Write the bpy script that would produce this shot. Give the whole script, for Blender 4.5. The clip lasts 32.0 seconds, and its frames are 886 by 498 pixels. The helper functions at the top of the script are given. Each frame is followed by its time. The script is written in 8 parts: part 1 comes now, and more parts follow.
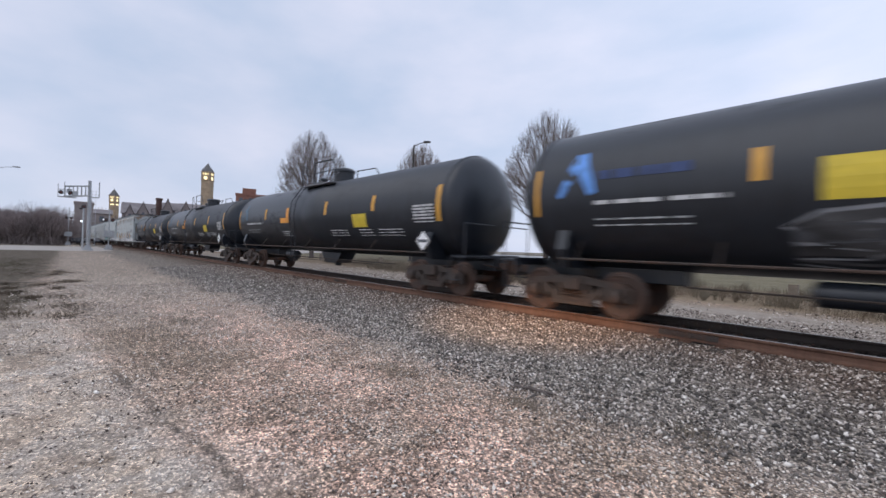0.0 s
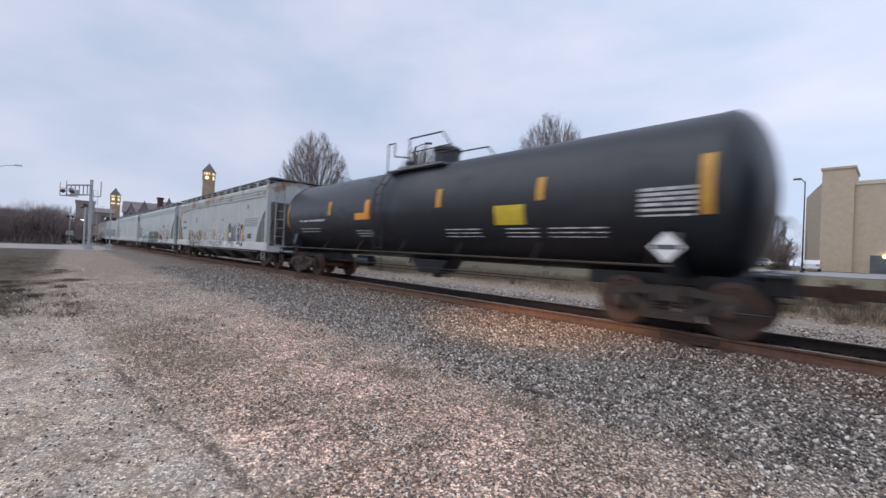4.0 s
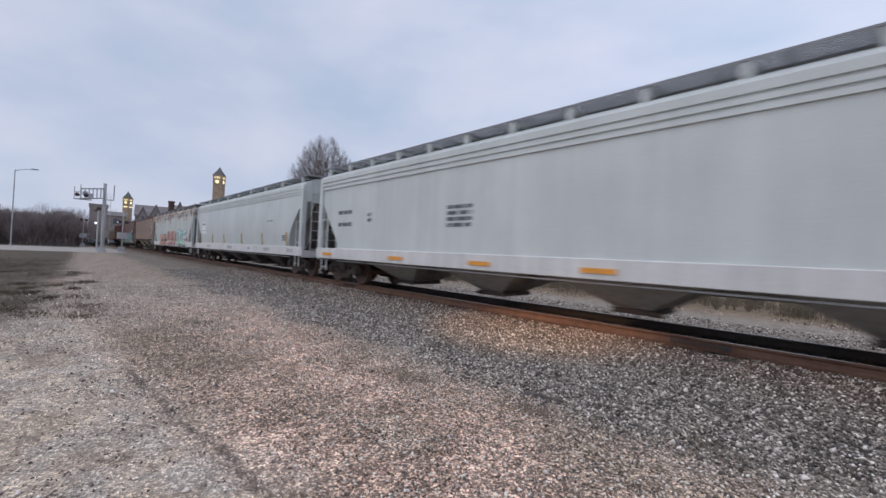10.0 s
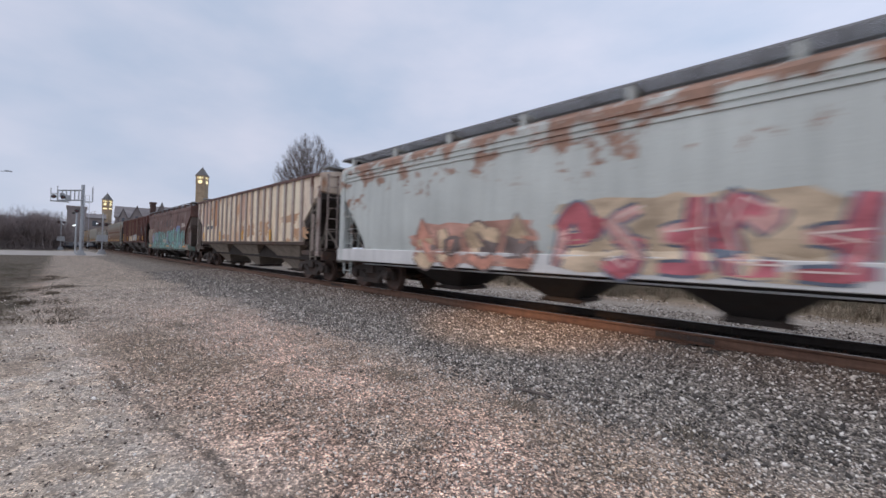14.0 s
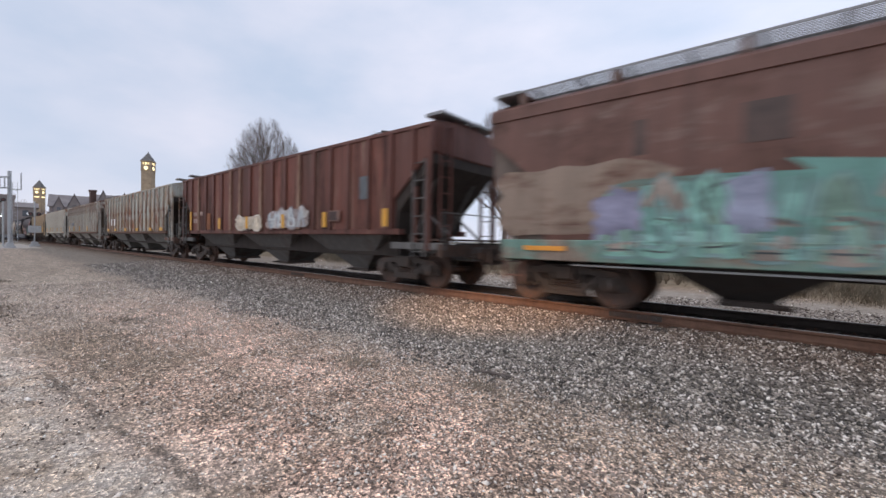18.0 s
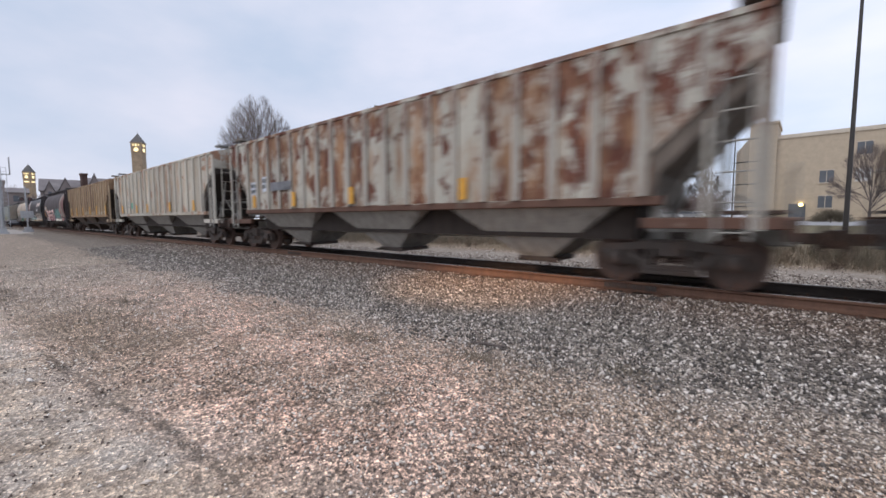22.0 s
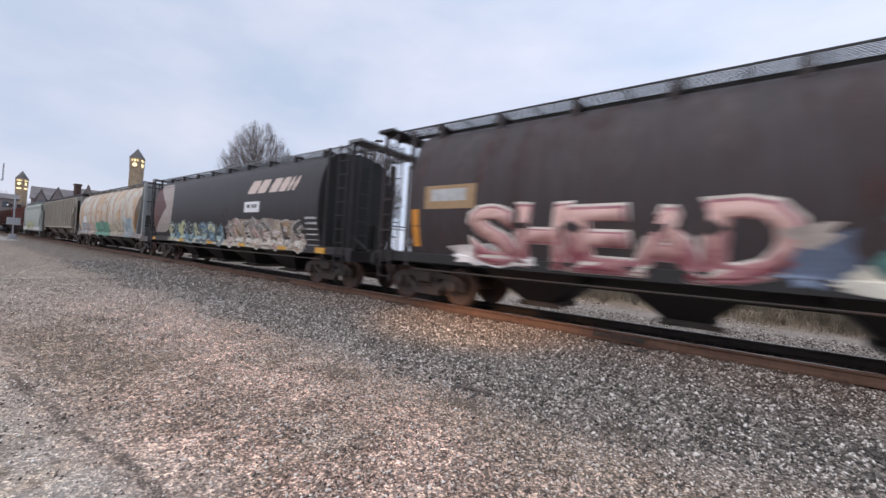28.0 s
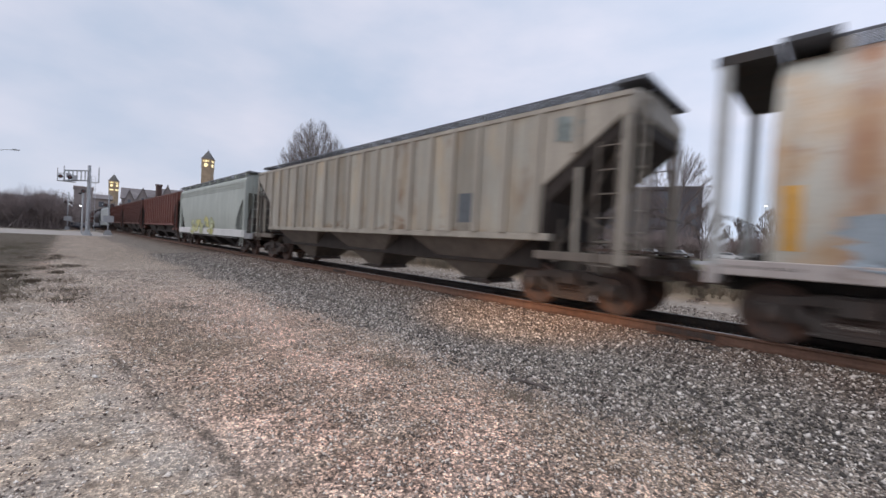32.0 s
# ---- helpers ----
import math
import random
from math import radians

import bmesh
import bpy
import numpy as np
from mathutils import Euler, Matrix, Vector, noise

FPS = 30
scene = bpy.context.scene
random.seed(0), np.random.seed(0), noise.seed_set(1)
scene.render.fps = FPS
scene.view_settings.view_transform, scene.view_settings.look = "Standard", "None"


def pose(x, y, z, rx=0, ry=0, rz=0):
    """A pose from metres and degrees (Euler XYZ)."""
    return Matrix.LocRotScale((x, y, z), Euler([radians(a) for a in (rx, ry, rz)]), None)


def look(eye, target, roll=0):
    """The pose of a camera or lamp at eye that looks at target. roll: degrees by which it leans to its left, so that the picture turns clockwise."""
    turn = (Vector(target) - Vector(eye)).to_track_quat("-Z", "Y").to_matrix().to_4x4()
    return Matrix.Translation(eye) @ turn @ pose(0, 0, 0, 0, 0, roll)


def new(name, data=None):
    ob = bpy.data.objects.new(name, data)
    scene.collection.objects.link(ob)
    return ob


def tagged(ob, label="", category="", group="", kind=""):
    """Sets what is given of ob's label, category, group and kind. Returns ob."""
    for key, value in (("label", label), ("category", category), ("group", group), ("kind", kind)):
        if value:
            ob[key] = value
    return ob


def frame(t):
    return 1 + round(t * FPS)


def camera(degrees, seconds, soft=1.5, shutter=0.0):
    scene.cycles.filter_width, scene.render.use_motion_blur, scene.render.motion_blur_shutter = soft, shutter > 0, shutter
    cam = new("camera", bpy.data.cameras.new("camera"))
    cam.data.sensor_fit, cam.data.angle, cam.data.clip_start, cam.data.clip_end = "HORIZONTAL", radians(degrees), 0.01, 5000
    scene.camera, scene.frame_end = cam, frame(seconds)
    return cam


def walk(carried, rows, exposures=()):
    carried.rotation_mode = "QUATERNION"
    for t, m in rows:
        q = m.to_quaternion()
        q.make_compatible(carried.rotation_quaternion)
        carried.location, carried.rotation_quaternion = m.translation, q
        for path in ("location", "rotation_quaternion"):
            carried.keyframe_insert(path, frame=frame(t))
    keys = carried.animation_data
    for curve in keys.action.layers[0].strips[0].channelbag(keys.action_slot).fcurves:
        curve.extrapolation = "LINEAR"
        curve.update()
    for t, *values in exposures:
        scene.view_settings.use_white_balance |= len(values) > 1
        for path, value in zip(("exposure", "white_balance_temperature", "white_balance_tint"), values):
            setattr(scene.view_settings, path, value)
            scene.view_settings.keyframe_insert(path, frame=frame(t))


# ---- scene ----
# the camera is held by hand beside the track; the track runs along x at y = TRACK
TRACK, RAIL, SPEED = 8.8, 0.36, 11.1
cam = camera(96.0, 32.0, soft=1.5, shutter=0.55)
ROWS = [
    (0.0, -0.0134, -0.0082, 1.6173, 45.657, 0.094, 1.988),
    (0.5, -0.0072, -0.0125, 1.6164, 44.745, 0.254, 2.195),
    (1.0, -0.0195, -0.0190, 1.6199, 44.300, 0.225, 2.317),
    (1.5, -0.0274, -0.0223, 1.6153, 44.215, 0.497, 2.589),
    (2.0, -0.0187, -0.0216, 1.6167, 44.504, 0.293, 2.640),
    (2.5, -0.0247, -0.0333, 1.6189, 44.798, 0.211, 2.693),
    (3.0, -0.0193, -0.0400, 1.6165, 45.043, 0.221, 2.650),
    (3.5, -0.0170, -0.0399, 1.6164, 45.405, 0.176, 2.440),
    (5.5, -0.0273, -0.0320, 1.6203, 46.213, 0.770, 2.756),
    (6.0, -0.0273, -0.0297, 1.6184, 45.642, 0.755, 2.837),
    (6.5, -0.0205, -0.0264, 1.6186, 45.467, 0.624, 2.652),
    (7.0, -0.0238, -0.0380, 1.6159, 45.441, 0.770, 2.618),
    (7.5, -0.0144, -0.0368, 1.6153, 45.517, 0.843, 2.445),
    (8.0, -0.0065, -0.0301, 1.6238, 45.665, 0.940, 2.431),
    (8.5, -0.0155, -0.0403, 1.6179, 46.020, 1.121, 2.667),
    (9.0, -0.0218, -0.0416, 1.6167, 46.448, 1.024, 2.734),
    (9.5, -0.0364, -0.0459, 1.6177, 46.768, 0.871, 2.708),
    (10.0, -0.0309, -0.0563, 1.6147, 46.780, 0.808, 2.626),
    (10.5, -0.0213, -0.0386, 1.6157, 46.520, 0.777, 2.333),
    (11.0, -0.0150, -0.0269, 1.6175, 46.185, 0.900, 2.212),
    (11.5, -0.0171, -0.0339, 1.6139, 46.117, 1.161, 2.271),
    (12.0, -0.0205, -0.0397, 1.6239, 46.460, 1.300, 2.363),
    (12.5, -0.0311, -0.0519, 1.6199, 46.783, 1.510, 2.623),
    (13.0, -0.0383, -0.0538, 1.6166, 46.796, 1.538, 2.658),
    (13.5, -0.0289, -0.0615, 1.6233, 46.172, 1.149, 2.213),
    (15.5, -0.0228, 0.0045, 1.6039, 42.223, -0.815, 1.928),
    (16.0, -0.0287, 0.0068, 1.5992, 42.051, -1.145, 2.227),
    (16.5, -0.0210, -0.0180, 1.5976, 42.051, -1.312, 2.262),
    (17.0, -0.0176, 0.0221, 1.5583, 42.500, -2.507, 1.554),
    (17.5, 0.0086, -0.0030, 1.5840, 41.123, -1.600, 1.424),
    (18.0, 0.0208, -0.0183, 1.5998, 39.952, -1.087, 1.036),
    (18.5, 0.0359, 0.0135, 1.5790, 39.155, -1.937, -0.475),
    (19.0, 0.0414, 0.0653, 1.4955, 38.902, -3.597, -2.439),
    (19.5, 0.0388, 0.0930, 1.4882, 38.912, -4.308, -3.886),
    (20.0, 0.0445, 0.1122, 1.4816, 39.025, -4.498, -4.323),
    (20.5, 0.0569, 0.1215, 1.4878, 39.385, -4.106, -3.463),
    (21.0, 0.0585, 0.0803, 1.5433, 39.549, -2.941, -1.556),
    (21.5, 0.0396, 0.0200, 1.5817, 39.547, -3.306, -0.324),
    (22.0, 0.0454, 0.0098, 1.5674, 39.576, -4.440, -0.219),
    (22.5, 0.0540, 0.0839, 1.5181, 40.061, -6.321, -1.571),
    (23.0, 0.0643, 0.1248, 1.4917, 41.012, -6.787, -2.720),
    (23.5, 0.0707, 0.0708, 1.5549, 41.419, -3.927, -0.422),
    (24.0, 0.0644, 0.0203, 1.5876, 42.242, -2.685, 1.462),
    (24.5, -0.0265, 0.0025, 1.5946, 43.615, -1.915, 2.564),
    (25.0, -0.0978, 0.0115, 1.6008, 45.178, -1.446, 2.811),
    (25.5, -0.0387, 0.0226, 1.5943, 45.987, -1.123, 2.800),
    (27.5, 0.0224, 0.0125, 1.6177, 40.136, 0.284, 3.473),
    (28.0, 0.0341, 0.0092, 1.6191, 38.483, 0.655, 3.679),
    (28.5, 0.0313, 0.0075, 1.6207, 37.999, 0.896, 3.761),
    (29.0, 0.0308, -0.0013, 1.6245, 38.196, 1.069, 3.670),
    (29.5, 0.0323, 0.0025, 1.6258, 39.109, 0.618, 3.294),
    (30.0, 0.0102, -0.0056, 1.6184, 40.503, 0.166, 2.964),
    (30.5, 0.0131, 0.0101, 1.6195, 41.804, -0.656, 2.536),
    (31.0, -0.0022, 0.0117, 1.6125, 43.066, -0.999, 2.569),
    (31.5, -0.0035, 0.0034, 1.6192, 44.249, -1.016, 2.820),
    (32.0, -0.0156, -0.0071, 1.6144, 45.551, -0.971, 3.215),
]
# the exposure is held down by the pale cars and opens up for the dark ones
EXPOSURES = [(0.0, 0.03, 6260, 10), (3.5, 0.0, 6260, 10), (5.5, -0.05, 6250, 10), (7.0, -0.09, 6220, 10), (13.0, -0.16, 6270, 10), (15.5, -0.04, 6400, 10), (17.0, 0.03, 6500, 10), (19.0, 0.17, 6500, 10), (22.0, 0.13, 6500, 10), (24.0, 0.06, 6500, 10), (28.0, 0.09, 6370, 10), (30.0, 0.05, 6380, 10), (32.0, 0.0, 6500, 10)]
walk(cam, [(t, pose(x, y, z, 90 + pitch, 0, yaw) @ pose(0, 0, 0, 0, 0, roll)) for t, x, y, z, yaw, pitch, roll in ROWS], EXPOSURES)

# ---- overcast dusk light ----
world = bpy.data.worlds.new("dusk_sky")
scene.world = world
world.use_nodes = True
wn, wl = world.node_tree.nodes, world.node_tree.links
wn.clear()
w_out = wn.new("ShaderNodeOutputWorld")
w_bg = wn.new("ShaderNodeBackground")
w_sky = wn.new("ShaderNodeTexSky")
w_sky.sky_type, w_sky.sun_disc = "NISHITA", False
w_sky.sun_elevation, w_sky.sun_rotation = radians(14), radians(200)
w_dim = wn.new("ShaderNodeMixRGB")
w_dim.blend_type, w_dim.inputs[0].default_value, w_dim.inputs[2].default_value = "MULTIPLY", 1.0, (0.09, 0.09, 0.09, 1)
w_noise = wn.new("ShaderNodeTexNoise")
w_noise.inputs["Scale"].default_value, w_noise.inputs["Detail"].default_value, w_noise.inputs["Roughness"].default_value = 2.6, 6.0, 0.5
w_ramp = wn.new("ShaderNodeValToRGB")
w_ramp.color_ramp.elements[0].position, w_ramp.color_ramp.elements[0].color = 0.34, (0.536, 0.624, 0.792, 1)
w_ramp.color_ramp.elements[1].position, w_ramp.color_ramp.elements[1].color = 0.66, (0.750, 0.765, 0.897, 1)
w_mix = wn.new("ShaderNodeMixRGB")
w_mix.inputs[0].default_value = 0.90
wl.new(w_sky.outputs[0], w_dim.inputs[1])
wl.new(w_dim.outputs[0], w_mix.inputs[1])
wl.new(w_noise.outputs["Fac"], w_ramp.inputs[0])
# the overcast is thinner towards the open side beyond the track
w_tc = wn.new("ShaderNodeTexCoord")
w_sep = wn.new("ShaderNodeSeparateXYZ")
w_side = wn.new("ShaderNodeMapRange")
w_side.inputs["From Min"].default_value, w_side.inputs["From Max"].default_value = -0.95, 0.1
w_side.inputs["To Min"].default_value, w_side.inputs["To Max"].default_value = 1.0, 1.24
w_map = wn.new("ShaderNodeMapping")
w_map.inputs["Scale"].default_value = (0.8, 1.0, 2.2)
w_lift = wn.new("ShaderNodeMixRGB")
w_lift.blend_type, w_lift.inputs[0].default_value = "MULTIPLY", 1.0
wl.new(w_tc.outputs["Generated"], w_sep.inputs[0])
wl.new(w_tc.outputs["Generated"], w_map.inputs[0])
wl.new(w_map.outputs[0], w_noise.inputs["Vector"])
wl.new(w_sep.outputs["X"], w_side.inputs["Value"])
wl.new(w_ramp.outputs[0], w_lift.inputs[1])
wl.new(w_side.outputs[0], w_lift.inputs[2])
wl.new(w_lift.outputs[0], w_mix.inputs[2])
wl.new(w_mix.outputs[0], w_bg.inputs[0])
w_bg.inputs[1].default_value = 1.0
wl.new(w_bg.outputs[0], w_out.inputs[0])
sun_data = bpy.data.lights.new("overcast_sun", "SUN")
sun_data.energy, sun_data.angle, sun_data.color = 1.0, radians(60), (1.0, 0.95, 0.9)
sun = new("overcast_sun", sun_data)
sun.matrix_world = look((0, 0, 60), (12, 40, 0))


# ---- materials ----
def material(name):
    m = bpy.data.materials.new(name)
    m.use_nodes = True
    nt = m.node_tree
    return m, nt, nt.nodes["Principled BSDF"]


def noise_node(nt, scale, detail=6.0, rough=0.6, stretch=(1, 1, 1), offset=(0, 0, 0), coords="Object", shift=0.0):
    tc = nt.nodes.new("ShaderNodeTexCoord")
    mp = nt.nodes.new("ShaderNodeMapping")
    mp.inputs["Scale"].default_value, mp.inputs["Location"].default_value = stretch, offset
    nz = nt.nodes.new("ShaderNodeTexNoise")
    nz.inputs["Scale"].default_value, nz.inputs["Detail"].default_value, nz.inputs["Roughness"].default_value = scale, detail, rough
    src = tc.outputs[coords]
    if shift:
        # every panel takes its own piece of the pattern
        info, add = nt.nodes.new("ShaderNodeObjectInfo"), nt.nodes.new("ShaderNodeVectorMath")
        comb = nt.nodes.new("ShaderNodeCombineXYZ")
        far = math_of(nt, "MULTIPLY", info.outputs["Random"], shift)
        nt.links.new(far, comb.inputs[0])
        nt.links.new(far, comb.inputs[1])
        nt.links.new(src, add.inputs[0])
        nt.links.new(comb.outputs[0], add.inputs[1])
        src = add.outputs[0]
    nt.links.new(src, mp.inputs[0])
    nt.links.new(mp.outputs[0], nz.inputs["Vector"])
    return nz.outputs["Fac"]


def ramp_node(nt, fac, *stops):
    r = nt.nodes.new("ShaderNodeValToRGB")
    e = r.color_ramp.elements
    for n, (p, c) in enumerate(stops):
        el = e[n] if n < 2 else e.new(p)
        el.position, el.color = p, (*c, 1) if len(c) == 3 else c
    nt.links.new(fac, r.inputs[0])
    return r.outputs[0]


def mix_node(nt, fac, a, b, blend="MIX"):
    m = nt.nodes.new("ShaderNodeMixRGB")
    m.blend_type = blend
    for sock, val in zip(m.inputs, (fac, a, b)):
        if isinstance(val, (int, float)):
            sock.default_value = val
        elif isinstance(val, tuple):
            sock.default_value = (*val, 1)
        else:
            nt.links.new(val, sock)
    return m.outputs[0]


def bump_node(nt, bsdf, height, strength=0.3, distance=0.02):
    b = nt.nodes.new("ShaderNodeBump")
    b.inputs["Strength"].default_value, b.inputs["Distance"].default_value = strength, distance
    nt.links.new(height, b.inputs["Height"])
    nt.links.new(b.outputs[0], bsdf.inputs["Normal"])


def math_of(nt, op, a, c, clamp=False):
    n = nt.nodes.new("ShaderNodeMath")
    n.operation, n.use_clamp = op, clamp
    for sock, v in zip(n.inputs, (a, c)):
        if isinstance(v, (int, float)):
            sock.default_value = v
        else:
            nt.links.new(v, sock)
    return n.outputs[0]


def axis_node(nt, axis):
    tc = nt.nodes.new("ShaderNodeTexCoord")
    sep = nt.nodes.new("ShaderNodeSeparateXYZ")
    nt.links.new(tc.outputs["Object"], sep.inputs[0])
    return sep.outputs[axis]


def span_node(nt, axis, lo, hi, noise, strength):
    """0 to 1 between lo and hi along an axis, roughened by noise."""
    f = math_of(nt, "DIVIDE", math_of(nt, "SUBTRACT", axis_node(nt, axis), lo), hi - lo)
    return math_of(nt, "ADD", math_of(nt, "MULTIPLY", f, 0.5), math_of(nt, "MULTIPLY", math_of(nt, "SUBTRACT", noise, 0.5), strength), True)


def seam_node(nt, period, width, noise):
    f = math_of(nt, "ABSOLUTE", math_of(nt, "SUBTRACT", math_of(nt, "FRACT", math_of(nt, "DIVIDE", axis_node(nt, "X"), period), 0.0), 0.5), 0.0)
    near = math_of(nt, "SUBTRACT", 1.0, math_of(nt, "DIVIDE", f, width), True)
    return math_of(nt, "MULTIPLY", near, ramp_node(nt, noise, (0.34, G3), (0.54, W3)), True)


W3, G3 = (1.0, 1.0, 1.0), (0.0, 0.0, 0.0)
seeds = iter(range(1, 999))


def painted(name, base, rust=(0.16, 0.06, 0.028), cover=0.62, width=0.1, stretch=(0.5, 0.5, 0.35), rough=0.5, dirt=0.3, metal=0.0, bands=None, seams=None, top=None, panel=0.0, spread=1.0):
    """Weathered paint on steel: rust blotches, running streaks and fine grime. cover: lower is rustier."""
    m, nt, b = material(name)
    k = next(seeds) * 3.7
    blot = noise_node(nt, 1.6, 9, 0.68, stretch, (k, k, k), shift=60.0 if panel else 0.0)
    if panel:
        luck = nt.nodes.new("ShaderNodeObjectInfo").outputs["Random"]
        blot = math_of(nt, "ADD", blot, math_of(nt, "MULTIPLY", math_of(nt, "SUBTRACT", math_of(nt, "FRACT", math_of(nt, "MULTIPLY", luck, 7.3), 0.0), 0.55), panel))
    mask = ramp_node(nt, blot, (cover, G3), (min(cover + width, 1.0), W3))
    own = 60.0 if panel else 0.0
    streak = noise_node(nt, 2.2, 5, 0.6, (2.6, 2.6, 0.12), (k, 0, 0), shift=own)
    grime = ramp_node(nt, streak, (0.35, (1 - dirt,) * 3), (0.7, W3))
    fine = noise_node(nt, 26, 6, 0.7)
    grain = ramp_node(nt, fine, (0.3, (0.86,) * 3), (0.7, (1.06,) * 3))
    tone = ramp_node(nt, noise_node(nt, 0.7, 3, 0.5, (1, 1, 1), (k, 2, k), shift=own), (0.3, (0.86,) * 3), (0.7, W3))
    deep = ramp_node(nt, noise_node(nt, 7, 7, 0.7, (1, 1, 0.5), (0, k, 0)), (0.3, tuple(c * 0.55 for c in rust)), (0.7, tuple(c * 1.5 for c in rust)))
    if top:
        # rust that creeps down from the roof edge
        mask = mix_node(nt, 1.0, mask, ramp_node(nt, span_node(nt, "Z", top[0], top[1], noise_node(nt, 1.3, 8, 0.72, (0.8, 0.8, 0.9), (0, k, 0), shift=own), top[2]), (0.48, G3), (0.62, (0.85,) * 3)), "LIGHTEN")
    col = mix_node(nt, mask, base, deep)
    if seams:
        # rust that runs along the welded seams of the side
        mask2 = seam_node(nt, seams[0], seams[1], noise_node(nt, 1.5, 6, 0.7, (0.7, 1, 0.5), (k, 0, k)))
        col = mix_node(nt, mask2, col, tuple(c * 1.1 for c in rust))
    if bands:
        soft = ramp_node(nt, noise_node(nt, 2.0, 6, 0.6, bands[1], (0, 0, k), shift=own), (bands[2], G3), (bands[2] + 0.2, W3))
        col = mix_node(nt, soft, col, bands[0])
    if panel:
        col = mix_node(nt, 1.0, col, ramp_node(nt, luck, (0.0, tuple(1 - spread * q for q in (0.22, 0.24, 0.26))), (0.6, W3), (1.0, tuple(1 + spread * q for q in (0.08, 0.07, 0.05)))), "MULTIPLY")
    col = mix_node(nt, 1.0, mix_node(nt, 1.0, mix_node(nt, 1.0, col, grime, "MULTIPLY"), grain, "MULTIPLY"), tone, "MULTIPLY")
    nt.links.new(col, b.inputs["Base Color"])
    nt.links.new(ramp_node(nt, mask, (0.0, (rough,) * 3), (1.0, (0.9,) * 3)), b.inputs["Roughness"])
    b.inputs["Metallic"].default_value = metal
    bump_node(nt, b, fine, 0.12, 0.01)
    return m


def plain(name, base, rough=0.6, metal=0.0, vary=0.12, scale=9.0, bump=0.1, emit=None, power=0.0):
    m, nt, b = material(name)
    n = noise_node(nt, scale, 6, 0.65)
    lo, hi = tuple(c * (1 - vary) for c in base), tuple(min(1, c * (1 + vary)) for c in base)
    nt.links.new(ramp_node(nt, n, (0.3, lo), (0.7, hi)), b.inputs["Base Color"])
    b.inputs["Roughness"].default_value, b.inputs["Metallic"].default_value = rough, metal
    if emit:
        b.inputs["Emission Color"].default_value, b.inputs["Emission Strength"].default_value = (*emit, 1), power
    if bump:
        bump_node(nt, b, n, bump, 0.01)
    return m


def island_stones(name, stops, rough=0.85):
    m, nt, b = material(name)
    g = nt.nodes.new("ShaderNodeNewGeometry")
    col = ramp_node(nt, g.outputs["Random Per Island"], *stops)
    n = noise_node(nt, 60, 4, 0.6)
    col = mix_node(nt, 1.0, col, ramp_node(nt, n, (0.3, (0.75,) * 3), (0.7, (1.15,) * 3)), "MULTIPLY")
    nt.links.new(col, b.inputs["Base Color"])
    b.inputs["Roughness"].default_value = rough
    return m


M_STEEL = painted("dark_truck_steel", (0.058, 0.044, 0.037), (0.12, 0.062, 0.04), 0.50, 0.2, (1, 1, 1), 0.7, 0.3)
M_WHEEL = painted("rusty_wheel_steel", (0.09, 0.055, 0.042), (0.22, 0.095, 0.052), 0.45, 0.25, (1, 1, 1), 0.6, 0.2)
M_RAIL = painted("rusty_rail", (0.175, 0.090, 0.056), (0.095, 0.045, 0.03), 0.5, 0.2, (0.6, 2, 2), 0.75, 0.3)
# far rail: the train's shade is put into this darker colour
M_RAILSHADE = painted("train_shaded_rail", (0.05, 0.036, 0.03), (0.03, 0.022, 0.018), 0.5, 0.2, (0.6, 2, 2), 0.7, 0.3)
M_RAILTOP = plain("worn_rail_head", (0.34, 0.31, 0.29), 0.32, 0.85, 0.15, 4)
M_TIE = plain("creosoted_tie_wood", (0.055, 0.045, 0.038), 0.9, 0, 0.4, 14, 0.4)
M_TANK = painted("black_tank_paint", (0.019, 0.024, 0.033), (0.045, 0.048, 0.056), 0.56, 0.25, (0.35, 0.8, 0.8), 0.38, 0.3)
M_TANK.node_tree.nodes["Principled BSDF"].inputs["Specular IOR Level"].default_value = 0.5
M_YELLOW = plain("yellow_reflective_sheet", (0.64, 0.33, 0.045), 0.5, 0, 0.15, 5, 0)
M_PLATE = plain("yellow_panel_paint", (0.62, 0.47, 0.04), 0.5, 0, 0.15, 5, 0)
M_ORANGE = plain("orange_reflective_sheet", (0.72, 0.30, 0.04), 0.5, 0, 0.15, 5, 0)
M_MARK = plain("faded_white_lettering_paint", (0.48, 0.48, 0.48), 0.6, 0, 0.3, 6, 0)
M_FADEMARK = plain("faded_grey_lettering_paint", (0.30, 0.31, 0.315), 0.6, 0, 0.2, 6, 0)
M_WMARK = plain("white_decal_paint", (0.78, 0.78, 0.78), 0.6, 0, 0.1, 6, 0)
M_DMARK = plain("dark_lettering_paint", (0.09, 0.10, 0.11), 0.6, 0, 0.3, 6, 0)
M_BLUE = plain("blue_swoosh_paint", (0.10, 0.26, 0.62), 0.55, 0, 0.3, 4, 0)
# grime, with the shade below the sloping ends put into its dark colour
M_SHADEGRIME = painted("grimy_shaded_sheet", (0.15, 0.138, 0.125), (0.11, 0.07, 0.05), 0.5, 0.2, (1, 1, 1), 0.8, 0.4)
# brown grime darkened further to paint in shade on webs and end sheets
M_BAYWEB = painted("brown_grimed_shade_web", (0.05, 0.038, 0.032), (0.035, 0.024, 0.02), 0.5, 0.2, (1, 1, 1), 0.85, 0.4)
M_NAVY = plain("navy_lettering_paint", (0.035, 0.06, 0.16), 0.55, 0, 0.3, 4, 0)
M_GALV = plain("galvanised_steel", (0.42, 0.43, 0.44), 0.5, 0.35, 0.2, 6, 0.05)
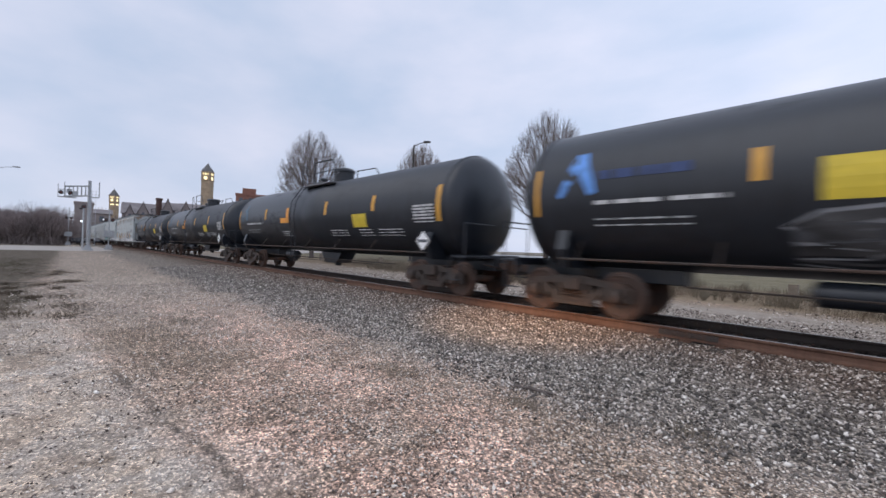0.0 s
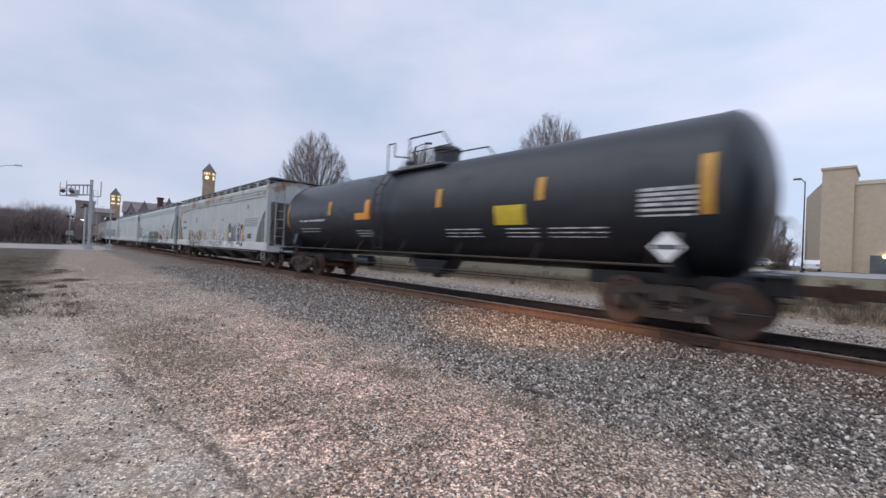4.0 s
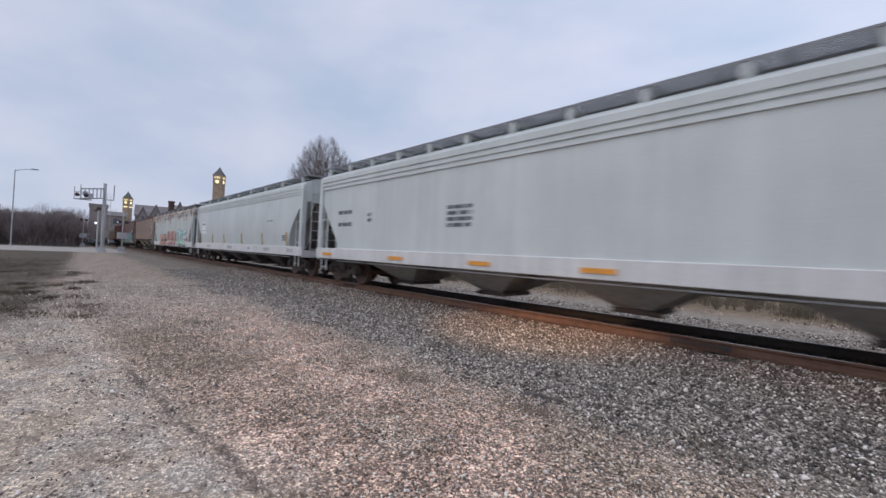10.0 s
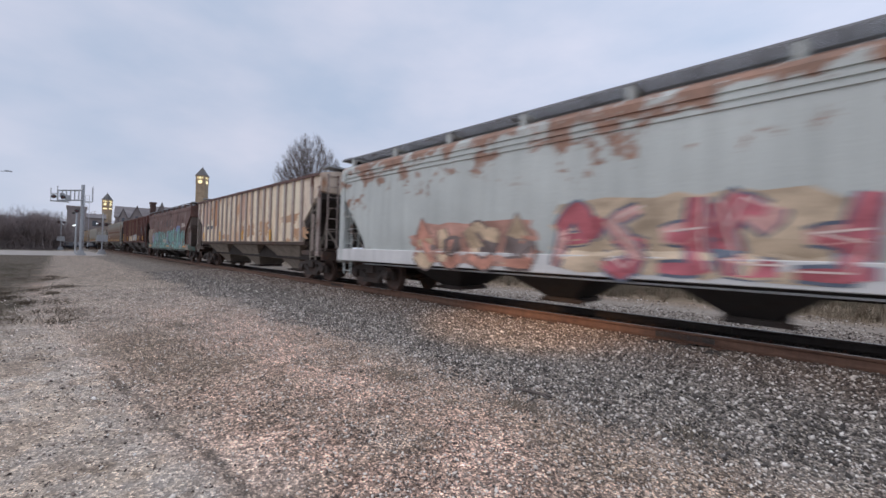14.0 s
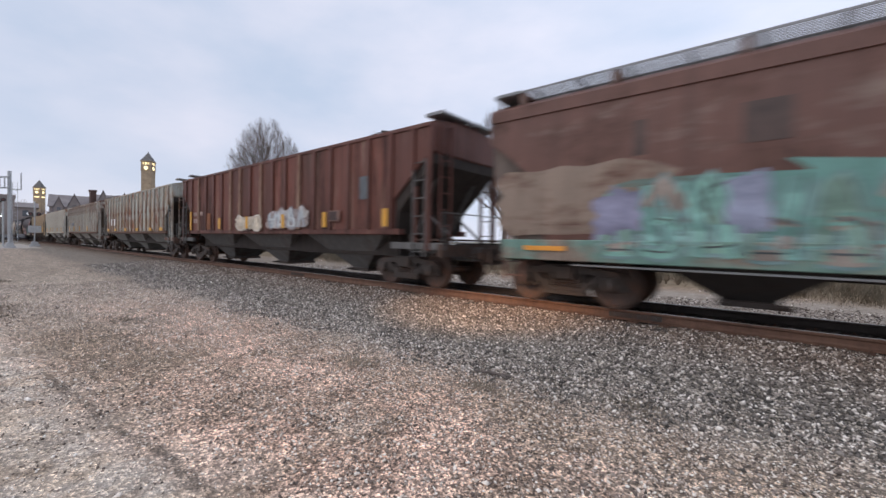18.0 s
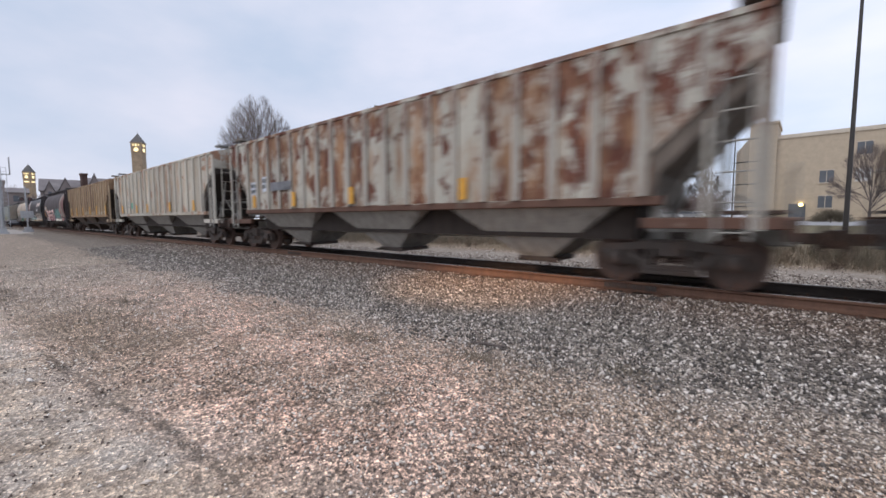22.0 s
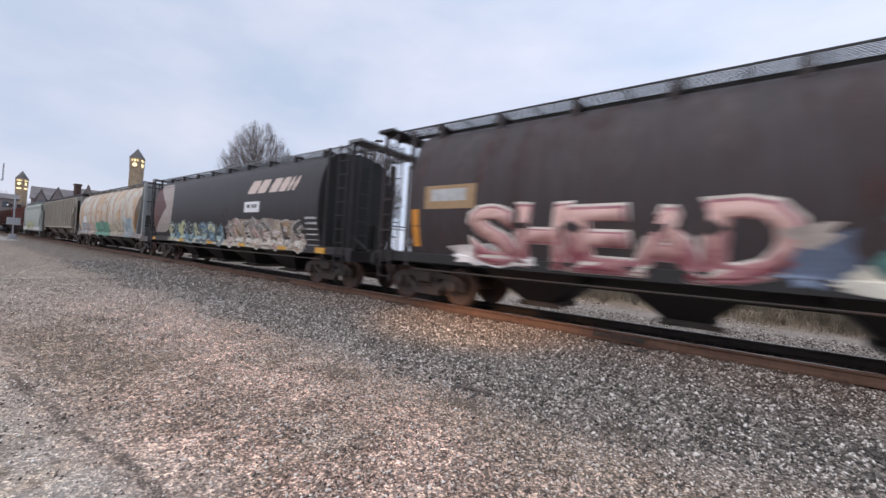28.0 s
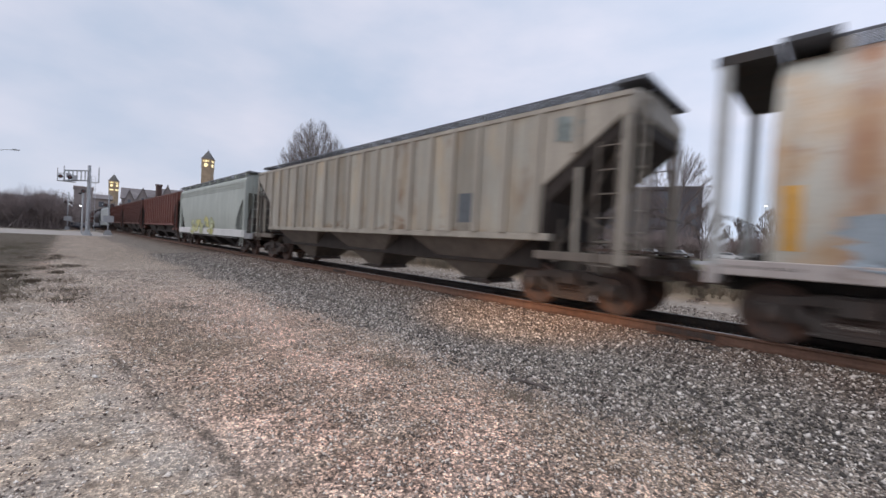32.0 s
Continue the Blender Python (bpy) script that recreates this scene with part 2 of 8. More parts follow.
M_GRATE = plain("walkway_grating_steel", (0.21, 0.215, 0.225), 0.6, 0.25, 0.3, 12, 0.1)
M_CAST = painted("rusty_coupler_casting", (0.07, 0.045, 0.035), (0.15, 0.07, 0.04), 0.5, 0.2, (2, 2, 2), 0.8, 0.3)


# ---- geometry helpers ----
class Geo:
    """Collects simple solids and turns them into one mesh."""

    def __init__(self):
        self.v, self.f, self.cuts = [], [], []

    def add(self, verts, faces):
        k = len(self.v)
        self.cuts.append((k, len(self.f)))
        self.v += [tuple(p) for p in verts]
        self.f += [tuple(i + k for i in f) for f in faces]
        return self

    def box(self, x0, x1, y0, y1, z0, z1):
        v = [(x, y, z) for x in (x0, x1) for y in (y0, y1) for z in (z0, z1)]
        return self.add(v, [(0, 1, 3, 2), (4, 6, 7, 5), (0, 4, 5, 1), (2, 3, 7, 6), (0, 2, 6, 4), (1, 5, 7, 3)])

    def cbox(self, x0, x1, y0, y1, z0, z1, c=0.02):
        """A box with its long edges along x chamfered, as folded plate has them."""
        return self.prism_x([(y0 + c, z0), (y1 - c, z0), (y1, z0 + c), (y1, z1 - c), (y1 - c, z1), (y0 + c, z1), (y0, z1 - c), (y0, z0 + c)], x0, x1)

    def prism_x(self, poly, x0, x1):
        n = len(poly)
        v = [(x0, y, z) for y, z in poly] + [(x1, y, z) for y, z in poly]
        return self.add(v, [tuple(range(n))[::-1], tuple(range(n, 2 * n))] + [(i, (i + 1) % n, n + (i + 1) % n, n + i) for i in range(n)])

    def prism_y(self, poly, y0, y1):
        n = len(poly)
        v = [(x, y0, z) for x, z in poly] + [(x, y1, z) for x, z in poly]
        return self.add(v, [tuple(range(n)), tuple(range(n, 2 * n))[::-1]] + [(i, n + i, n + (i + 1) % n, (i + 1) % n) for i in range(n)])

    def prism_z(self, poly, z0, z1):
        n = len(poly)
        v = [(x, y, z0) for x, y in poly] + [(x, y, z1) for x, y in poly]
        return self.add(v, [tuple(range(n))[::-1], tuple(range(n, 2 * n))] + [(i, (i + 1) % n, n + (i + 1) % n, n + i) for i in range(n)])

    def rod(self, p, q, r, n=6, r2=None):
        p, q = Vector(p), Vector(q)
        d = (q - p).normalized()
        a = d.orthogonal().normalized()
        b = d.cross(a)
        r2 = r if r2 is None else r2
        ring = [(math.cos(2 * math.pi * i / n), math.sin(2 * math.pi * i / n)) for i in range(n)]
        v = [p + (a * c + b * s) * r for c, s in ring] + [q + (a * c + b * s) * r2 for c, s in ring]
        return self.add(v, [tuple(range(n))[::-1], tuple(range(n, 2 * n))] + [(i, (i + 1) % n, n + (i + 1) % n, n + i) for i in range(n)])

    def path(self, pts, r, n=6):
        for p, q in zip(pts, pts[1:]):
            self.rod(p, q, r, n)
        return self

    def lathe(self, prof, centre=(0, 0, 0), axis="z", n=20):
        """prof: rows of (radius, along)."""
        k, m = len(self.v), len(prof)
        order = {"z": (0, 1, 2), "x": (2, 0, 1), "y": (1, 2, 0)}[axis]
        for r, s in prof:
            for i in range(n):
                a = 2 * math.pi * i / n
                loc = (r * math.cos(a), r * math.sin(a), s)
                self.v.append(tuple(loc[order[j]] + centre[j] for j in range(3)))
        for j in range(m - 1):
            for i in range(n):
                self.f.append((k + j * n + i, k + j * n + (i + 1) % n, k + (j + 1) * n + (i + 1) % n, k + (j + 1) * n + i))
        self.f.append(tuple(k + i for i in range(n))[::-1])
        self.f.append(tuple(k + (m - 1) * n + i for i in range(n)))
        return self

    def split(self):
        """Each solid that was added, as a Geo of its own."""
        out = []
        ends = self.cuts[1:] + [(len(self.v), len(self.f))]
        for (v0, f0), (v1, f1) in zip(self.cuts, ends):
            g = Geo()
            g.v, g.f = self.v[v0:v1], [tuple(i - v0 for i in f) for f in self.f[f0:f1]]
            out.append(g)
        return out

    def mesh(self, name, mat, smooth=False):
        me = bpy.data.meshes.new(name)
        me.from_pydata(self.v, [], self.f)
        me.validate()
        bm = bmesh.new()
        bm.from_mesh(me)
        bmesh.ops.recalc_face_normals(bm, faces=bm.faces)
        if smooth:
            for e in bm.edges:
                e.smooth = len(e.link_faces) == 2 and e.calc_face_angle(0) < radians(38)
            for f in bm.faces:
                f.smooth = True
        bm.to_mesh(me)
        bm.free()
        me.materials.append(mat)
        return me


def part(name, geo, mat, parent=None, label="", m=None, smooth=False):
    """One mesh object under a thing or a part; geo is a Geo or a finished mesh to share."""
    if name in ("lettering", "graffiti") and isinstance(geo, Geo) and len(geo.cuts) > 1:
        # every bar or stroke is a piece of its own
        return [part(name, g, mat, parent, label, m, smooth) for g in geo.split()][0]
    me = geo if isinstance(geo, bpy.types.Mesh) else geo.mesh(name, mat, smooth)
    ob = new(name, me)
    if parent:
        ob.parent = parent
    if m is not None:
        ob.matrix_basis = m
    if label:
        ob["label"] = label
    return ob


def quad_mesh(name, xs, ys, height, mat):
    """A sheet over a grid of xs and ys, with its height from a function of arrays."""
    gx, gy = np.meshgrid(xs, ys, indexing="ij")
    gz = height(gx, gy)
    co = np.stack([gx, gy, gz], -1).reshape(-1, 3)
    nx, ny = len(xs), len(ys)
    i, j = np.meshgrid(np.arange(nx - 1), np.arange(ny - 1), indexing="ij")
    a = (i * ny + j).ravel()
    faces = np.stack([a, a + ny, a + ny + 1, a + 1], 1)
    me = bpy.data.meshes.new(name)
    me.from_pydata(co.tolist(), [], faces.tolist())
    for p in me.polygons:
        p.use_smooth = True
    me.materials.append(mat)
    return me


def step(x, a, b):
    t = np.clip((x - a) / (b - a), 0, 1)
    return t * t * (3 - 2 * t)


def ground_z(x, y):
    """Gravel yard, low ballast bed under the track, a gravel strip beyond it and a bank that rises to the parking lot."""
    z = 0.155 * step(y, 3.7, 7.0) * (1 - step(y, 10.6, 12.2))
    z = z + 0.85 * step(y, 17.0, 50.0) + 0.35 * step(y, 60.0, 85.0) + 0.25 * step(y, 14.0, 16.5) * (1 - step(y, 18.0, 24.0))
    near = np.exp(-((x + 5) ** 2) / 900)
    z = z + near * 0.018 * np.sin(1.7 * x + 0.6 * y) * np.sin(1.3 * y - 0.4 * x) + near * 0.010 * np.sin(5.1 * x - 2.2 * y) * np.sin(4.3 * y + 1.1 * x)
    return z


# ---- ground ----
def ground_material():
    m, nt, b = material("gravel_dirt_and_grass")
    tc = nt.nodes.new("ShaderNodeTexCoord")
    sep = nt.nodes.new("ShaderNodeSeparateXYZ")
    nt.links.new(tc.outputs["Object"], sep.inputs[0])

    def math_node(op, a, c, clamp=False):
        n = nt.nodes.new("ShaderNodeMath")
        n.operation, n.use_clamp = op, clamp
        for s, v in zip(n.inputs, (a, c)):
            if isinstance(v, (int, float)):
                s.default_value = v
            else:
                nt.links.new(v, s)
        return n.outputs[0]

    def zone(val, lo, hi, wob=0.6, scale=0.5):
        w = math_node("MULTIPLY", math_node("SUBTRACT", noise_node(nt, scale, 8, 0.7), 0.5), wob * 2)
        v = math_node("ADD", val, w)
        r = nt.nodes.new("ShaderNodeMapRange")
        r.inputs["From Min"].default_value, r.inputs["From Max"].default_value = lo, hi
        nt.links.new(v, r.inputs["Value"])
        return r.outputs[0]

    def cells(scale, lo, mid, hi):
        v = nt.nodes.new("ShaderNodeTexVoronoi")
        v.inputs["Scale"].default_value = scale
        nt.links.new(tc.outputs["Object"], v.inputs["Vector"])
        tint = nt.nodes.new("ShaderNodeSeparateColor")
        nt.links.new(v.outputs["Color"], tint.inputs[0])
        return ramp_node(nt, tint.outputs[0], (0.0, (lo,) * 3), (0.55, (mid,) * 3), (0.9, (hi * 0.8, hi * 0.79, hi * 0.77)), (1.0, (hi, hi * 0.99, hi * 0.97))), v.outputs["Distance"]

    x, y = sep.outputs["X"], sep.outputs["Y"]
    # stone tones; the darkest cells paint in shadows between the stones
    pebbles, gap = cells(56, 0.26, 0.88, 2.6)
    grit, fine_gap = cells(130, 0.5, 0.98, 1.7)
    speck = mix_node(nt, 1.0, pebbles, grit, "MULTIPLY")
    speck = mix_node(nt, 1.0, speck, ramp_node(nt, noise_node(nt, 13, 3, 0.6), (0.36, (0.6, 0.575, 0.55)), (0.5, (0.97, 0.96, 0.95)), (0.63, (1.3, 1.29, 1.28))), "MULTIPLY")
    # grey gravel of the yard, pinkish dirt along the ballast, brown bare soil between
    gravel = ramp_node(nt, noise_node(nt, 1.1, 7, 0.65), (0.34, (0.37, 0.312, 0.262)), (0.46, (0.49, 0.422, 0.358)), (0.56, (0.42, 0.388, 0.36)), (0.66, (0.55, 0.485, 0.42)))
    dirt = ramp_node(nt, noise_node(nt, 0.8, 7, 0.62), (0.34, (0.60, 0.456, 0.390)), (0.47, (0.55, 0.405, 0.345)), (0.58, (0.34, 0.258, 0.212)), (0.70, (0.50, 0.415, 0.36)))
    grey_fines = ramp_node(nt, noise_node(nt, 1.4, 7, 0.7, (1, 1, 1), (3, 0, 0)), (0.34, (0.20, 0.172, 0.148)), (0.5, (0.33, 0.29, 0.255)), (0.66, (0.44, 0.40, 0.362)))
    dirt = mix_node(nt, math_node("MULTIPLY", zone(x, -2.4, -0.4, 1.4, 0.6), 0.8), dirt, grey_fines)
    band = math_node("MULTIPLY", zone(y, 2.7, 3.2, 0.5, 0.7), zone(x, -9.0, -6.0, 1.5, 0.4))
    dirt = mix_node(nt, math_node("MULTIPLY", band, 0.6), dirt, (0.30, 0.245, 0.20))
    row = math_node("ADD", y, math_node("MULTIPLY", x, -0.093))
    col = mix_node(nt, zone(row, 0.9, 1.7, 0.55, 0.9), gravel, dirt)
    soil = math_node("MULTIPLY", zone(row, 1.05, 1.5, 0.5, 0.6), zone(row, 2.9, 2.3, 0.6, 0.5))
    soil = math_node("MULTIPLY", soil, math_node("MULTIPLY", zone(x, -3.4, -6.0, 1.2, 0.4), zone(x, -16.0, -11.0, 2.0, 0.3)))
    col = mix_node(nt, math_node("MULTIPLY", soil, 0.8), col, ramp_node(nt, noise_node(nt, 2.4, 7, 0.7), (0.3, (0.14, 0.113, 0.09)), (0.65, (0.30, 0.248, 0.2))))
    patches = ramp_node(nt, noise_node(nt, 0.42, 7, 0.66, (1, 1, 1), (4, 9, 0)), (0.54, G3), (0.66, W3))
    col = mix_node(nt, math_node("MULTIPLY", patches, 0.65), col, (0.175, 0.147, 0.118))
    stains = ramp_node(nt, noise_node(nt, 1.25, 8, 0.7, (1, 1, 1), (7, 3, 0)), (0.53, G3), (0.63, W3))
    col = mix_node(nt, math_node("MULTIPLY", stains, 0.45), col, (0.20, 0.162, 0.125))
    clods = ramp_node(nt, noise_node(nt, 3.1, 8, 0.75), (0.36, (0.52, 0.47, 0.43)), (0.48, (0.95, 0.93, 0.91)), (0.64, (1.25, 1.25, 1.24)))
    col = mix_node(nt, 0.75, col, clods, "MULTIPLY")
    wander = math_node("ADD", row, math_node("MULTIPLY", math_node("SUBTRACT", noise_node(nt, 0.8, 5, 0.6), 0.5), 0.5))
    rut = math_node("MULTIPLY", zone(wander, 1.08, 1.14, 0.06, 3.0), zone(wander, 1.24, 1.18, 0.06, 3.4))
    rut = math_node("MULTIPLY", rut, math_node("MULTIPLY", zone(x, -7.0, -6.0, 0.5, 1.0), zone(x, -2.0, -2.8, 0.5, 1.0)))
    col = mix_node(nt, math_node("MULTIPLY", math_node("MULTIPLY", rut, 0.75), ramp_node(nt, noise_node(nt, 2.6, 6, 0.7), (0.30, (0.3,) * 3), (0.52, W3))), col, (0.115, 0.095, 0.08))
    apron = math_node("MULTIPLY", zone(x, -7.0, -15.0, 4.0, 0.3), zone(y, -1.6, 0.2, 1.2, 0.4))
    col = mix_node(nt, apron, col, ramp_node(nt, noise_node(nt, 1.6, 7, 0.7), (0.3, (0.24, 0.208, 0.182)), (0.5, (0.38, 0.335, 0.297)), (0.7, (0.50, 0.452, 0.41))))
    ball = ramp_node(nt, noise_node(nt, 17, 5, 0.8), (0.35, (0.10, 0.09, 0.08)), (0.5, (0.22, 0.20, 0.18)), (0.66, (0.38, 0.35, 0.318)))
    dust = ramp_node(nt, noise_node(nt, 14, 5, 0.8), (0.35, (0.075, 0.055, 0.043)), (0.66, (0.26, 0.20, 0.165)))
    ball = mix_node(nt, zone(y, 5.7, 7.2, 0.5, 0.6), ball, dust)
    on_ball = zone(y, 3.4, 4.4, 0.7, 0.9)
    off_ball = zone(y, 11.2, 10.6, 0.4, 0.7)
    col = mix_node(nt, math_node("MULTIPLY", on_ball, off_ball), mix_node(nt, math_node("ADD", 0.55, math_node("MULTIPLY", zone(row, 0.9, 1.7, 0.55, 0.9), 0.45)), col, speck, "MULTIPLY"), mix_node(nt, 0.8, ball, pebbles, "MULTIPLY"))
    # shade under the train, painted near-black between the rails
    train_shade = math_node("MULTIPLY", zone(y, 7.9, 8.15, 0.1, 2.0), zone(y, 9.9, 9.6, 0.1, 2.0))
    col = mix_node(nt, train_shade, col, ramp_node(nt, noise_node(nt, 15, 5, 0.7), (0.35, (0.018, 0.016, 0.015)), (0.65, (0.06, 0.052, 0.046))))
    pale = ramp_node(nt, noise_node(nt, 5, 8, 0.75, (0.6, 1.4, 1)), (0.3, (0.20, 0.172, 0.146)), (0.5, (0.31, 0.275, 0.24)), (0.7, (0.41, 0.37, 0.328)))
    col = mix_node(nt, math_node("MULTIPLY", zone(y, 10.7, 11.3, 0.4, 0.7), zone(y, 15.6, 14.6, 0.6, 0.5)), col, pale)
    dry = ramp_node(nt, noise_node(nt, 2.2, 7, 0.7), (0.3, (0.13, 0.105, 0.07)), (0.55, (0.235, 0.185, 0.125)), (0.75, (0.15, 0.095, 0.065)))
    col = mix_node(nt, zone(y, 14.6, 15.8, 0.8, 0.6), col, dry)
    lawn = ramp_node(nt, noise_node(nt, 0.8, 7, 0.7), (0.3, (0.105, 0.10, 0.06)), (0.7, (0.19, 0.165, 0.105)))
    col = mix_node(nt, zone(y, 21, 26, 2, 0.2), col, lawn)
    grass = math_node("MULTIPLY", zone(x, -8.0, -13.0, 2.5, 0.5), zone(math_node("ADD", y, math_node("MULTIPLY", x, 0.022)), -0.35, -1.1, 1.0, 0.55))
    col = mix_node(nt, grass, col, ramp_node(nt, noise_node(nt, 2.2, 9, 0.78), (0.3, (0.05, 0.04, 0.027)), (0.46, (0.085, 0.070, 0.047)), (0.58, (0.15, 0.12, 0.09)), (0.68, (0.32, 0.275, 0.235)), (0.78, (0.10, 0.07, 0.05))))
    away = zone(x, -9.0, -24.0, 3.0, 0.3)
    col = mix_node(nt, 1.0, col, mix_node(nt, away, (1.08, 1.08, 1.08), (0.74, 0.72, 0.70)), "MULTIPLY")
    col = mix_node(nt, 1.0, col, (1.03, 0.985, 0.93), "MULTIPLY")
    nt.links.new(col, b.inputs["Base Color"])
    b.inputs["Roughness"].default_value = 0.95
    bump_node(nt, b, gap, 0.75, 0.02)
    return m


M_GROUND = ground_material()
gx = np.concatenate([[-4000, -1500, -700, -400], np.arange(-260, -40, 4.0), np.arange(-40, 8, 0.4), np.arange(8, 60, 3.0), [100, 200, 500, 1500, 4000]])
gy = np.concatenate([[-4000, -1000, -300, -120, -60, -30, -15], np.arange(-8, 14, 0.4), np.arange(14, 70, 2.0), [80, 100, 150, 250, 400, 1000, 4000]])
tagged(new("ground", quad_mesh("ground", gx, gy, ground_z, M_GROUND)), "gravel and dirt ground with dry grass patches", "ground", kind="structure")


def stone_field(name, label, count, xr, yr, size, mat, seed, keep=None, sink=0.35, spread=0.26):
    """Many loose stones, each a squashed, jittered low lump, in one mesh."""
    rng = np.random.default_rng(seed)
    base = np.array([(1, 0, 0), (0, 1, 0), (-1, 0, 0), (0, -1, 0), (0.05, 0.1, 0.85), (0, 0, -0.7)], float)
    tri = np.array([(0, 1, 4), (1, 2, 4), (2, 3, 4), (3, 0, 4), (1, 0, 5), (2, 1, 5), (3, 2, 5), (0, 3, 5)])
    u = rng.random(count)
    x = xr[1] - (xr[1] - xr[0]) * u ** 1.5
    y = rng.uniform(*yr, count)
    if keep is not None:
        k = keep(x, y, rng)
        x, y = x[k], y[k]
    n = len(x)
    s = rng.lognormal(math.log(size), spread, n)
    a = rng.uniform(0, 6.283, n)
    co = base[None] * (1 + rng.uniform(-0.35, 0.35, (n, 6, 3))) * s[:, None, None] * np.stack([rng.uniform(0.8, 1.4, n), rng.uniform(0.7, 1.0, n), rng.uniform(0.6, 1.0, n)], 1)[:, None]
    tilt = rng.uniform(-0.7, 0.7, (n, 1))
    co[:, :, 2] += tilt * co[:, :, 0]
    c, sn = np.cos(a)[:, None], np.sin(a)[:, None]
    px = co[:, :, 0] * c - co[:, :, 1] * sn + x[:, None]
    py = co[:, :, 0] * sn + co[:, :, 1] * c + y[:, None]
    pz = co[:, :, 2] + (ground_z(x, y) + s * sink)[:, None]
    verts = np.stack([px, py, pz], -1).reshape(-1, 3)
    faces = (tri[None] + (np.arange(n) * 6)[:, None, None]).reshape(-1, 3)
    me = bpy.data.meshes.new(name)
    me.vertices.add(len(verts))
    me.vertices.foreach_set("co", verts.ravel())
    me.loops.add(faces.size)
    me.loops.foreach_set("vertex_index", faces.ravel().astype(np.int32))
    me.polygons.add(len(faces))
    me.polygons.foreach_set("loop_start", np.arange(0, faces.size, 3, dtype=np.int32))
    me.update(calc_edges=True)
    me.materials.append(mat)
    return tagged(new(name, me), label, "gravel", kind="stuff")


def ballast_material():
    """Crushed grey stone, browned by rust dust close to the rail."""
    m, nt, b = material("ballast_stones")
    g = nt.nodes.new("ShaderNodeNewGeometry")
    rnd = g.outputs["Random Per Island"]
    grey = ramp_node(nt, rnd, (0.0, (0.04, 0.035, 0.031)), (0.42, (0.125, 0.109, 0.096)), (0.70, (0.245, 0.216, 0.193)), (0.84, (0.54, 0.48, 0.43)), (1.0, (0.94, 0.87, 0.80)))
    brown = ramp_node(nt, rnd, (0.0, (0.05, 0.035, 0.027)), (0.42, (0.14, 0.10, 0.078)), (0.70, (0.29, 0.225, 0.18)), (0.84, (0.54, 0.45, 0.38)), (1.0, (0.88, 0.80, 0.72)))
    tc = nt.nodes.new("ShaderNodeTexCoord")
    sep = nt.nodes.new("ShaderNodeSeparateXYZ")
    nt.links.new(tc.outputs["Object"], sep.inputs[0])
    r = nt.nodes.new("ShaderNodeMapRange")
    r.inputs["From Min"].default_value, r.inputs["From Max"].default_value = 5.2, 7.2
    nt.links.new(sep.outputs["Y"], r.inputs["Value"])
    fac = mix_node(nt, 0.5, r.outputs[0], ramp_node(nt, noise_node(nt, 0.7, 5, 0.6), (0.35, G3), (0.7, W3)), "OVERLAY")
    col = mix_node(nt, fac, grey, brown)
    n = noise_node(nt, 90, 4, 0.6)
    col = mix_node(nt, 1.0, col, ramp_node(nt, n, (0.3, (0.75,) * 3), (0.7, (1.12,) * 3)), "MULTIPLY")
    nt.links.new(col, b.inputs["Base Color"])
    b.inputs["Roughness"].default_value = 0.85
    return m


M_BALLAST = ballast_material()
M_PEBBLE = island_stones("pale_pebbles", [(0.0, (0.075, 0.058, 0.049)), (0.25, (0.15, 0.115, 0.098)), (0.55, (0.34, 0.275, 0.23)), (0.74, (0.62, 0.53, 0.455)), (0.88, (0.90, 0.81, 0.72)), (1.0, (0.96, 0.90, 0.83))])
M_PALESTONE = island_stones("bleached_white_stones", [(0.0, (0.46, 0.38, 0.32)), (0.35, (0.80, 0.71, 0.62)), (1.0, (0.97, 0.91, 0.84))])


def edge_keep(x, y, rng):
    line = 3.78 + 0.2 * np.sin(0.9 * x) + 0.13 * np.sin(2.3 * x + 1) + 0.25 * step(x, -2.5, -0.8)
    return rng.random(len(x)) < np.clip((y - line) / 0.55 + 0.25, 0.02, 1) * np.clip((2.6 - x) / 0.8, 0, 1)


stone_field("ballast", "grey crushed-stone ballast beside the rail", 100000, (-28, 2.6), (3.3, 8.0), 0.0165, M_BALLAST, 3, edge_keep, spread=0.28)
# stones between the rails, with the train's shade in their colour
M_SHADEBALLAST = island_stones("train_shaded_ballast", [(0.0, (0.012, 0.011, 0.01)), (0.6, (0.045, 0.039, 0.035)), (1.0, (0.11, 0.097, 0.088))])
stone_field("ballast", "ballast between the rails, coloured dark for the train's shade", 9000, (-26, 3.2), (8.02, 9.6), 0.024, M_SHADEBALLAST, 4)
stone_field("gravel", "grey gravel on the strip beyond the track", 16000, (-26, 4.5), (10.0, 15.4), 0.024, M_PEBBLE, 6)
stone_field("gravel", "brown and grey pebbles scattered on dirt", 118000, (-18, 3.0), (-1.6, 4.7), 0.0098, M_PEBBLE, 5, spread=0.30, keep=lambda x, y, r: r.random(len(x)) < np.clip(0.3 + 0.22 * (np.sin(1.1 * x + 2 * y) + np.sin(2.7 * y - x)) + 0.2 * y, 0.12, 1) * np.clip(3.0 - x, 0, 1) * np.clip((y + 1.6) / 1.6, 0, 1) * (1 - 0.8 * np.exp(-((x + 7.0) / 2.6) ** 2 - ((y - 1.1 - 0.3 * np.sin(1.9 * x)) / 0.7) ** 2)))
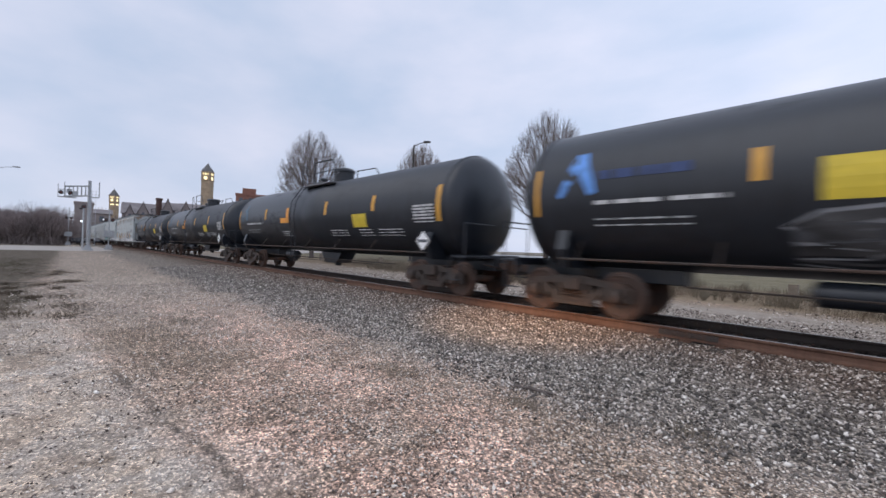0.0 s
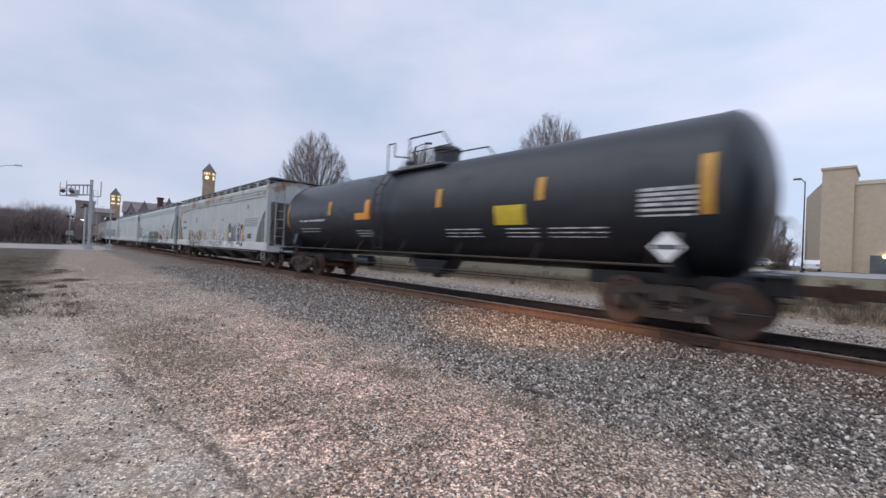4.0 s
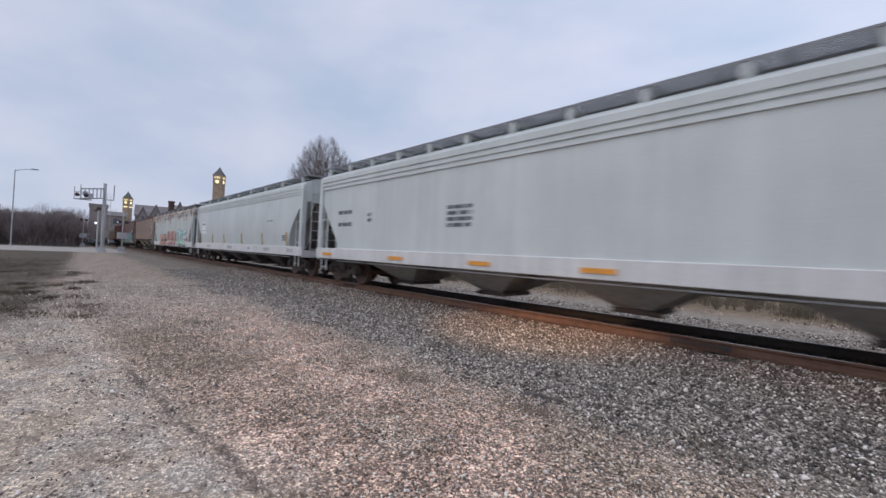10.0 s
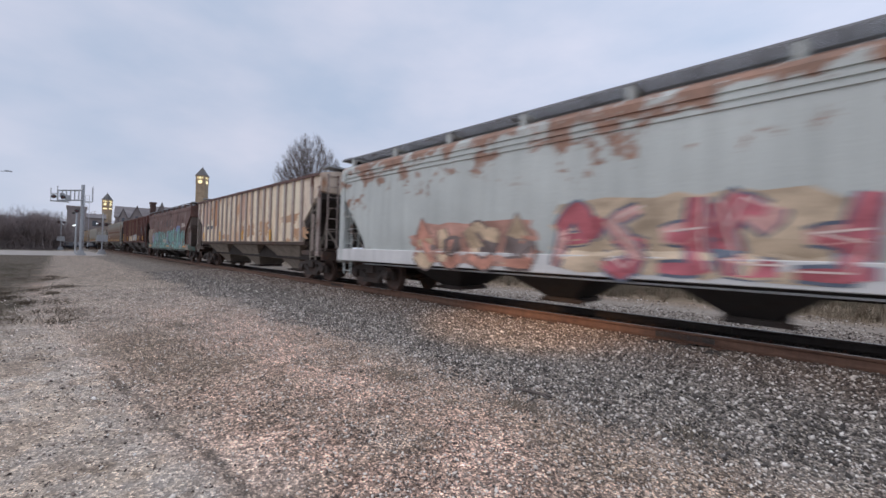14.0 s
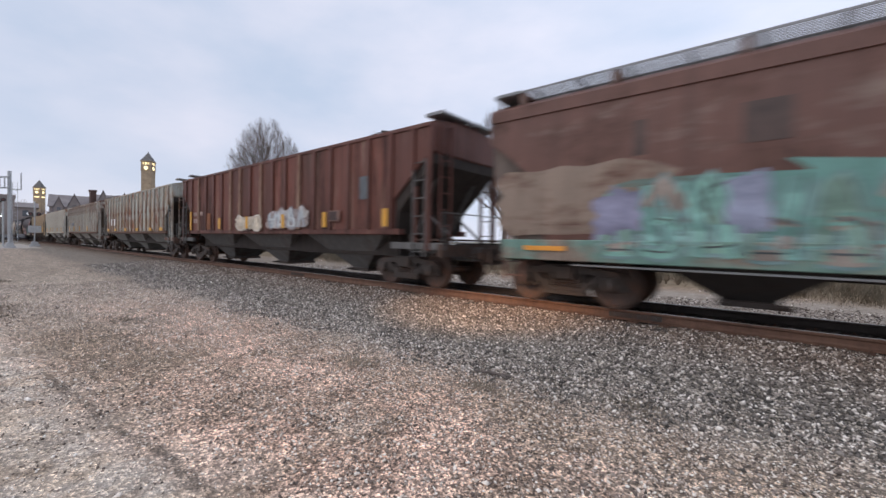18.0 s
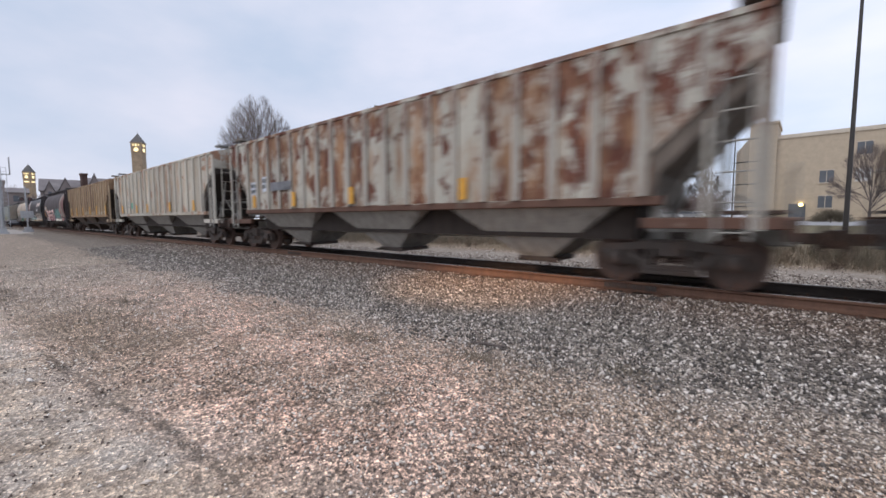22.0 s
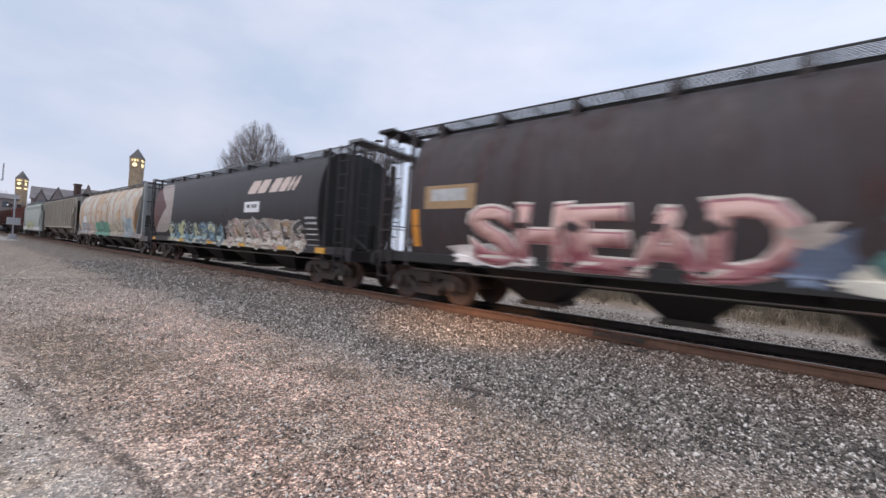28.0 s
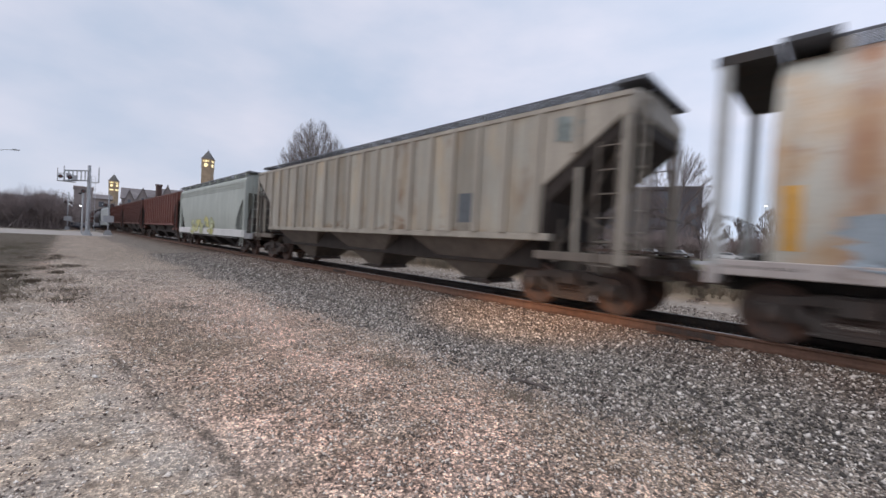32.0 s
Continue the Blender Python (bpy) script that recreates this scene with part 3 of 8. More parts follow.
stone_field("gravel", "bleached white stones strewn over the gravel", 22000, (-14, 3.0), (-1.6, 4.8), 0.0078, M_PALESTONE, 7, spread=0.40, keep=lambda x, y, r: r.random(len(x)) < np.clip(0.30 + 0.25 * np.sin(1.7 * x + 0.9 * y) + 0.20 * y + 0.25 * step(x, -3.0, -0.5), 0.1, 1))


# ---- rails, ties and fastenings ----
def rail_profile(y):
    half = [(0.070, 0), (0.070, 0.012), (0.020, 0.032), (0.011, 0.06), (0.011, 0.125), (0.030, 0.140), (0.036, 0.150), (0.036, 0.172), (0.028, 0.184)]
    return [(y + a, RAIL - 0.185 + b) for a, b in half] + [(y - a, RAIL - 0.185 + b) for a, b in half[::-1]]


for side, word in ((-1, "near"), (1, "far")):
    y = TRACK + side * 0.7525
    rail = part("rail", Geo().prism_x(rail_profile(y), -700, 60), M_RAIL if side < 0 else M_RAILSHADE)
    tagged(rail, "rusty steel running rail with a worn shiny head", "rail", "rails of the track", "structure")
    part("rail_head", Geo().box(-700, 60, y - 0.026, y + 0.026, RAIL - 0.004, RAIL + 0.0015), M_RAILTOP, rail, "polished running surface")
    for jx in (-2.0, -13.9, 9.9):
        bar = Geo()
        for s in (-1, 1):
            bar.box(jx - 0.46, jx + 0.46, y + s * 0.012 - (0.022 if s < 0 else 0), y + s * 0.012 + (0.022 if s > 0 else 0), RAIL - 0.145, RAIL - 0.055)
            for bx in (-0.36, -0.2, -0.06, 0.06, 0.2, 0.36):
                bar.rod((jx + bx, y + s * 0.03, RAIL - 0.1), (jx + bx, y + s * 0.062, RAIL - 0.1), 0.018, 6)
        part("joint_bar", bar, M_STEEL, rail, "dark bolted joint bar")
tie_mesh = Geo().cbox(-0.115, 0.115, -1.3, 1.3, -0.16, 0.0, 0.012).mesh("tie", M_TIE)
plate_mesh = Geo().box(-0.09, 0.09, -0.18, 0.18, 0.0, 0.018).box(-0.06, -0.03, 0.075, 0.1, 0.01, 0.05).box(0.03, 0.06, -0.1, -0.075, 0.01, 0.05).mesh("tie_plate", M_RAIL)
tie0 = None
for i in range(130):
    x = 3.0 - i * 0.5 + random.uniform(-0.03, 0.03)
    tie = part("tie", tie_mesh, M_TIE, m=pose(x, TRACK, RAIL - 0.186 - 0.02, 0, 0, random.uniform(-1, 1)))
    tagged(tie, "dark creosoted wooden railway tie set in ballast", "railway tie", "ties of the track", "structure")
    if i < 60:
        for s in (-1, 1):
            part("tie_plate", plate_mesh, M_RAIL, tie, m=pose(0, s * 0.7525, 0.0))


# ---- freight cars: each stands on the rail head at its own origin, x forward, -y towards the yard ----
CARS, WHEELS = [], []


def wheelset_mesh():
    g = Geo()
    tread = [(0.03, -0.07), (0.40, -0.075), (0.485, -0.07), (0.485, -0.045), (0.458, -0.03), (0.452, 0.065), (0.405, 0.07), (0.385, 0.045), (0.17, 0.02), (0.14, 0.075), (0.03, 0.075)]
    for s in (-1, 1):
        g.lathe([(r, s * a) for r, a in tread], (0, s * 0.762, 0), "y", 28)
    g.rod((0, -1.12, 0), (0, 1.12, 0), 0.085, 12)
    for s in (-1, 1):
        for k in range(6):
            a = k * math.pi / 3
            g.rod((0.27 * math.cos(a), s * 0.79, 0.27 * math.sin(a)), (0.27 * math.cos(a), s * 0.80, 0.27 * math.sin(a)), 0.03, 6)
    return g.mesh("wheelset", M_WHEEL, True)


def sideframe_mesh():
    g = Geo()
    t = 0.07
    g.prism_y([(-1.17, 0.60), (-1.05, 0.72), (-0.55, 0.76), (-0.3, 0.82), (0.3, 0.82), (0.55, 0.76), (1.05, 0.72), (1.17, 0.60), (1.12, 0.56), (0.72, 0.62), (0.3, 0.66), (-0.3, 0.66), (-0.72, 0.62), (-1.12, 0.56)], -t, t)
    g.prism_y([(-0.76, 0.66), (-0.63, 0.66), (-0.28, 0.36), (0.28, 0.36), (0.63, 0.66), (0.76, 0.66), (0.38, 0.24), (-0.38, 0.24)], -t, t)
    for s in (-1, 1):
        g.box(s * 0.33 - 0.05, s * 0.33 + 0.05, -t, t, 0.34, 0.68)
        g.box(s * 1.13 - 0.05, s * 1.13 + 0.05, -t, t, 0.36, 0.62)
        g.box(s * 0.66 - 0.05, s * 0.66 + 0.05, -t, t, 0.36, 0.64)
    g.box(-0.45, 0.45, -0.10, 0.10, 0.22, 0.28)
    return g.mesh("side_frame", M_STEEL)


def spring_mesh():
    return Geo().lathe([(0.05, 0.28)] + [(0.085 if k % 2 else 0.065, 0.28 + 0.027 * k) for k in range(9)] + [(0.05, 0.54)], (0, 0, 0), "z", 12).mesh("spring", M_STEEL)


ME_WHEEL, ME_FRAME, ME_SPRING = wheelset_mesh(), sideframe_mesh(), spring_mesh()
ME_BOLSTER = Geo().cbox(-0.2, 0.2, -1.15, 1.15, 0.52, 0.80, 0.03).box(-0.16, 0.16, -0.3, 0.3, 0.8, 0.93).box(-0.6, 0.6, -0.05, 0.05, 0.50, 0.56).box(-0.62, -0.5, -0.95, 0.95, 0.40, 0.52).box(0.5, 0.62, -0.95, 0.95, 0.40, 0.52).mesh("truck", M_STEEL)
ME_CAP = Geo().lathe([(0.06, -0.07), (0.125, -0.06), (0.125, 0.05), (0.09, 0.075), (0.04, 0.08)], (0, 0, 0), "y", 14).box(-0.13, 0.13, -0.05, 0.04, 0.06, 0.16).mesh("bearing_cap", M_STEEL, True)
ME_COUPLER = Geo().box(-0.9, -0.12, -0.09, 0.09, 0.76, 0.94).prism_z([(-0.14, -0.16), (0.0, -0.19), (0.12, -0.1), (0.06, 0.0), (0.1, 0.12), (0.02, 0.2), (-0.14, 0.14)], 0.71, 0.99).box(-0.16, -0.1, -0.3, 0.3, 0.66, 1.06).rod((-0.25, 0.25, 0.86), (-0.05, 0.3, 0.45), 0.025).rod((-0.05, 0.3, 0.45), (0.05, 0.25, 0.40), 0.03).rod((-0.1, 0.0, 0.72), (-0.1, -1.2, 0.92), 0.018).mesh("coupler", M_CAST)


def trucks_and_couplers(car, L, tc):
    for s in (-1, 1):
        truck = part("truck", ME_BOLSTER, None, car, "rusty dark steel truck", pose(s * tc, 0, 0))
        for k in (-1, 1):
            w = part("wheelset", ME_WHEEL, None, truck, "", pose(k * 0.89, 0, 0.457))
            WHEELS.append(w)
        for k in (-1, 1):
            part("side_frame", ME_FRAME, None, truck, "", pose(0, k * 1.0, 0))
            for j in (-0.19, 0.0, 0.19):
                part("spring", ME_SPRING, None, truck, "", pose(j, k * 1.0, 0))
            for j in (-1, 1):
                part("bearing_cap", ME_CAP, None, truck, "", pose(j * 0.89, k * 1.09, 0.457, 0, 0, 0 if k > 0 else 180))
        part("coupler", ME_COUPLER, None, car, "rusty cast coupler", pose(s * (L / 2), 0, 0, 0, 0, 0 if s > 0 else 180))


def start_car(name, label, x_front, x_rear):
    car = new(name)
    car.empty_display_size = 0.5
    car.matrix_basis = pose((x_front + x_rear) / 2, TRACK, RAIL)
    tagged(car, label, "freight car", "cars of the freight train")
    CARS.append((car, (x_front + x_rear) / 2))
    return car, x_front - x_rear


def bars(x0, x1, z0, z1, rows, side, seed, breaks=0.25):
    """Unreadable lines of lettering as plain bars on the yard side; side(z) is the surface's y."""
    r, g = random.Random(seed), Geo()
    h = (z1 - z0) / (rows * 1.6)
    for k in range(rows):
        z, x = z0 + (k + 0.3) * (z1 - z0) / rows, x0
        while x < x1 - 0.02:
            w = min(r.uniform(0.10, 0.45), x1 - x)
            y = side(z)
            g.box(x, x + w, y - 0.006, y - 0.002, z, z + h)
            x += w + r.uniform(0.03, breaks * 0.3 + 0.04)
    return g


def wrapped(geo, side):
    """Lay flat shapes of (x, depth, z) on the surface side(z)."""
    geo.v = [(x, side(z) - d, z) for x, d, z in geo.v]
    return geo


def patch(x0, x1, z0, z1, side, d=0.006, n=1):
    """One painted or stuck-on field, bent to the surface."""
    g = Geo()
    for k in range(n + 1):
        z = z0 + (z1 - z0) * k / n
        y = side(z)
        g.v += [(x0, y - d, z), (x1, y - d, z), (x1, y - 0.001, z), (x0, y - 0.001, z)]
    for k in range(n):
        a = 4 * k
        g.f += [(a + q, a + (q + 1) % 4, a + 4 + (q + 1) % 4, a + 4 + q) for q in range(4)]
    g.f += [(3, 2, 1, 0), tuple(4 * n + q for q in range(4))]
    return g


def letter_shape(word, x0, x1, z0, z1, side, swell, shear, d, name, mat, parent, flip=False):
    """Sprayed lettering: fat outlines from the built-in font, stretched to a field and laid on the car's side."""
    cu = bpy.data.curves.new(name, "FONT")
    cu.body, cu.offset, cu.shear, cu.space_character = word, swell, shear, 0.94
    cu.resolution_u = 3
    tmp = bpy.data.objects.new(name, cu)
    me = bpy.data.meshes.new_from_object(tmp)
    bpy.data.objects.remove(tmp)
    bpy.data.curves.remove(cu)
    co = np.array([v.co for v in me.vertices])
    lo, hi = co.min(0), co.max(0)
    fx = (co[:, 0] - lo[0]) / (hi[0] - lo[0])
    fz = (co[:, 1] - lo[1]) / (hi[1] - lo[1])
    wob = 0.02 * np.sin(fx * 3 + ord(word[0])) * (z1 - z0)
    xs, zs = x0 + fx * (x1 - x0) + 0.02 * np.sin(fz * 5 + ord(word[0])), z0 + fz * (z1 - z0) + wob
    for v, x, z in zip(me.vertices, xs, zs):
        v.co = (x, side(z) - d, z)
    bm = bmesh.new()
    bm.from_mesh(me)
    bmesh.ops.triangulate(bm, faces=bm.faces)
    bmesh.ops.subdivide_edges(bm, edges=[e for e in bm.edges if e.calc_length() > 0.5], cuts=1)
    for cut_z in (1.306, 1.314):
        bmesh.ops.bisect_plane(bm, geom=bm.verts[:] + bm.edges[:] + bm.faces[:], plane_co=(0, 0, cut_z), plane_no=(0, 0, 1))
    for v in bm.verts:
        v.co.y = side(v.co.z) - d
    ex = bmesh.ops.extrude_face_region(bm, geom=list(bm.faces))
    for v in ex["geom"]:
        if isinstance(v, bmesh.types.BMVert):
            v.co.y += d - 0.001
    bm.to_mesh(me)
    bm.free()
    me.materials.append(mat)
    ob = new(name, me)
    ob.parent = parent
    return ob


SPRAY = {}


def spray(rgb, vary=0.35):
    key = (rgb, vary)
    if key not in SPRAY:
        m, nt, b = material("spray_paint")
        n = noise_node(nt, 1.3, 4, 0.6, (1, 1, 1.5), (len(SPRAY) * 5.1, 0, 0))
        f = ramp_node(nt, noise_node(nt, 24, 5, 0.7), (0.3, (0.85,) * 3), (0.7, (1.08,) * 3))
        lo = tuple(c * (1 - vary) for c in rgb)
        hi = tuple(min(1, c * (1 + vary) + 0.05) for c in rgb)
        nt.links.new(mix_node(nt, 1.0, ramp_node(nt, n, (0.35, lo), (0.65, hi)), f, "MULTIPLY"), b.inputs["Base Color"])
        b.inputs["Roughness"].default_value = 0.5
        SPRAY[key] = m
    return SPRAY[key]


def blob(x0, x1, z0, z1, side, d, seed, n=26, rag=0.25):
    """A ragged sprayed field behind lettering."""
    r = random.Random(seed)
    cx, cz = (x0 + x1) / 2, (z0 + z1) / 2
    rim = []
    for k in range(n):
        a = 2 * math.pi * k / n
        c, s = math.cos(a), math.sin(a)
        e = (abs(c) ** 6 + abs(s) ** 6) ** (-1 / 6) * r.uniform(1 - rag, 1.0)
        rim.append((cx + c * e * (x1 - x0) / 2, cz + s * e * (z1 - z0) / 2))
    g = Geo()
    rings = [1.0, 0.8, 0.6, 0.4, 0.2]
    for f in rings:
        for x, z in rim:
            zz = cz + (z - cz) * f
            g.v.append((cx + (x - cx) * f, side(zz) - d, zz))
    g.v.append((cx, side(cz) - d, cz))
    for j in range(len(rings) - 1):
        g.f += [(j * n + k, j * n + (k + 1) % n, (j + 1) * n + (k + 1) % n, (j + 1) * n + k) for k in range(n)]
    j = (len(rings) - 1) * n
    g.f += [(j + k, j + (k + 1) % n, len(g.v) - 1) for k in range(n)]
    return g


def rows_patch(z0, z1, edge, side, d, n=28):
    """A painted field between the edges x0, x1 = edge(z) at each height."""
    g = Geo()
    for k in range(n + 1):
        z = z0 + (z1 - z0) * k / n
        for x in edge(z):
            g.v.append((x, side(z) - d, z))
    g.f = [(2 * k, 2 * k + 1, 2 * k + 3, 2 * k + 2) for k in range(n)]
    return g


def faded(low, high, z0, z1):
    """Spray paint that fades from one colour at the foot of a letter to another at its head."""
    m, nt, b = material("spray_paint")
    n = noise_node(nt, 1.8, 5, 0.6, (1, 1, 1.4), (z0 * 31, 0, 0))
    f = span_node(nt, "Z", 2 * z0 - z1, 2 * z1 - z0, n, 0.25)
    grain = ramp_node(nt, noise_node(nt, 24, 5, 0.7), (0.3, (0.85,) * 3), (0.7, (1.08,) * 3))
    nt.links.new(mix_node(nt, 1.0, ramp_node(nt, f, (0.18, low), (0.29, high)), grain, "MULTIPLY"), b.inputs["Base Color"])
    b.inputs["Roughness"].default_value = 0.5
    return m


def graffiti(car, word, x0, x1, z0, z1, side, low, high, line, glow=None, back=None, shear=0.0, seed=1):
    """Sprayed letters that can be read, each one wide, outlined and faded from foot to head."""
    r = random.Random(seed)
    if back is not None:
        part("graffiti", blob(x0 - 0.2, x1 + 0.2, z0 - 0.02, z1 + 0.1, side, 0.003, seed), spray(back), car, "sprayed background of graffiti")
    fill = faded(low, high, z0, z1)
    wide = [0.42 if ch == "I" else 1.06 for ch in word]
    at_x, scale = x0, (x1 - x0) / sum(wide)
    for k, (ch, w) in enumerate(zip(word, wide)):
        a, c = at_x, at_x + w * scale
        at_x = c
        lo, hi, tilt = z0 + r.uniform(0, 0.06), z1 + r.uniform(-0.06, 0.08), shear + r.uniform(-0.06, 0.06)
        if glow is not None:
            letter_shape(ch, a - 0.09, c + 0.12, lo - 0.04, hi + 0.08, side, 0.06, tilt, 0.004 + 0.0002 * k, "graffiti", spray(glow, 0.2), car)["label"] = "pale sprayed edge of a graffiti letter"
        letter_shape(ch, a - 0.03, c + 0.07, lo - 0.03, hi + 0.03, side, 0.045, tilt, 0.0062 + 0.0002 * k, "graffiti", spray(line, 0.2), car)["label"] = "dark sprayed outline of a graffiti letter"
        letter_shape(ch, a + 0.02, c - 0.01, lo + 0.03, hi - 0.02, side, 0.025, tilt, 0.0085 + 0.0002 * k, "graffiti", fill, car)["label"] = "sprayed graffiti letter"


def ribbon(g, pts, widths, side, d):
    """A flat sprayed stroke along pts of (x, z), laid on the car's side."""
    n, k = len(pts), len(g.v)
    g.cuts.append((k, len(g.f)))
    for i, ((x, z), w) in enumerate(zip(pts, widths)):
        (xa, za), (xb, zb) = pts[max(0, i - 1)], pts[min(n - 1, i + 1)]
        m = math.hypot(xb - xa, zb - za) or 1.0
        ux, uz = -(zb - za) / m, (xb - xa) / m
        for e in (-1, 1):
            px, pz = x + e * ux * w / 2, z + e * uz * w / 2
            g.v.append((px, side(pz) - d, pz))
    g.f += [(k + 2 * i, k + 2 * i + 1, k + 2 * i + 3, k + 2 * i + 2) for i in range(n - 1)]


GLYPHS = (((0.1, 0.0), (0.15, 0.5), (0.1, 1.0)), ((0.1, 0.95), (0.7, 1.0), (0.85, 0.7), (0.3, 0.5)), ((0.3, 0.5), (0.9, 0.4), (0.8, 0.05), (0.1, 0.05)), ((0.9, 0.85), (0.5, 1.0), (0.1, 0.6), (0.2, 0.1), (0.9, 0.1)), ((0.1, 0.0), (0.45, 1.0), (0.85, 0.0)), ((0.0, 1.0), (0.5, 0.15), (1.0, 1.0)), ((0.1, 0.1), (0.9, 0.2), (0.2, 0.75), (0.9, 0.95)), ((0.15, 0.5), (0.9, 0.55)), ((0.9, 1.0), (0.85, 0.4), (1.0, 0.0)), ((0.0, 0.7), (0.4, 1.05), (0.9, 0.65), (1.1, 0.9)), ((0.0, 0.2), (0.5, -0.02), (1.0, 0.3)))


def wild(car, x0, x1, z0, z1, side, fills, line, seed, n=5, shine=None, back=None, fat=1.0, sharp=0.6, edge=0.11):
    """Interlocked sprayed shapes that form no readable word: outline, fill and thin highlights."""
    r = random.Random(seed)
    if back is not None:
        part("graffiti", blob(x0 - 0.15, x1 + 0.15, z0, z1, side, 0.003, seed, 40, 0.18), spray(back), car, "sprayed background of graffiti")
    cell, h = (x1 - x0) / n, z1 - z0
    rim, high, bodies = Geo(), Geo(), [Geo() for _ in fills]
    count = 0
    for i in range(n):
        tilt, tall = r.uniform(-0.25, 0.25), r.uniform(0.82, 1.0)
        for shape in r.sample(GLYPHS, 3):
            ctrl = [np.array([x0 + (i + 0.12 + 0.8 * u + tilt * (v - 0.5)) * cell, z0 + 0.08 * h + v * h * 0.86 * tall]) for u, v in shape]
            ctrl = [ctrl[0]] + ctrl + [ctrl[-1]]
            pts = []
            for a in range(len(ctrl) - 3):
                p0, p1, p2, p3 = ctrl[a:a + 4]
                for t in np.linspace(0, 1, 6, endpoint=a == len(ctrl) - 4):
                    pts.append(tuple(0.5 * (2 * p1 + (p2 - p0) * t + (2 * p0 - 5 * p1 + 4 * p2 - p3) * t * t + (3 * p1 - p0 - 3 * p2 + p3) * t ** 3)))
            if r.random() < sharp:
                pts = [tuple(a + (b - a) * t) for a, b in zip(ctrl[1:-2], ctrl[2:-1]) for t in (0.0, 0.33, 0.66)] + [tuple(ctrl[-2])]
            pts = [(x, min(max(z, z0 + 0.06), z1 - 0.03)) for x, z in pts]
            w = min(cell, h) * r.uniform(0.2, 0.34) * fat
            ws = [w * (0.75 + 0.5 * math.sin(math.pi * k / (len(pts) - 1)) * r.uniform(0.7, 1.0)) for k in range(len(pts))]
            count += 1
            ribbon(rim, pts, [q + edge for q in ws], side, 0.005 + count * 0.00008)
            ribbon(bodies[count % len(fills)], pts, ws, side, 0.009 + count * 0.00008)
            if shine is not None and r.random() < 0.7:
                ribbon(high, [(x + w * 0.25, z + w * 0.2) for x, z in pts], [0.03] * len(pts), side, 0.014 + count * 0.00008)
    part("graffiti", rim, spray(line, 0.2), car, "sprayed outlines of graffiti")
    for g, rgb in zip(bodies, fills):
        part("graffiti", g, spray(rgb), car, "sprayed graffiti shapes")
    if shine is not None and high.v:
        part("graffiti", high, spray(shine, 0.1), car, "thin pale sprayed highlights")


def over_sill(side, edge=1.31, out=1.566):
    """The side's surface, carried on over the sill that stands proud below it."""
    return lambda z: -out if z < edge else side(z)


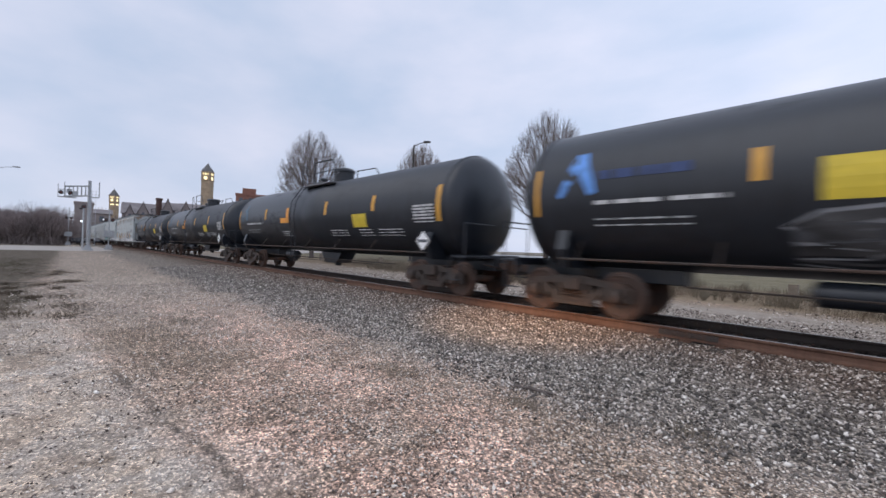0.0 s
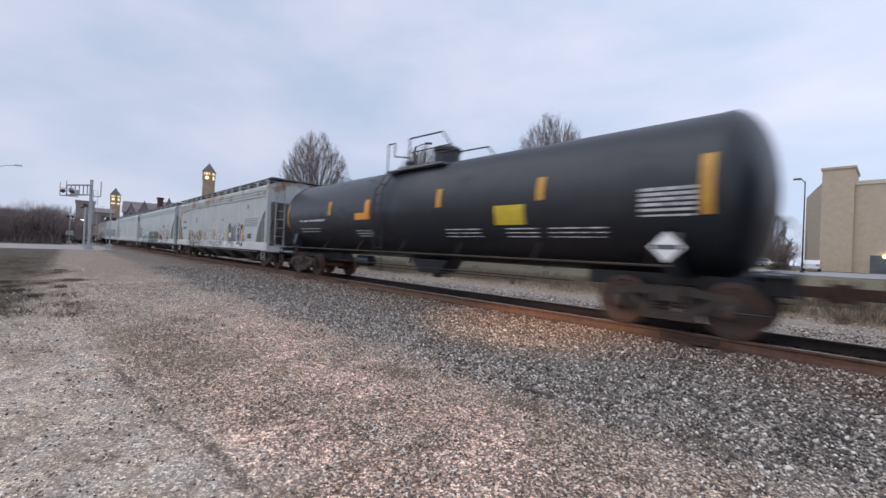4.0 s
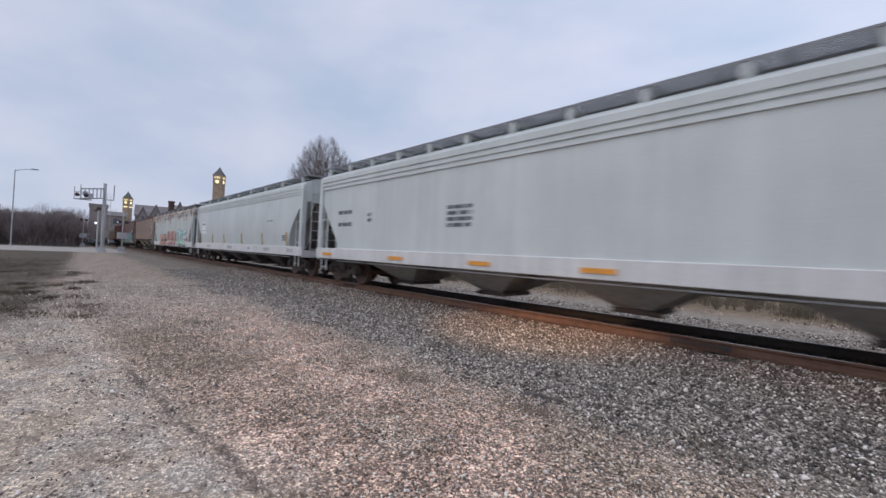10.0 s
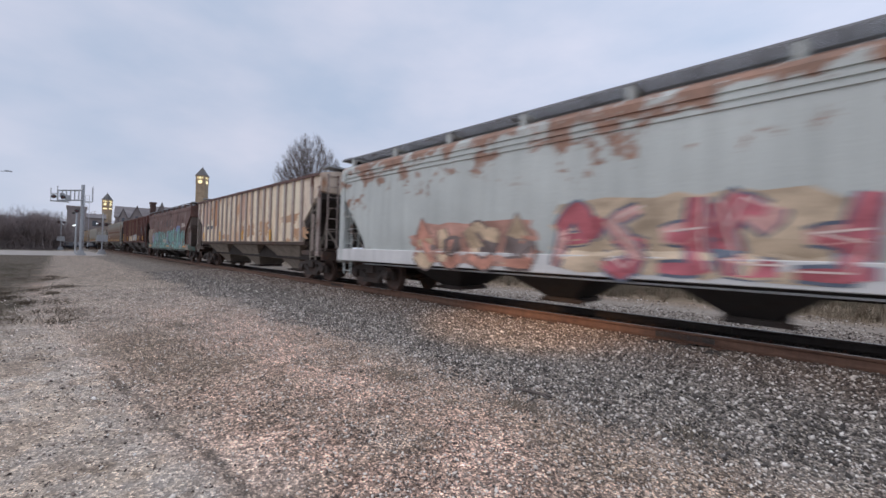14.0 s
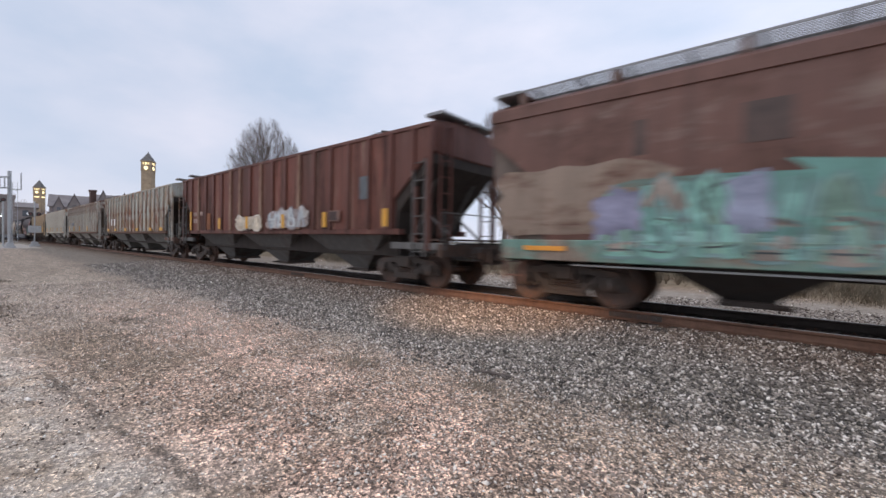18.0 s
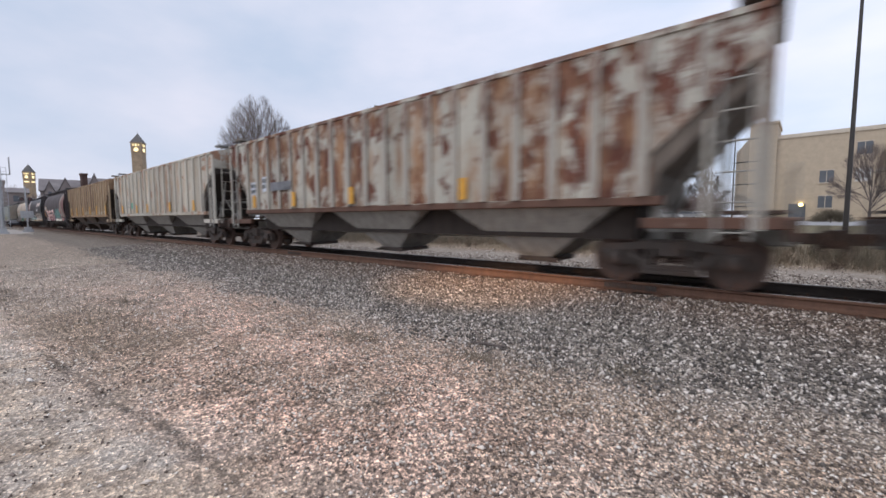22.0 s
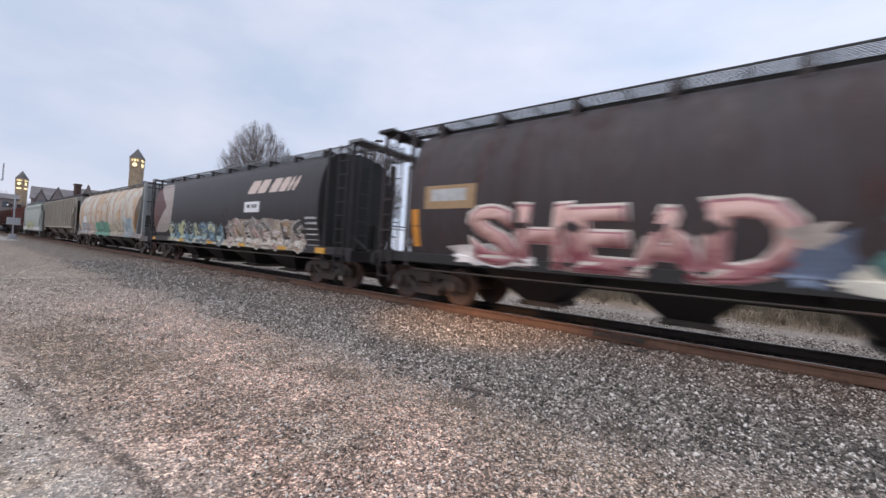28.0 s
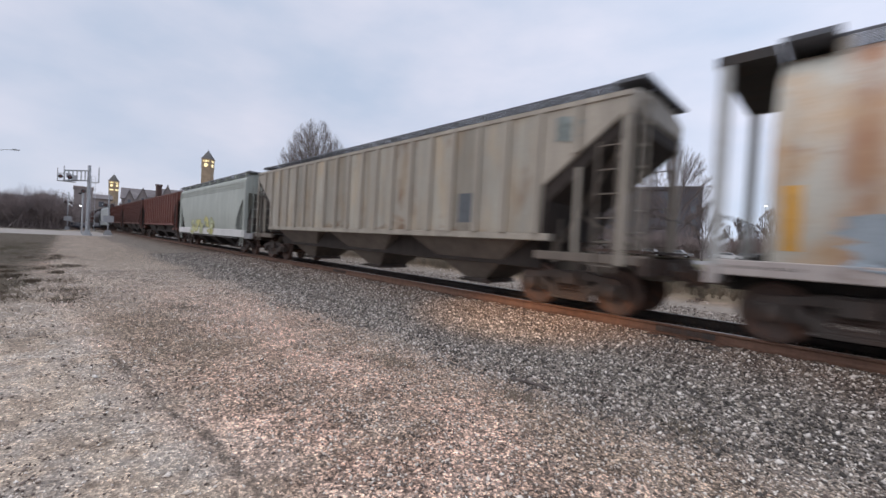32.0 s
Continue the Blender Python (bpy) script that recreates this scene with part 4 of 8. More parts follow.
# ---- tank cars ----
def tank_car(x_front, x_rear, label, swoosh=None, plate=True, seed=1, fit=0.0):
    car, L = start_car("tank_car", label, x_front, x_rear)
    R, zc, half = 1.5, 2.48, L / 2 - 1.42
    prof = [(R * math.sin(k * math.pi / 16), half + 0.62 * math.cos(k * math.pi / 16)) for k in range(0, 9)]
    prof = [(max(r, 0.01), -s) for r, s in prof] + [(R, -0.9), (R + 0.012, -0.88), (R + 0.012, 0.88), (R, 0.9)] + [(max(r, 0.01), s) for r, s in prof[::-1]]
    part("tank_shell", Geo().lathe(prof, (0, 0, zc), "x", 64), M_TANK, car, "black cylindrical shell with domed heads", smooth=True)

    def side(z):
        return -math.sqrt(max(0.01, (R + 0.004) ** 2 - (z - zc) ** 2))

    for s in (-1, 1):
        part("head_ring", Geo().lathe([(R - 0.05, -0.05), (R + 0.014, -0.04), (R + 0.014, 0.04), (R - 0.05, 0.05)], (s * half, 0, zc), "x", 64), M_TANK, car, smooth=True)
        part("stub_sill", Geo().cbox(min(s * 5.4, s * (L / 2 - 0.5)), max(s * 5.4, s * (L / 2 - 0.5)), -0.27, 0.27, 0.72, 1.12, 0.02), M_TANK, car)
        for k in (-1, 1):
            part("saddle", Geo().prism_x([(k * 0.3, 0.95), (k * 1.28, 0.98), (k * 1.42, 1.35), (k * 1.30, 1.75), (k * 0.95, 1.38), (k * 0.3, 1.06)], s * (L / 2 - 2.05) - 0.12, s * (L / 2 - 2.05) + 0.12), M_TANK, car)
        deck = s * (L / 2 - 0.98)
        part("end_platform", Geo().cbox(min(deck, deck + s * 0.42), max(deck, deck + s * 0.42), -1.45, 1.45, 1.06, 1.11, 0.01).box(deck - 0.02, deck + 0.02, -1.48, 1.48, 0.98, 1.14), M_TANK, car)
        rail = Geo()
        for k in (-1, 1):
            rail.path([(s * (L / 2 - 0.62), k * 1.4, 1.08), (s * (L / 2 - 0.62), k * 1.4, 1.95), (s * (L / 2 - 0.62), k * 0.2, 1.95)], 0.018)
            rail.path([(s * (L / 2 - 0.7), k * 1.45, 1.06), (s * (L / 2 - 0.7), k * 1.47, 0.5), (s * (L / 2 - 1.1), k * 1.47, 0.5), (s * (L / 2 - 1.1), k * 1.45, 1.06)], 0.016)
        part("end_handrail", rail, M_TANK, car)
    part("brake_wheel", Geo().lathe([(0.27, -0.015), (0.29, 0), (0.27, 0.015), (0.24, 0)], (-L / 2 + 0.68, 0.55, 1.75), "x", 20).rod((-L / 2 + 0.68, 0.3, 1.75), (-L / 2 + 0.68, 0.8, 1.75), 0.015).rod((-L / 2 + 0.68, 0.55, 1.1), (-L / 2 + 0.68, 0.55, 2.0), 0.02), M_TANK, car)
    for k in (-1, 1):
        g = Geo()
        g.path([(-L / 2 + 2.0, k * 1.46, 1.16), (L / 2 - 2.0, k * 1.46, 1.16)], 0.024)
        for j in range(7):
            x = -L / 2 + 2.4 + j * (L - 4.8) / 6
            g.rod((x, k * 1.46, 1.16), (x, k * 1.2, 1.52), 0.014)
        part("side_handrail", g, M_STEEL, car, "long low grab rail")
    part("bottom_outlet", Geo().lathe([(0.25, 0.98), (0.25, 0.72), (0.14, 0.66), (0.14, 0.45), (0.1, 0.42)], (0.2, 0, 0), "z", 16).prism_y([(-0.7, 0.98), (-0.3, 0.55), (0.6, 0.55), (1.0, 0.98)], -0.35, 0.35), M_TANK, car, smooth=False)
    part("brake_reservoir", Geo().lathe([(0.05, -0.5), (0.2, -0.42), (0.2, 0.42), (0.05, 0.5)], (-3.2, -0.5, 0.78), "x", 14), M_TANK, car, smooth=True)
    part("brake_rod", Geo().path([(-5.3, -0.85, 0.74), (5.3, -0.85, 0.74)], 0.018).path([(-2.5, -0.6, 0.62), (4.0, -0.6, 0.66)], 0.014), M_STEEL, car)
    # top fittings
    part("manway_dome", Geo().lathe([(0.42, 3.85), (0.42, 4.36), (0.47, 4.38), (0.47, 4.46), (0.36, 4.54), (0.05, 4.56)], (0.42, 0, 0), "z", 28), M_TANK, car, smooth=True, m=pose(fit, 0, 0))
    part("top_platform", Geo().cbox(-1.35, 1.3, -1.05, -0.5, 3.76, 3.81, 0.01).cbox(-1.35, 1.3, 0.5, 1.05, 3.76, 3.81, 0.01).box(-1.35, -0.4, -0.56, 0.56, 3.985, 4.02), M_GRATE, car, "steel grating platform", pose(fit, 0, 0))
    for k in (-1, 1):
        g = Geo()
        g.path([(-1.3, k * 1.03, 3.78), (-1.3, k * 1.03, 4.68), (-0.95, k * 1.03, 4.68), (-0.95, k * 1.03, 4.25), (-0.2, k * 1.03, 4.1)], 0.022)
        g.path([(-0.2, k * 1.03, 3.78), (-0.2, k * 1.03, 4.70), (1.25, k * 1.03, 4.66), (1.8, k * 1.03, 4.05), (1.25, k * 1.03, 4.05), (1.25, k * 1.03, 3.78)], 0.024)
        g.path([(-0.2, k * 1.03, 4.25), (1.6, k * 1.03, 4.25)], 0.016)
        part("safety_railing", g, M_TANK, car, "dark safety railing", pose(fit, 0, 0))
    part("relief_valve", Geo().lathe([(0.12, 3.9), (0.12, 4.2), (0.17, 4.22), (0.17, 4.3), (0.05, 4.36)], (-1.35, 0, 0), "z", 14), M_TANK, car, m=pose(fit, 0, 0))
    g = Geo()
    for x in (-1.22, -0.82):
        g.path([(x, -1.08, 3.78), (x, -1.53, 3.1), (x, -1.60, 2.48), (x, -1.53, 1.8), (x, -1.48, 0.55)], 0.02)
    for j in range(10):
        z = 0.6 + j * 0.34
        y = -1.48 if z < 1.8 else min(-1.08, side(z) - 0.08)
        g.rod((-1.22, y, z), (-0.82, y, z), 0.014)
    part("ladder", g, M_TANK, car, "side ladder up to the platform", pose(fit, 0, 0))
    # markings on the yard side
    for x in (-half - 0.04, half - 0.2):
        part("reflector", patch(x, x + 0.17, 2.02, 3.0, side, 0.005, 5), M_YELLOW, car, "tall yellow reflective stripe")
    for x in (-4.3, 1.62 + fit * 1.2, 4.75):
        part("reflector", patch(x, x + 0.15, 2.42, 2.92, side, 0.005, 3), M_YELLOW, car, "short yellow reflective stripe")
    part("reflector", patch(-1.85, -1.6, 2.42, 2.85, side, 0.005, 3), M_ORANGE, car)
    part("reflector", patch(-2.45, -1.6, 2.2, 2.42, side, 0.005, 2), M_ORANGE, car, "orange reflective stripe")
    if plate:
        part("stencil_panel", patch(3.6, 4.42, 1.92, 2.36, side, 0.005, 4), M_PLATE, car, "yellow stencil panel")
    part("lettering", bars(-6.7, -4.6, 2.12, 2.42, 1, side, seed, 0.5), M_MARK, car, "white lettering bars")
    part("lettering", bars(-6.7, -5.1, 1.78, 2.0, 2, side, seed + 1), M_FADEMARK, car)
    if swoosh == M_BLUE:
        part("lettering", bars(-6.62, -5.1, 2.6, 2.86, 1, side, seed + 3, 0.3), M_NAVY, car, "faded dark blue lettering bars")
    part("lettering", bars(6.85, 7.7, 1.98, 2.5, 6, side, seed + 2, 0.1), M_MARK, car)
    for x, w in ((-2.5, 0.9), (-0.2, 0.9), (1.9, 1.2), (3.9, 0.8), (5.0, 1.2)):
        part("lettering", bars(x, x + w, 1.62, 1.88, 3, side, seed + int(10 * x)), M_MARK, car)
    dx = 7.3
    part("placard", wrapped(Geo().prism_y([(dx - 0.27, 1.48), (dx, 1.21), (dx + 0.27, 1.48), (dx, 1.75)], 0.0, 0.02), lambda z: -1.47), M_WMARK, car, "white diamond placard")
    part("placard_band", wrapped(Geo().prism_y([(dx - 0.2, 1.44), (dx + 0.2, 1.44), (dx + 0.2, 1.52), (dx - 0.2, 1.52)], 0.02, 0.024), lambda z: -1.47), M_DMARK, car)
    if swoosh:
        g = Geo()
        ribbon(g, [(-7.42, 2.38), (-7.3, 2.62), (-7.16, 2.95), (-7.02, 3.22)], [0.1, 0.16, 0.2, 0.22], side, 0.004)
        ribbon(g, [(-7.02, 3.24), (-6.96, 2.98), (-6.86, 2.72), (-6.74, 2.42)], [0.2, 0.24, 0.24, 0.16], side, 0.006)
        part("painted_mark", g, swoosh, car, "painted two-stroke mark")
    g = Geo()
    for k in range(3):
        z = 2.6 + 0.15 * k
        g.box(half + 0.40, half + 0.43, -1.0, -0.35, z - 0.1, z - 0.03)
    part("lettering", g, M_MARK, car, "white lettering bars on the tank head")
    trucks_and_couplers(car, L, L / 2 - 2.15)
    return car


# ---- covered hoppers ----
PROFILES = {
    "flat": [(1.50, 1.29), (1.50, 3.58), (1.545, 3.585), (1.545, 3.67), (1.495, 3.675), (1.495, 3.73), (1.54, 3.735), (1.54, 3.82), (1.49, 3.825), (1.49, 3.88), (1.535, 3.885), (1.535, 4.04), (1.46, 4.13), (0.98, 4.34), (0.0, 4.40)],
    "smooth": [(1.48, 1.29), (1.53, 1.6), (1.55, 2.4), (1.54, 3.0), (1.51, 3.60), (1.54, 3.605), (1.54, 3.67), (1.495, 3.675), (1.495, 3.73), (1.53, 3.735), (1.53, 3.81), (1.485, 3.815), (1.485, 3.87), (1.52, 3.875), (1.52, 4.03), (1.44, 4.13), (0.98, 4.34), (0.0, 4.40)],
    "plain": [(1.48, 1.29), (1.53, 1.6), (1.55, 2.4), (1.54, 3.0), (1.50, 3.78), (1.53, 3.79), (1.52, 4.02), (1.44, 4.08), (0.95, 4.30), (0.0, 4.38)],
    "ribbed": [(1.48, 1.54), (1.48, 4.08), (1.52, 4.09), (1.52, 4.18), (1.30, 4.25), (0.7, 4.36), (0.0, 4.42)],
    "round": [(1.34, 1.22), (1.42, 1.5), (1.52, 1.9), (1.57, 2.3), (1.57, 2.7), (1.52, 3.1), (1.42, 3.45), (1.28, 3.75), (1.08, 4.0), (0.80, 4.16), (0.45, 4.26), (0.0, 4.30)],
    "full": [(1.36, 1.22), (1.44, 1.5), (1.53, 1.9), (1.575, 2.3), (1.58, 2.7), (1.55, 3.1), (1.47, 3.5), (1.35, 3.85), (1.18, 4.1), (0.92, 4.28), (0.5, 4.38), (0.0, 4.42)],
}


def surface(profile):
    zs, ys = [p[1] for p in profile], [p[0] for p in profile]
    return lambda z: -float(np.interp(z, zs, ys)) - 0.002


def shell(profile, stations):
    """A body lofted along x; each station gives x and the height below which the section is cut away."""
    g, ring = Geo(), 0
    for x, zb in stations:
        pts = [(y, max(z, zb)) for y, z in profile]
        if zb > profile[0][1]:
            yb = float(np.interp(zb, [p[1] for p in profile], [p[0] for p in profile]))
            pts = [(y, z) if z > zb else (yb, zb) for y, z in pts]
        full = pts + [(-y, z) for y, z in pts[-2::-1]]
        ring = len(full)
        g.v += [(x, y, z) for y, z in full]
    n = len(stations)
    for i in range(n - 1):
        for j in range(ring):
            a, c = i * ring + j, i * ring + (j + 1) % ring
            g.f.append((a, a + ring, c + ring, c))
    g.f.append(tuple(range(ring)))
    g.f.append(tuple(range((n - 1) * ring, n * ring))[::-1])
    return g


def ladder_geo(x, y, z0, z1, w=0.42, r=0.014, along="x"):
    g = Geo()
    for s in (-0.5, 0.5):
        p = (x + s * w, y) if along == "x" else (x, y + s * w)
        g.box(p[0] - 0.02, p[0] + 0.02, p[1] - 0.02, p[1] + 0.02, z0, z1)
    n = max(2, int((z1 - z0) / 0.38))
    for k in range(n):
        z = z0 + 0.12 + k * (z1 - z0 - 0.2) / (n - 1)
        a, c = ((x - w / 2, y, z), (x + w / 2, y, z)) if along == "x" else ((x, y - w / 2, z), (x, y + w / 2, z))
        g.rod(a, c, r)
    return g


def bay_mesh(length, zt, zb, width, mat, tip=0.34):
    g = Geo()
    a, c = length / 2, tip
    v = [(-a, -width, zt), (a, -width, zt), (a, width, zt), (-a, width, zt), (-c, -0.55, zb), (c, -0.55, zb), (c, 0.55, zb), (-c, 0.55, zb)]
    g.add(v, [(0, 1, 2, 3), (4, 7, 6, 5), (0, 4, 5, 1), (1, 5, 6, 2), (2, 6, 7, 3), (3, 7, 4, 0)])
    return g.mesh("hopper_bay", mat)


M_BAREPOST = painted("primer_on_worn_post", (0.36, 0.225, 0.155), (0.17, 0.062, 0.045), 0.47, 0.2, (1.2, 1, 0.35), 0.7, 0.3)


def hopper_car(x_front, x_rear, label, kind, paint, under=None, sill=None, bays=3, ribs=0, post=None, cut=None, reach=0.8, roof=None, board=None, reflect=(), over=0.0, back=None, profile=None, panel=None, lift=0.0, name="covered_hopper_car", bay_top=None, end_ladder=True, fill=None, bare=(), grim=None, wide_board=False, curved=None, end_frame=None, rail=None):
    car, L = start_car(name, label, x_front, x_rear)
    prof = PROFILES[profile or kind]
    z0, side = prof[0][1], surface(prof)
    under, sill, post, roof, board = under or paint, sill or paint, post or paint, roof or paint, board or M_GRATE
    end = L / 2 - (1.25 if profile == "plain" else 0.7 if kind in ("flat", "smooth") else 0.45)
    ends = {1: L / 2 - 0.85, -1: L / 2 - 0.4} if end_frame else {1: end, -1: end}
    xe = L / 2 - reach
    inset, zlow, zcut = cut or (1.45, z0 + 0.25, 3.3)
    xi = xe - inset
    xb = L / 2 - (back or reach)
    st = [(-xb, zcut), (-xb + inset, zlow)] + ([(-xb + inset + 0.02, z0)] if zlow > z0 + 0.01 else []) + ([(xi - 0.02, z0)] if zlow > z0 + 0.01 else []) + [(xi, zlow), (xe, zcut)]
    curve = ((0.12, 0.23), (0.37, 0.50), (0.7, 0.78)) if inset > 0.1 and (kind == "smooth" if curved is None else curved) else ()
    if curve:
        k0 = [(xi + inset * a, zlow + (zcut - zlow) * b) for a, b in curve]
        k1 = [(-xb + inset - inset * a, zlow + (zcut - zlow) * b) for a, b in curve[::-1]]
        st = st[:1] + k1 + st[1:-1] + k0 + st[-1:]
    if inset < 0.1:
        st = [(-xb, z0), (xe, z0)]
    if end_frame:
        # the back end is square, the front one cut away below
        st = [(-xb, z0)] + [q for q in st if q[0] > 0]
    part("body", shell(prof, st), paint, car, smooth=True)
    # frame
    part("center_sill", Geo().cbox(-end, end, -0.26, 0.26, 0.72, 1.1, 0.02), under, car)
    sy = 1.5 if kind in ("flat", "smooth") else 1.42 if kind == "ribbed" else 1.36
    sz = {"flat": (0.91, 1.31), "smooth": (0.91, 1.31), "ribbed": (1.40, 1.56), "round": (1.0, 1.24)}[kind]
    for k in (-1, 1):
        g = Geo()
        y0, y1 = sorted((k * (sy - 0.16), k * (sy + 0.07)))
        if kind == "ribbed":
            g.cbox(-xi - 0.2, xi + 0.2, y0, y1, *sz, 0.02)
        else:
            g.cbox(-ends[-1], ends[1], *sorted((k * (sy - 0.02), k * (sy + 0.06))), *sz, 0.015).box(-ends[-1], ends[1], *sorted((k * (sy - 0.14), k * sy)), sz[1] - 0.03, sz[1] - 0.004).box(-ends[-1], ends[1], *sorted((k * (sy - 0.14), k * sy)), sz[0] + 0.004, sz[0] + 0.03)
        part("side_sill", g, sill, car)
    # hopper bays
    zt = bay_top or (sz[0] + 0.02 if kind == "ribbed" else sz[0] + 0.05)
    span = 2 * xi - 0.2 if kind == "ribbed" else 2 * (L / 2 - 3.55)
    step_x = span / bays
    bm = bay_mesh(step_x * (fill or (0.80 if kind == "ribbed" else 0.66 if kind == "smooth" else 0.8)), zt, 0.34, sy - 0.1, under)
    gate = Geo().cbox(-0.42, 0.42, -0.62, 0.62, 0.24, 0.35, 0.02).rod((-0.3, -0.85, 0.3), (-0.3, 0.85, 0.3), 0.03).rod((0.42, -0.7, 0.29), (0.6, -0.7, 0.29), 0.05).mesh("outlet_gate", M_STEEL)
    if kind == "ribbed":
        part("bay_web", Geo().box(-xi + 0.3, xi - 0.3, -0.95, 0.95, 0.80, z0 - 0.02), M_BAYWEB, car, "grimy web between the hopper bays, toned for shade")
    for k in range(bays):
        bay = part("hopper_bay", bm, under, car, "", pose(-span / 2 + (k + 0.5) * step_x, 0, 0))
        part("outlet_gate", gate, M_STEEL, bay)
    # ends
    for s in (-1, 1):
        end = ends[s]
        part("end_sill", Geo().box(*sorted((s * (end - 0.14), s * end)), -1.5, 1.5, 0.86, 1.16), M_CAST if kind == "ribbed" else sill, car)
        zdeck = 1.3 if kind == "ribbed" else 1.16
        part("end_platform", Geo().box(*sorted((s * (end - 1.15), s * (end - 0.14))), -1.42, 1.42, zdeck - 0.05, zdeck), M_CAST if kind == "ribbed" else under, car)
        for k in (-1, 1):
            y0, y1 = sorted((k * 1.36, k * 1.5))
            w = 0.24 if kind in ("flat", "smooth") else 0.12
            x0, x1 = sorted((s * (xe - w), s * xe))
            if end_frame:
                part("corner_post", Geo().cbox(*sorted((s * (end - 0.17), s * (end - 0.02))), *sorted((k * 1.3, k * 1.44)), 0.9, 4.36 if s > 0 else 4.22, 0.01), end_frame, car)
                if s < 0:
                    continue
                part("end_rib", Geo().box(*sorted((s * (xe - 0.34), s * (xe - 0.24))), *sorted((k * 1.14, k * 1.26)), 1.15, 3.3), end_frame, car)
                part("end_post", Geo().box(*sorted((s * (end - 0.14), s * (end - 0.03))), *sorted((k * 0.4, k * 0.52)), 1.15, 4.36), end_frame, car)
            elif profile == "plain":
                part("corner_post", Geo().box(*sorted((s * (end - 0.2), s * (end - 0.06))), *sorted((k * 1.38, k * 1.5)), 1.2, 2.62), M_TANPOST, car, "short tan grab post")
                part("grab_rail", Geo().path([(s * (end - 0.45), k * 1.45, 1.25), (s * (end - 0.45), k * 1.45, 2.25), (s * (end - 0.1), k * 1.45, 2.25)], 0.02), M_TANPOST, car)
            elif kind in ("flat", "smooth"):
                part("corner_post", Geo().cbox(x0, x1, *sorted((k * 1.38, k * 1.56)), 0.9, 3.92, 0.02), post, car)
            elif kind == "ribbed":
                part("corner_post", Geo().box(x0, x1, *sorted((k * 1.42, k * 1.5)), 1.0, min(4.05, zcut + 0.2)), post, car)
                part("corner_post", Geo().box(*sorted((s * (xi + 0.75), s * (xi + 0.83))), *sorted((k * 1.42, k * 1.48)), 1.2, 1.2 + (zcut - 1.2) * 0.62), post, car)
            else:
                part("corner_post", Geo().box(*sorted((s * (end - 0.28), s * (end - 0.2))), *sorted((k * 1.34, k * 1.42)), 0.9, 4.32), post, car)
                part("corner_post", Geo().box(*sorted((s * (xe + 0.12), s * (xe + 0.2))), *sorted((k * 1.34, k * 1.42)), 0.9, 4.32), post, car)
            lx = s * (end - 0.28) if profile == "plain" else s * (xe - w - 0.24) if kind in ("flat", "smooth") else s * (xe - 0.36) if kind == "ribbed" else s * (end - 0.55)
            if not end_frame:
                part("ladder", ladder_geo(lx, k * 1.5, 0.45 if kind != "ribbed" else 0.85, (2.5 if kind != "ribbed" else 3.3) if kind != "round" else 4.3, 0.40), post if kind != "ribbed" else under, car, "side ladder")
        if end_frame and s < 0:
            part("end_walkway", Geo().box(-end - 0.02, -xb - 0.02, -1.44, 1.44, 4.22, 4.37), M_DARKUNDER, car, "dark step across the top of the end")
        if end_frame and s > 0:
            part("end_panel", Geo().box(*sorted((s * (end - 0.3), s * (end - 0.27))), -1.3, 1.3, 2.35, 4.3), end_frame, car, "flat grey end sheet")
            for z in (1.75, 2.35, 3.2, 4.05):
                part("end_rung", Geo().box(*sorted((s * (end - 0.1), s * (end - 0.05))), -1.3, 1.3, z, z + 0.05), M_DARKUNDER, car)
        elif end_ladder and not end_frame and profile != "plain":
            part("end_ladder", ladder_geo(s * (xe + 0.05) if kind != "round" else s * (end - 0.2), -0.95, 1.1, 4.2, 0.42, 0.014, "y"), post, car)
        for k in (-1, 1):
            if kind == "ribbed":
                part("end_side_sill", Geo().cbox(*sorted((s * (xi - 0.1), s * end)), *sorted((k * 1.34, k * 1.47)), 1.02, 1.2, 0.015), sill if sill is not paint else post if paint not in (M_MAROON, M_GREYRIB) else under, car)
            else:
                part("brake_pipe", Geo().rod((-end + 1.5, k * 1.44, 0.84), (end - 1.5, k * 1.44, 0.84), 0.02), M_STEEL if kind == "round" else M_GALV, car, "thin pipe under the sill") if s > 0 else None
        # sheet in the dark underframe colour that paints in the end's shade
        if kind == "round" and (inset < 0.1 or s < 0):
            xs = xe if s > 0 else -xb
            ring = [(y, z) for y, z in prof] + [(-y, z) for y, z in prof[-2::-1]]
            part("end_sheet", Geo().prism_x([(y * 0.985, z0 + 0.02 + (z - z0) * 0.985) for y, z in ring], *sorted((xs, xs + s * 0.012))), under, car, "end sheet darkened for shade")
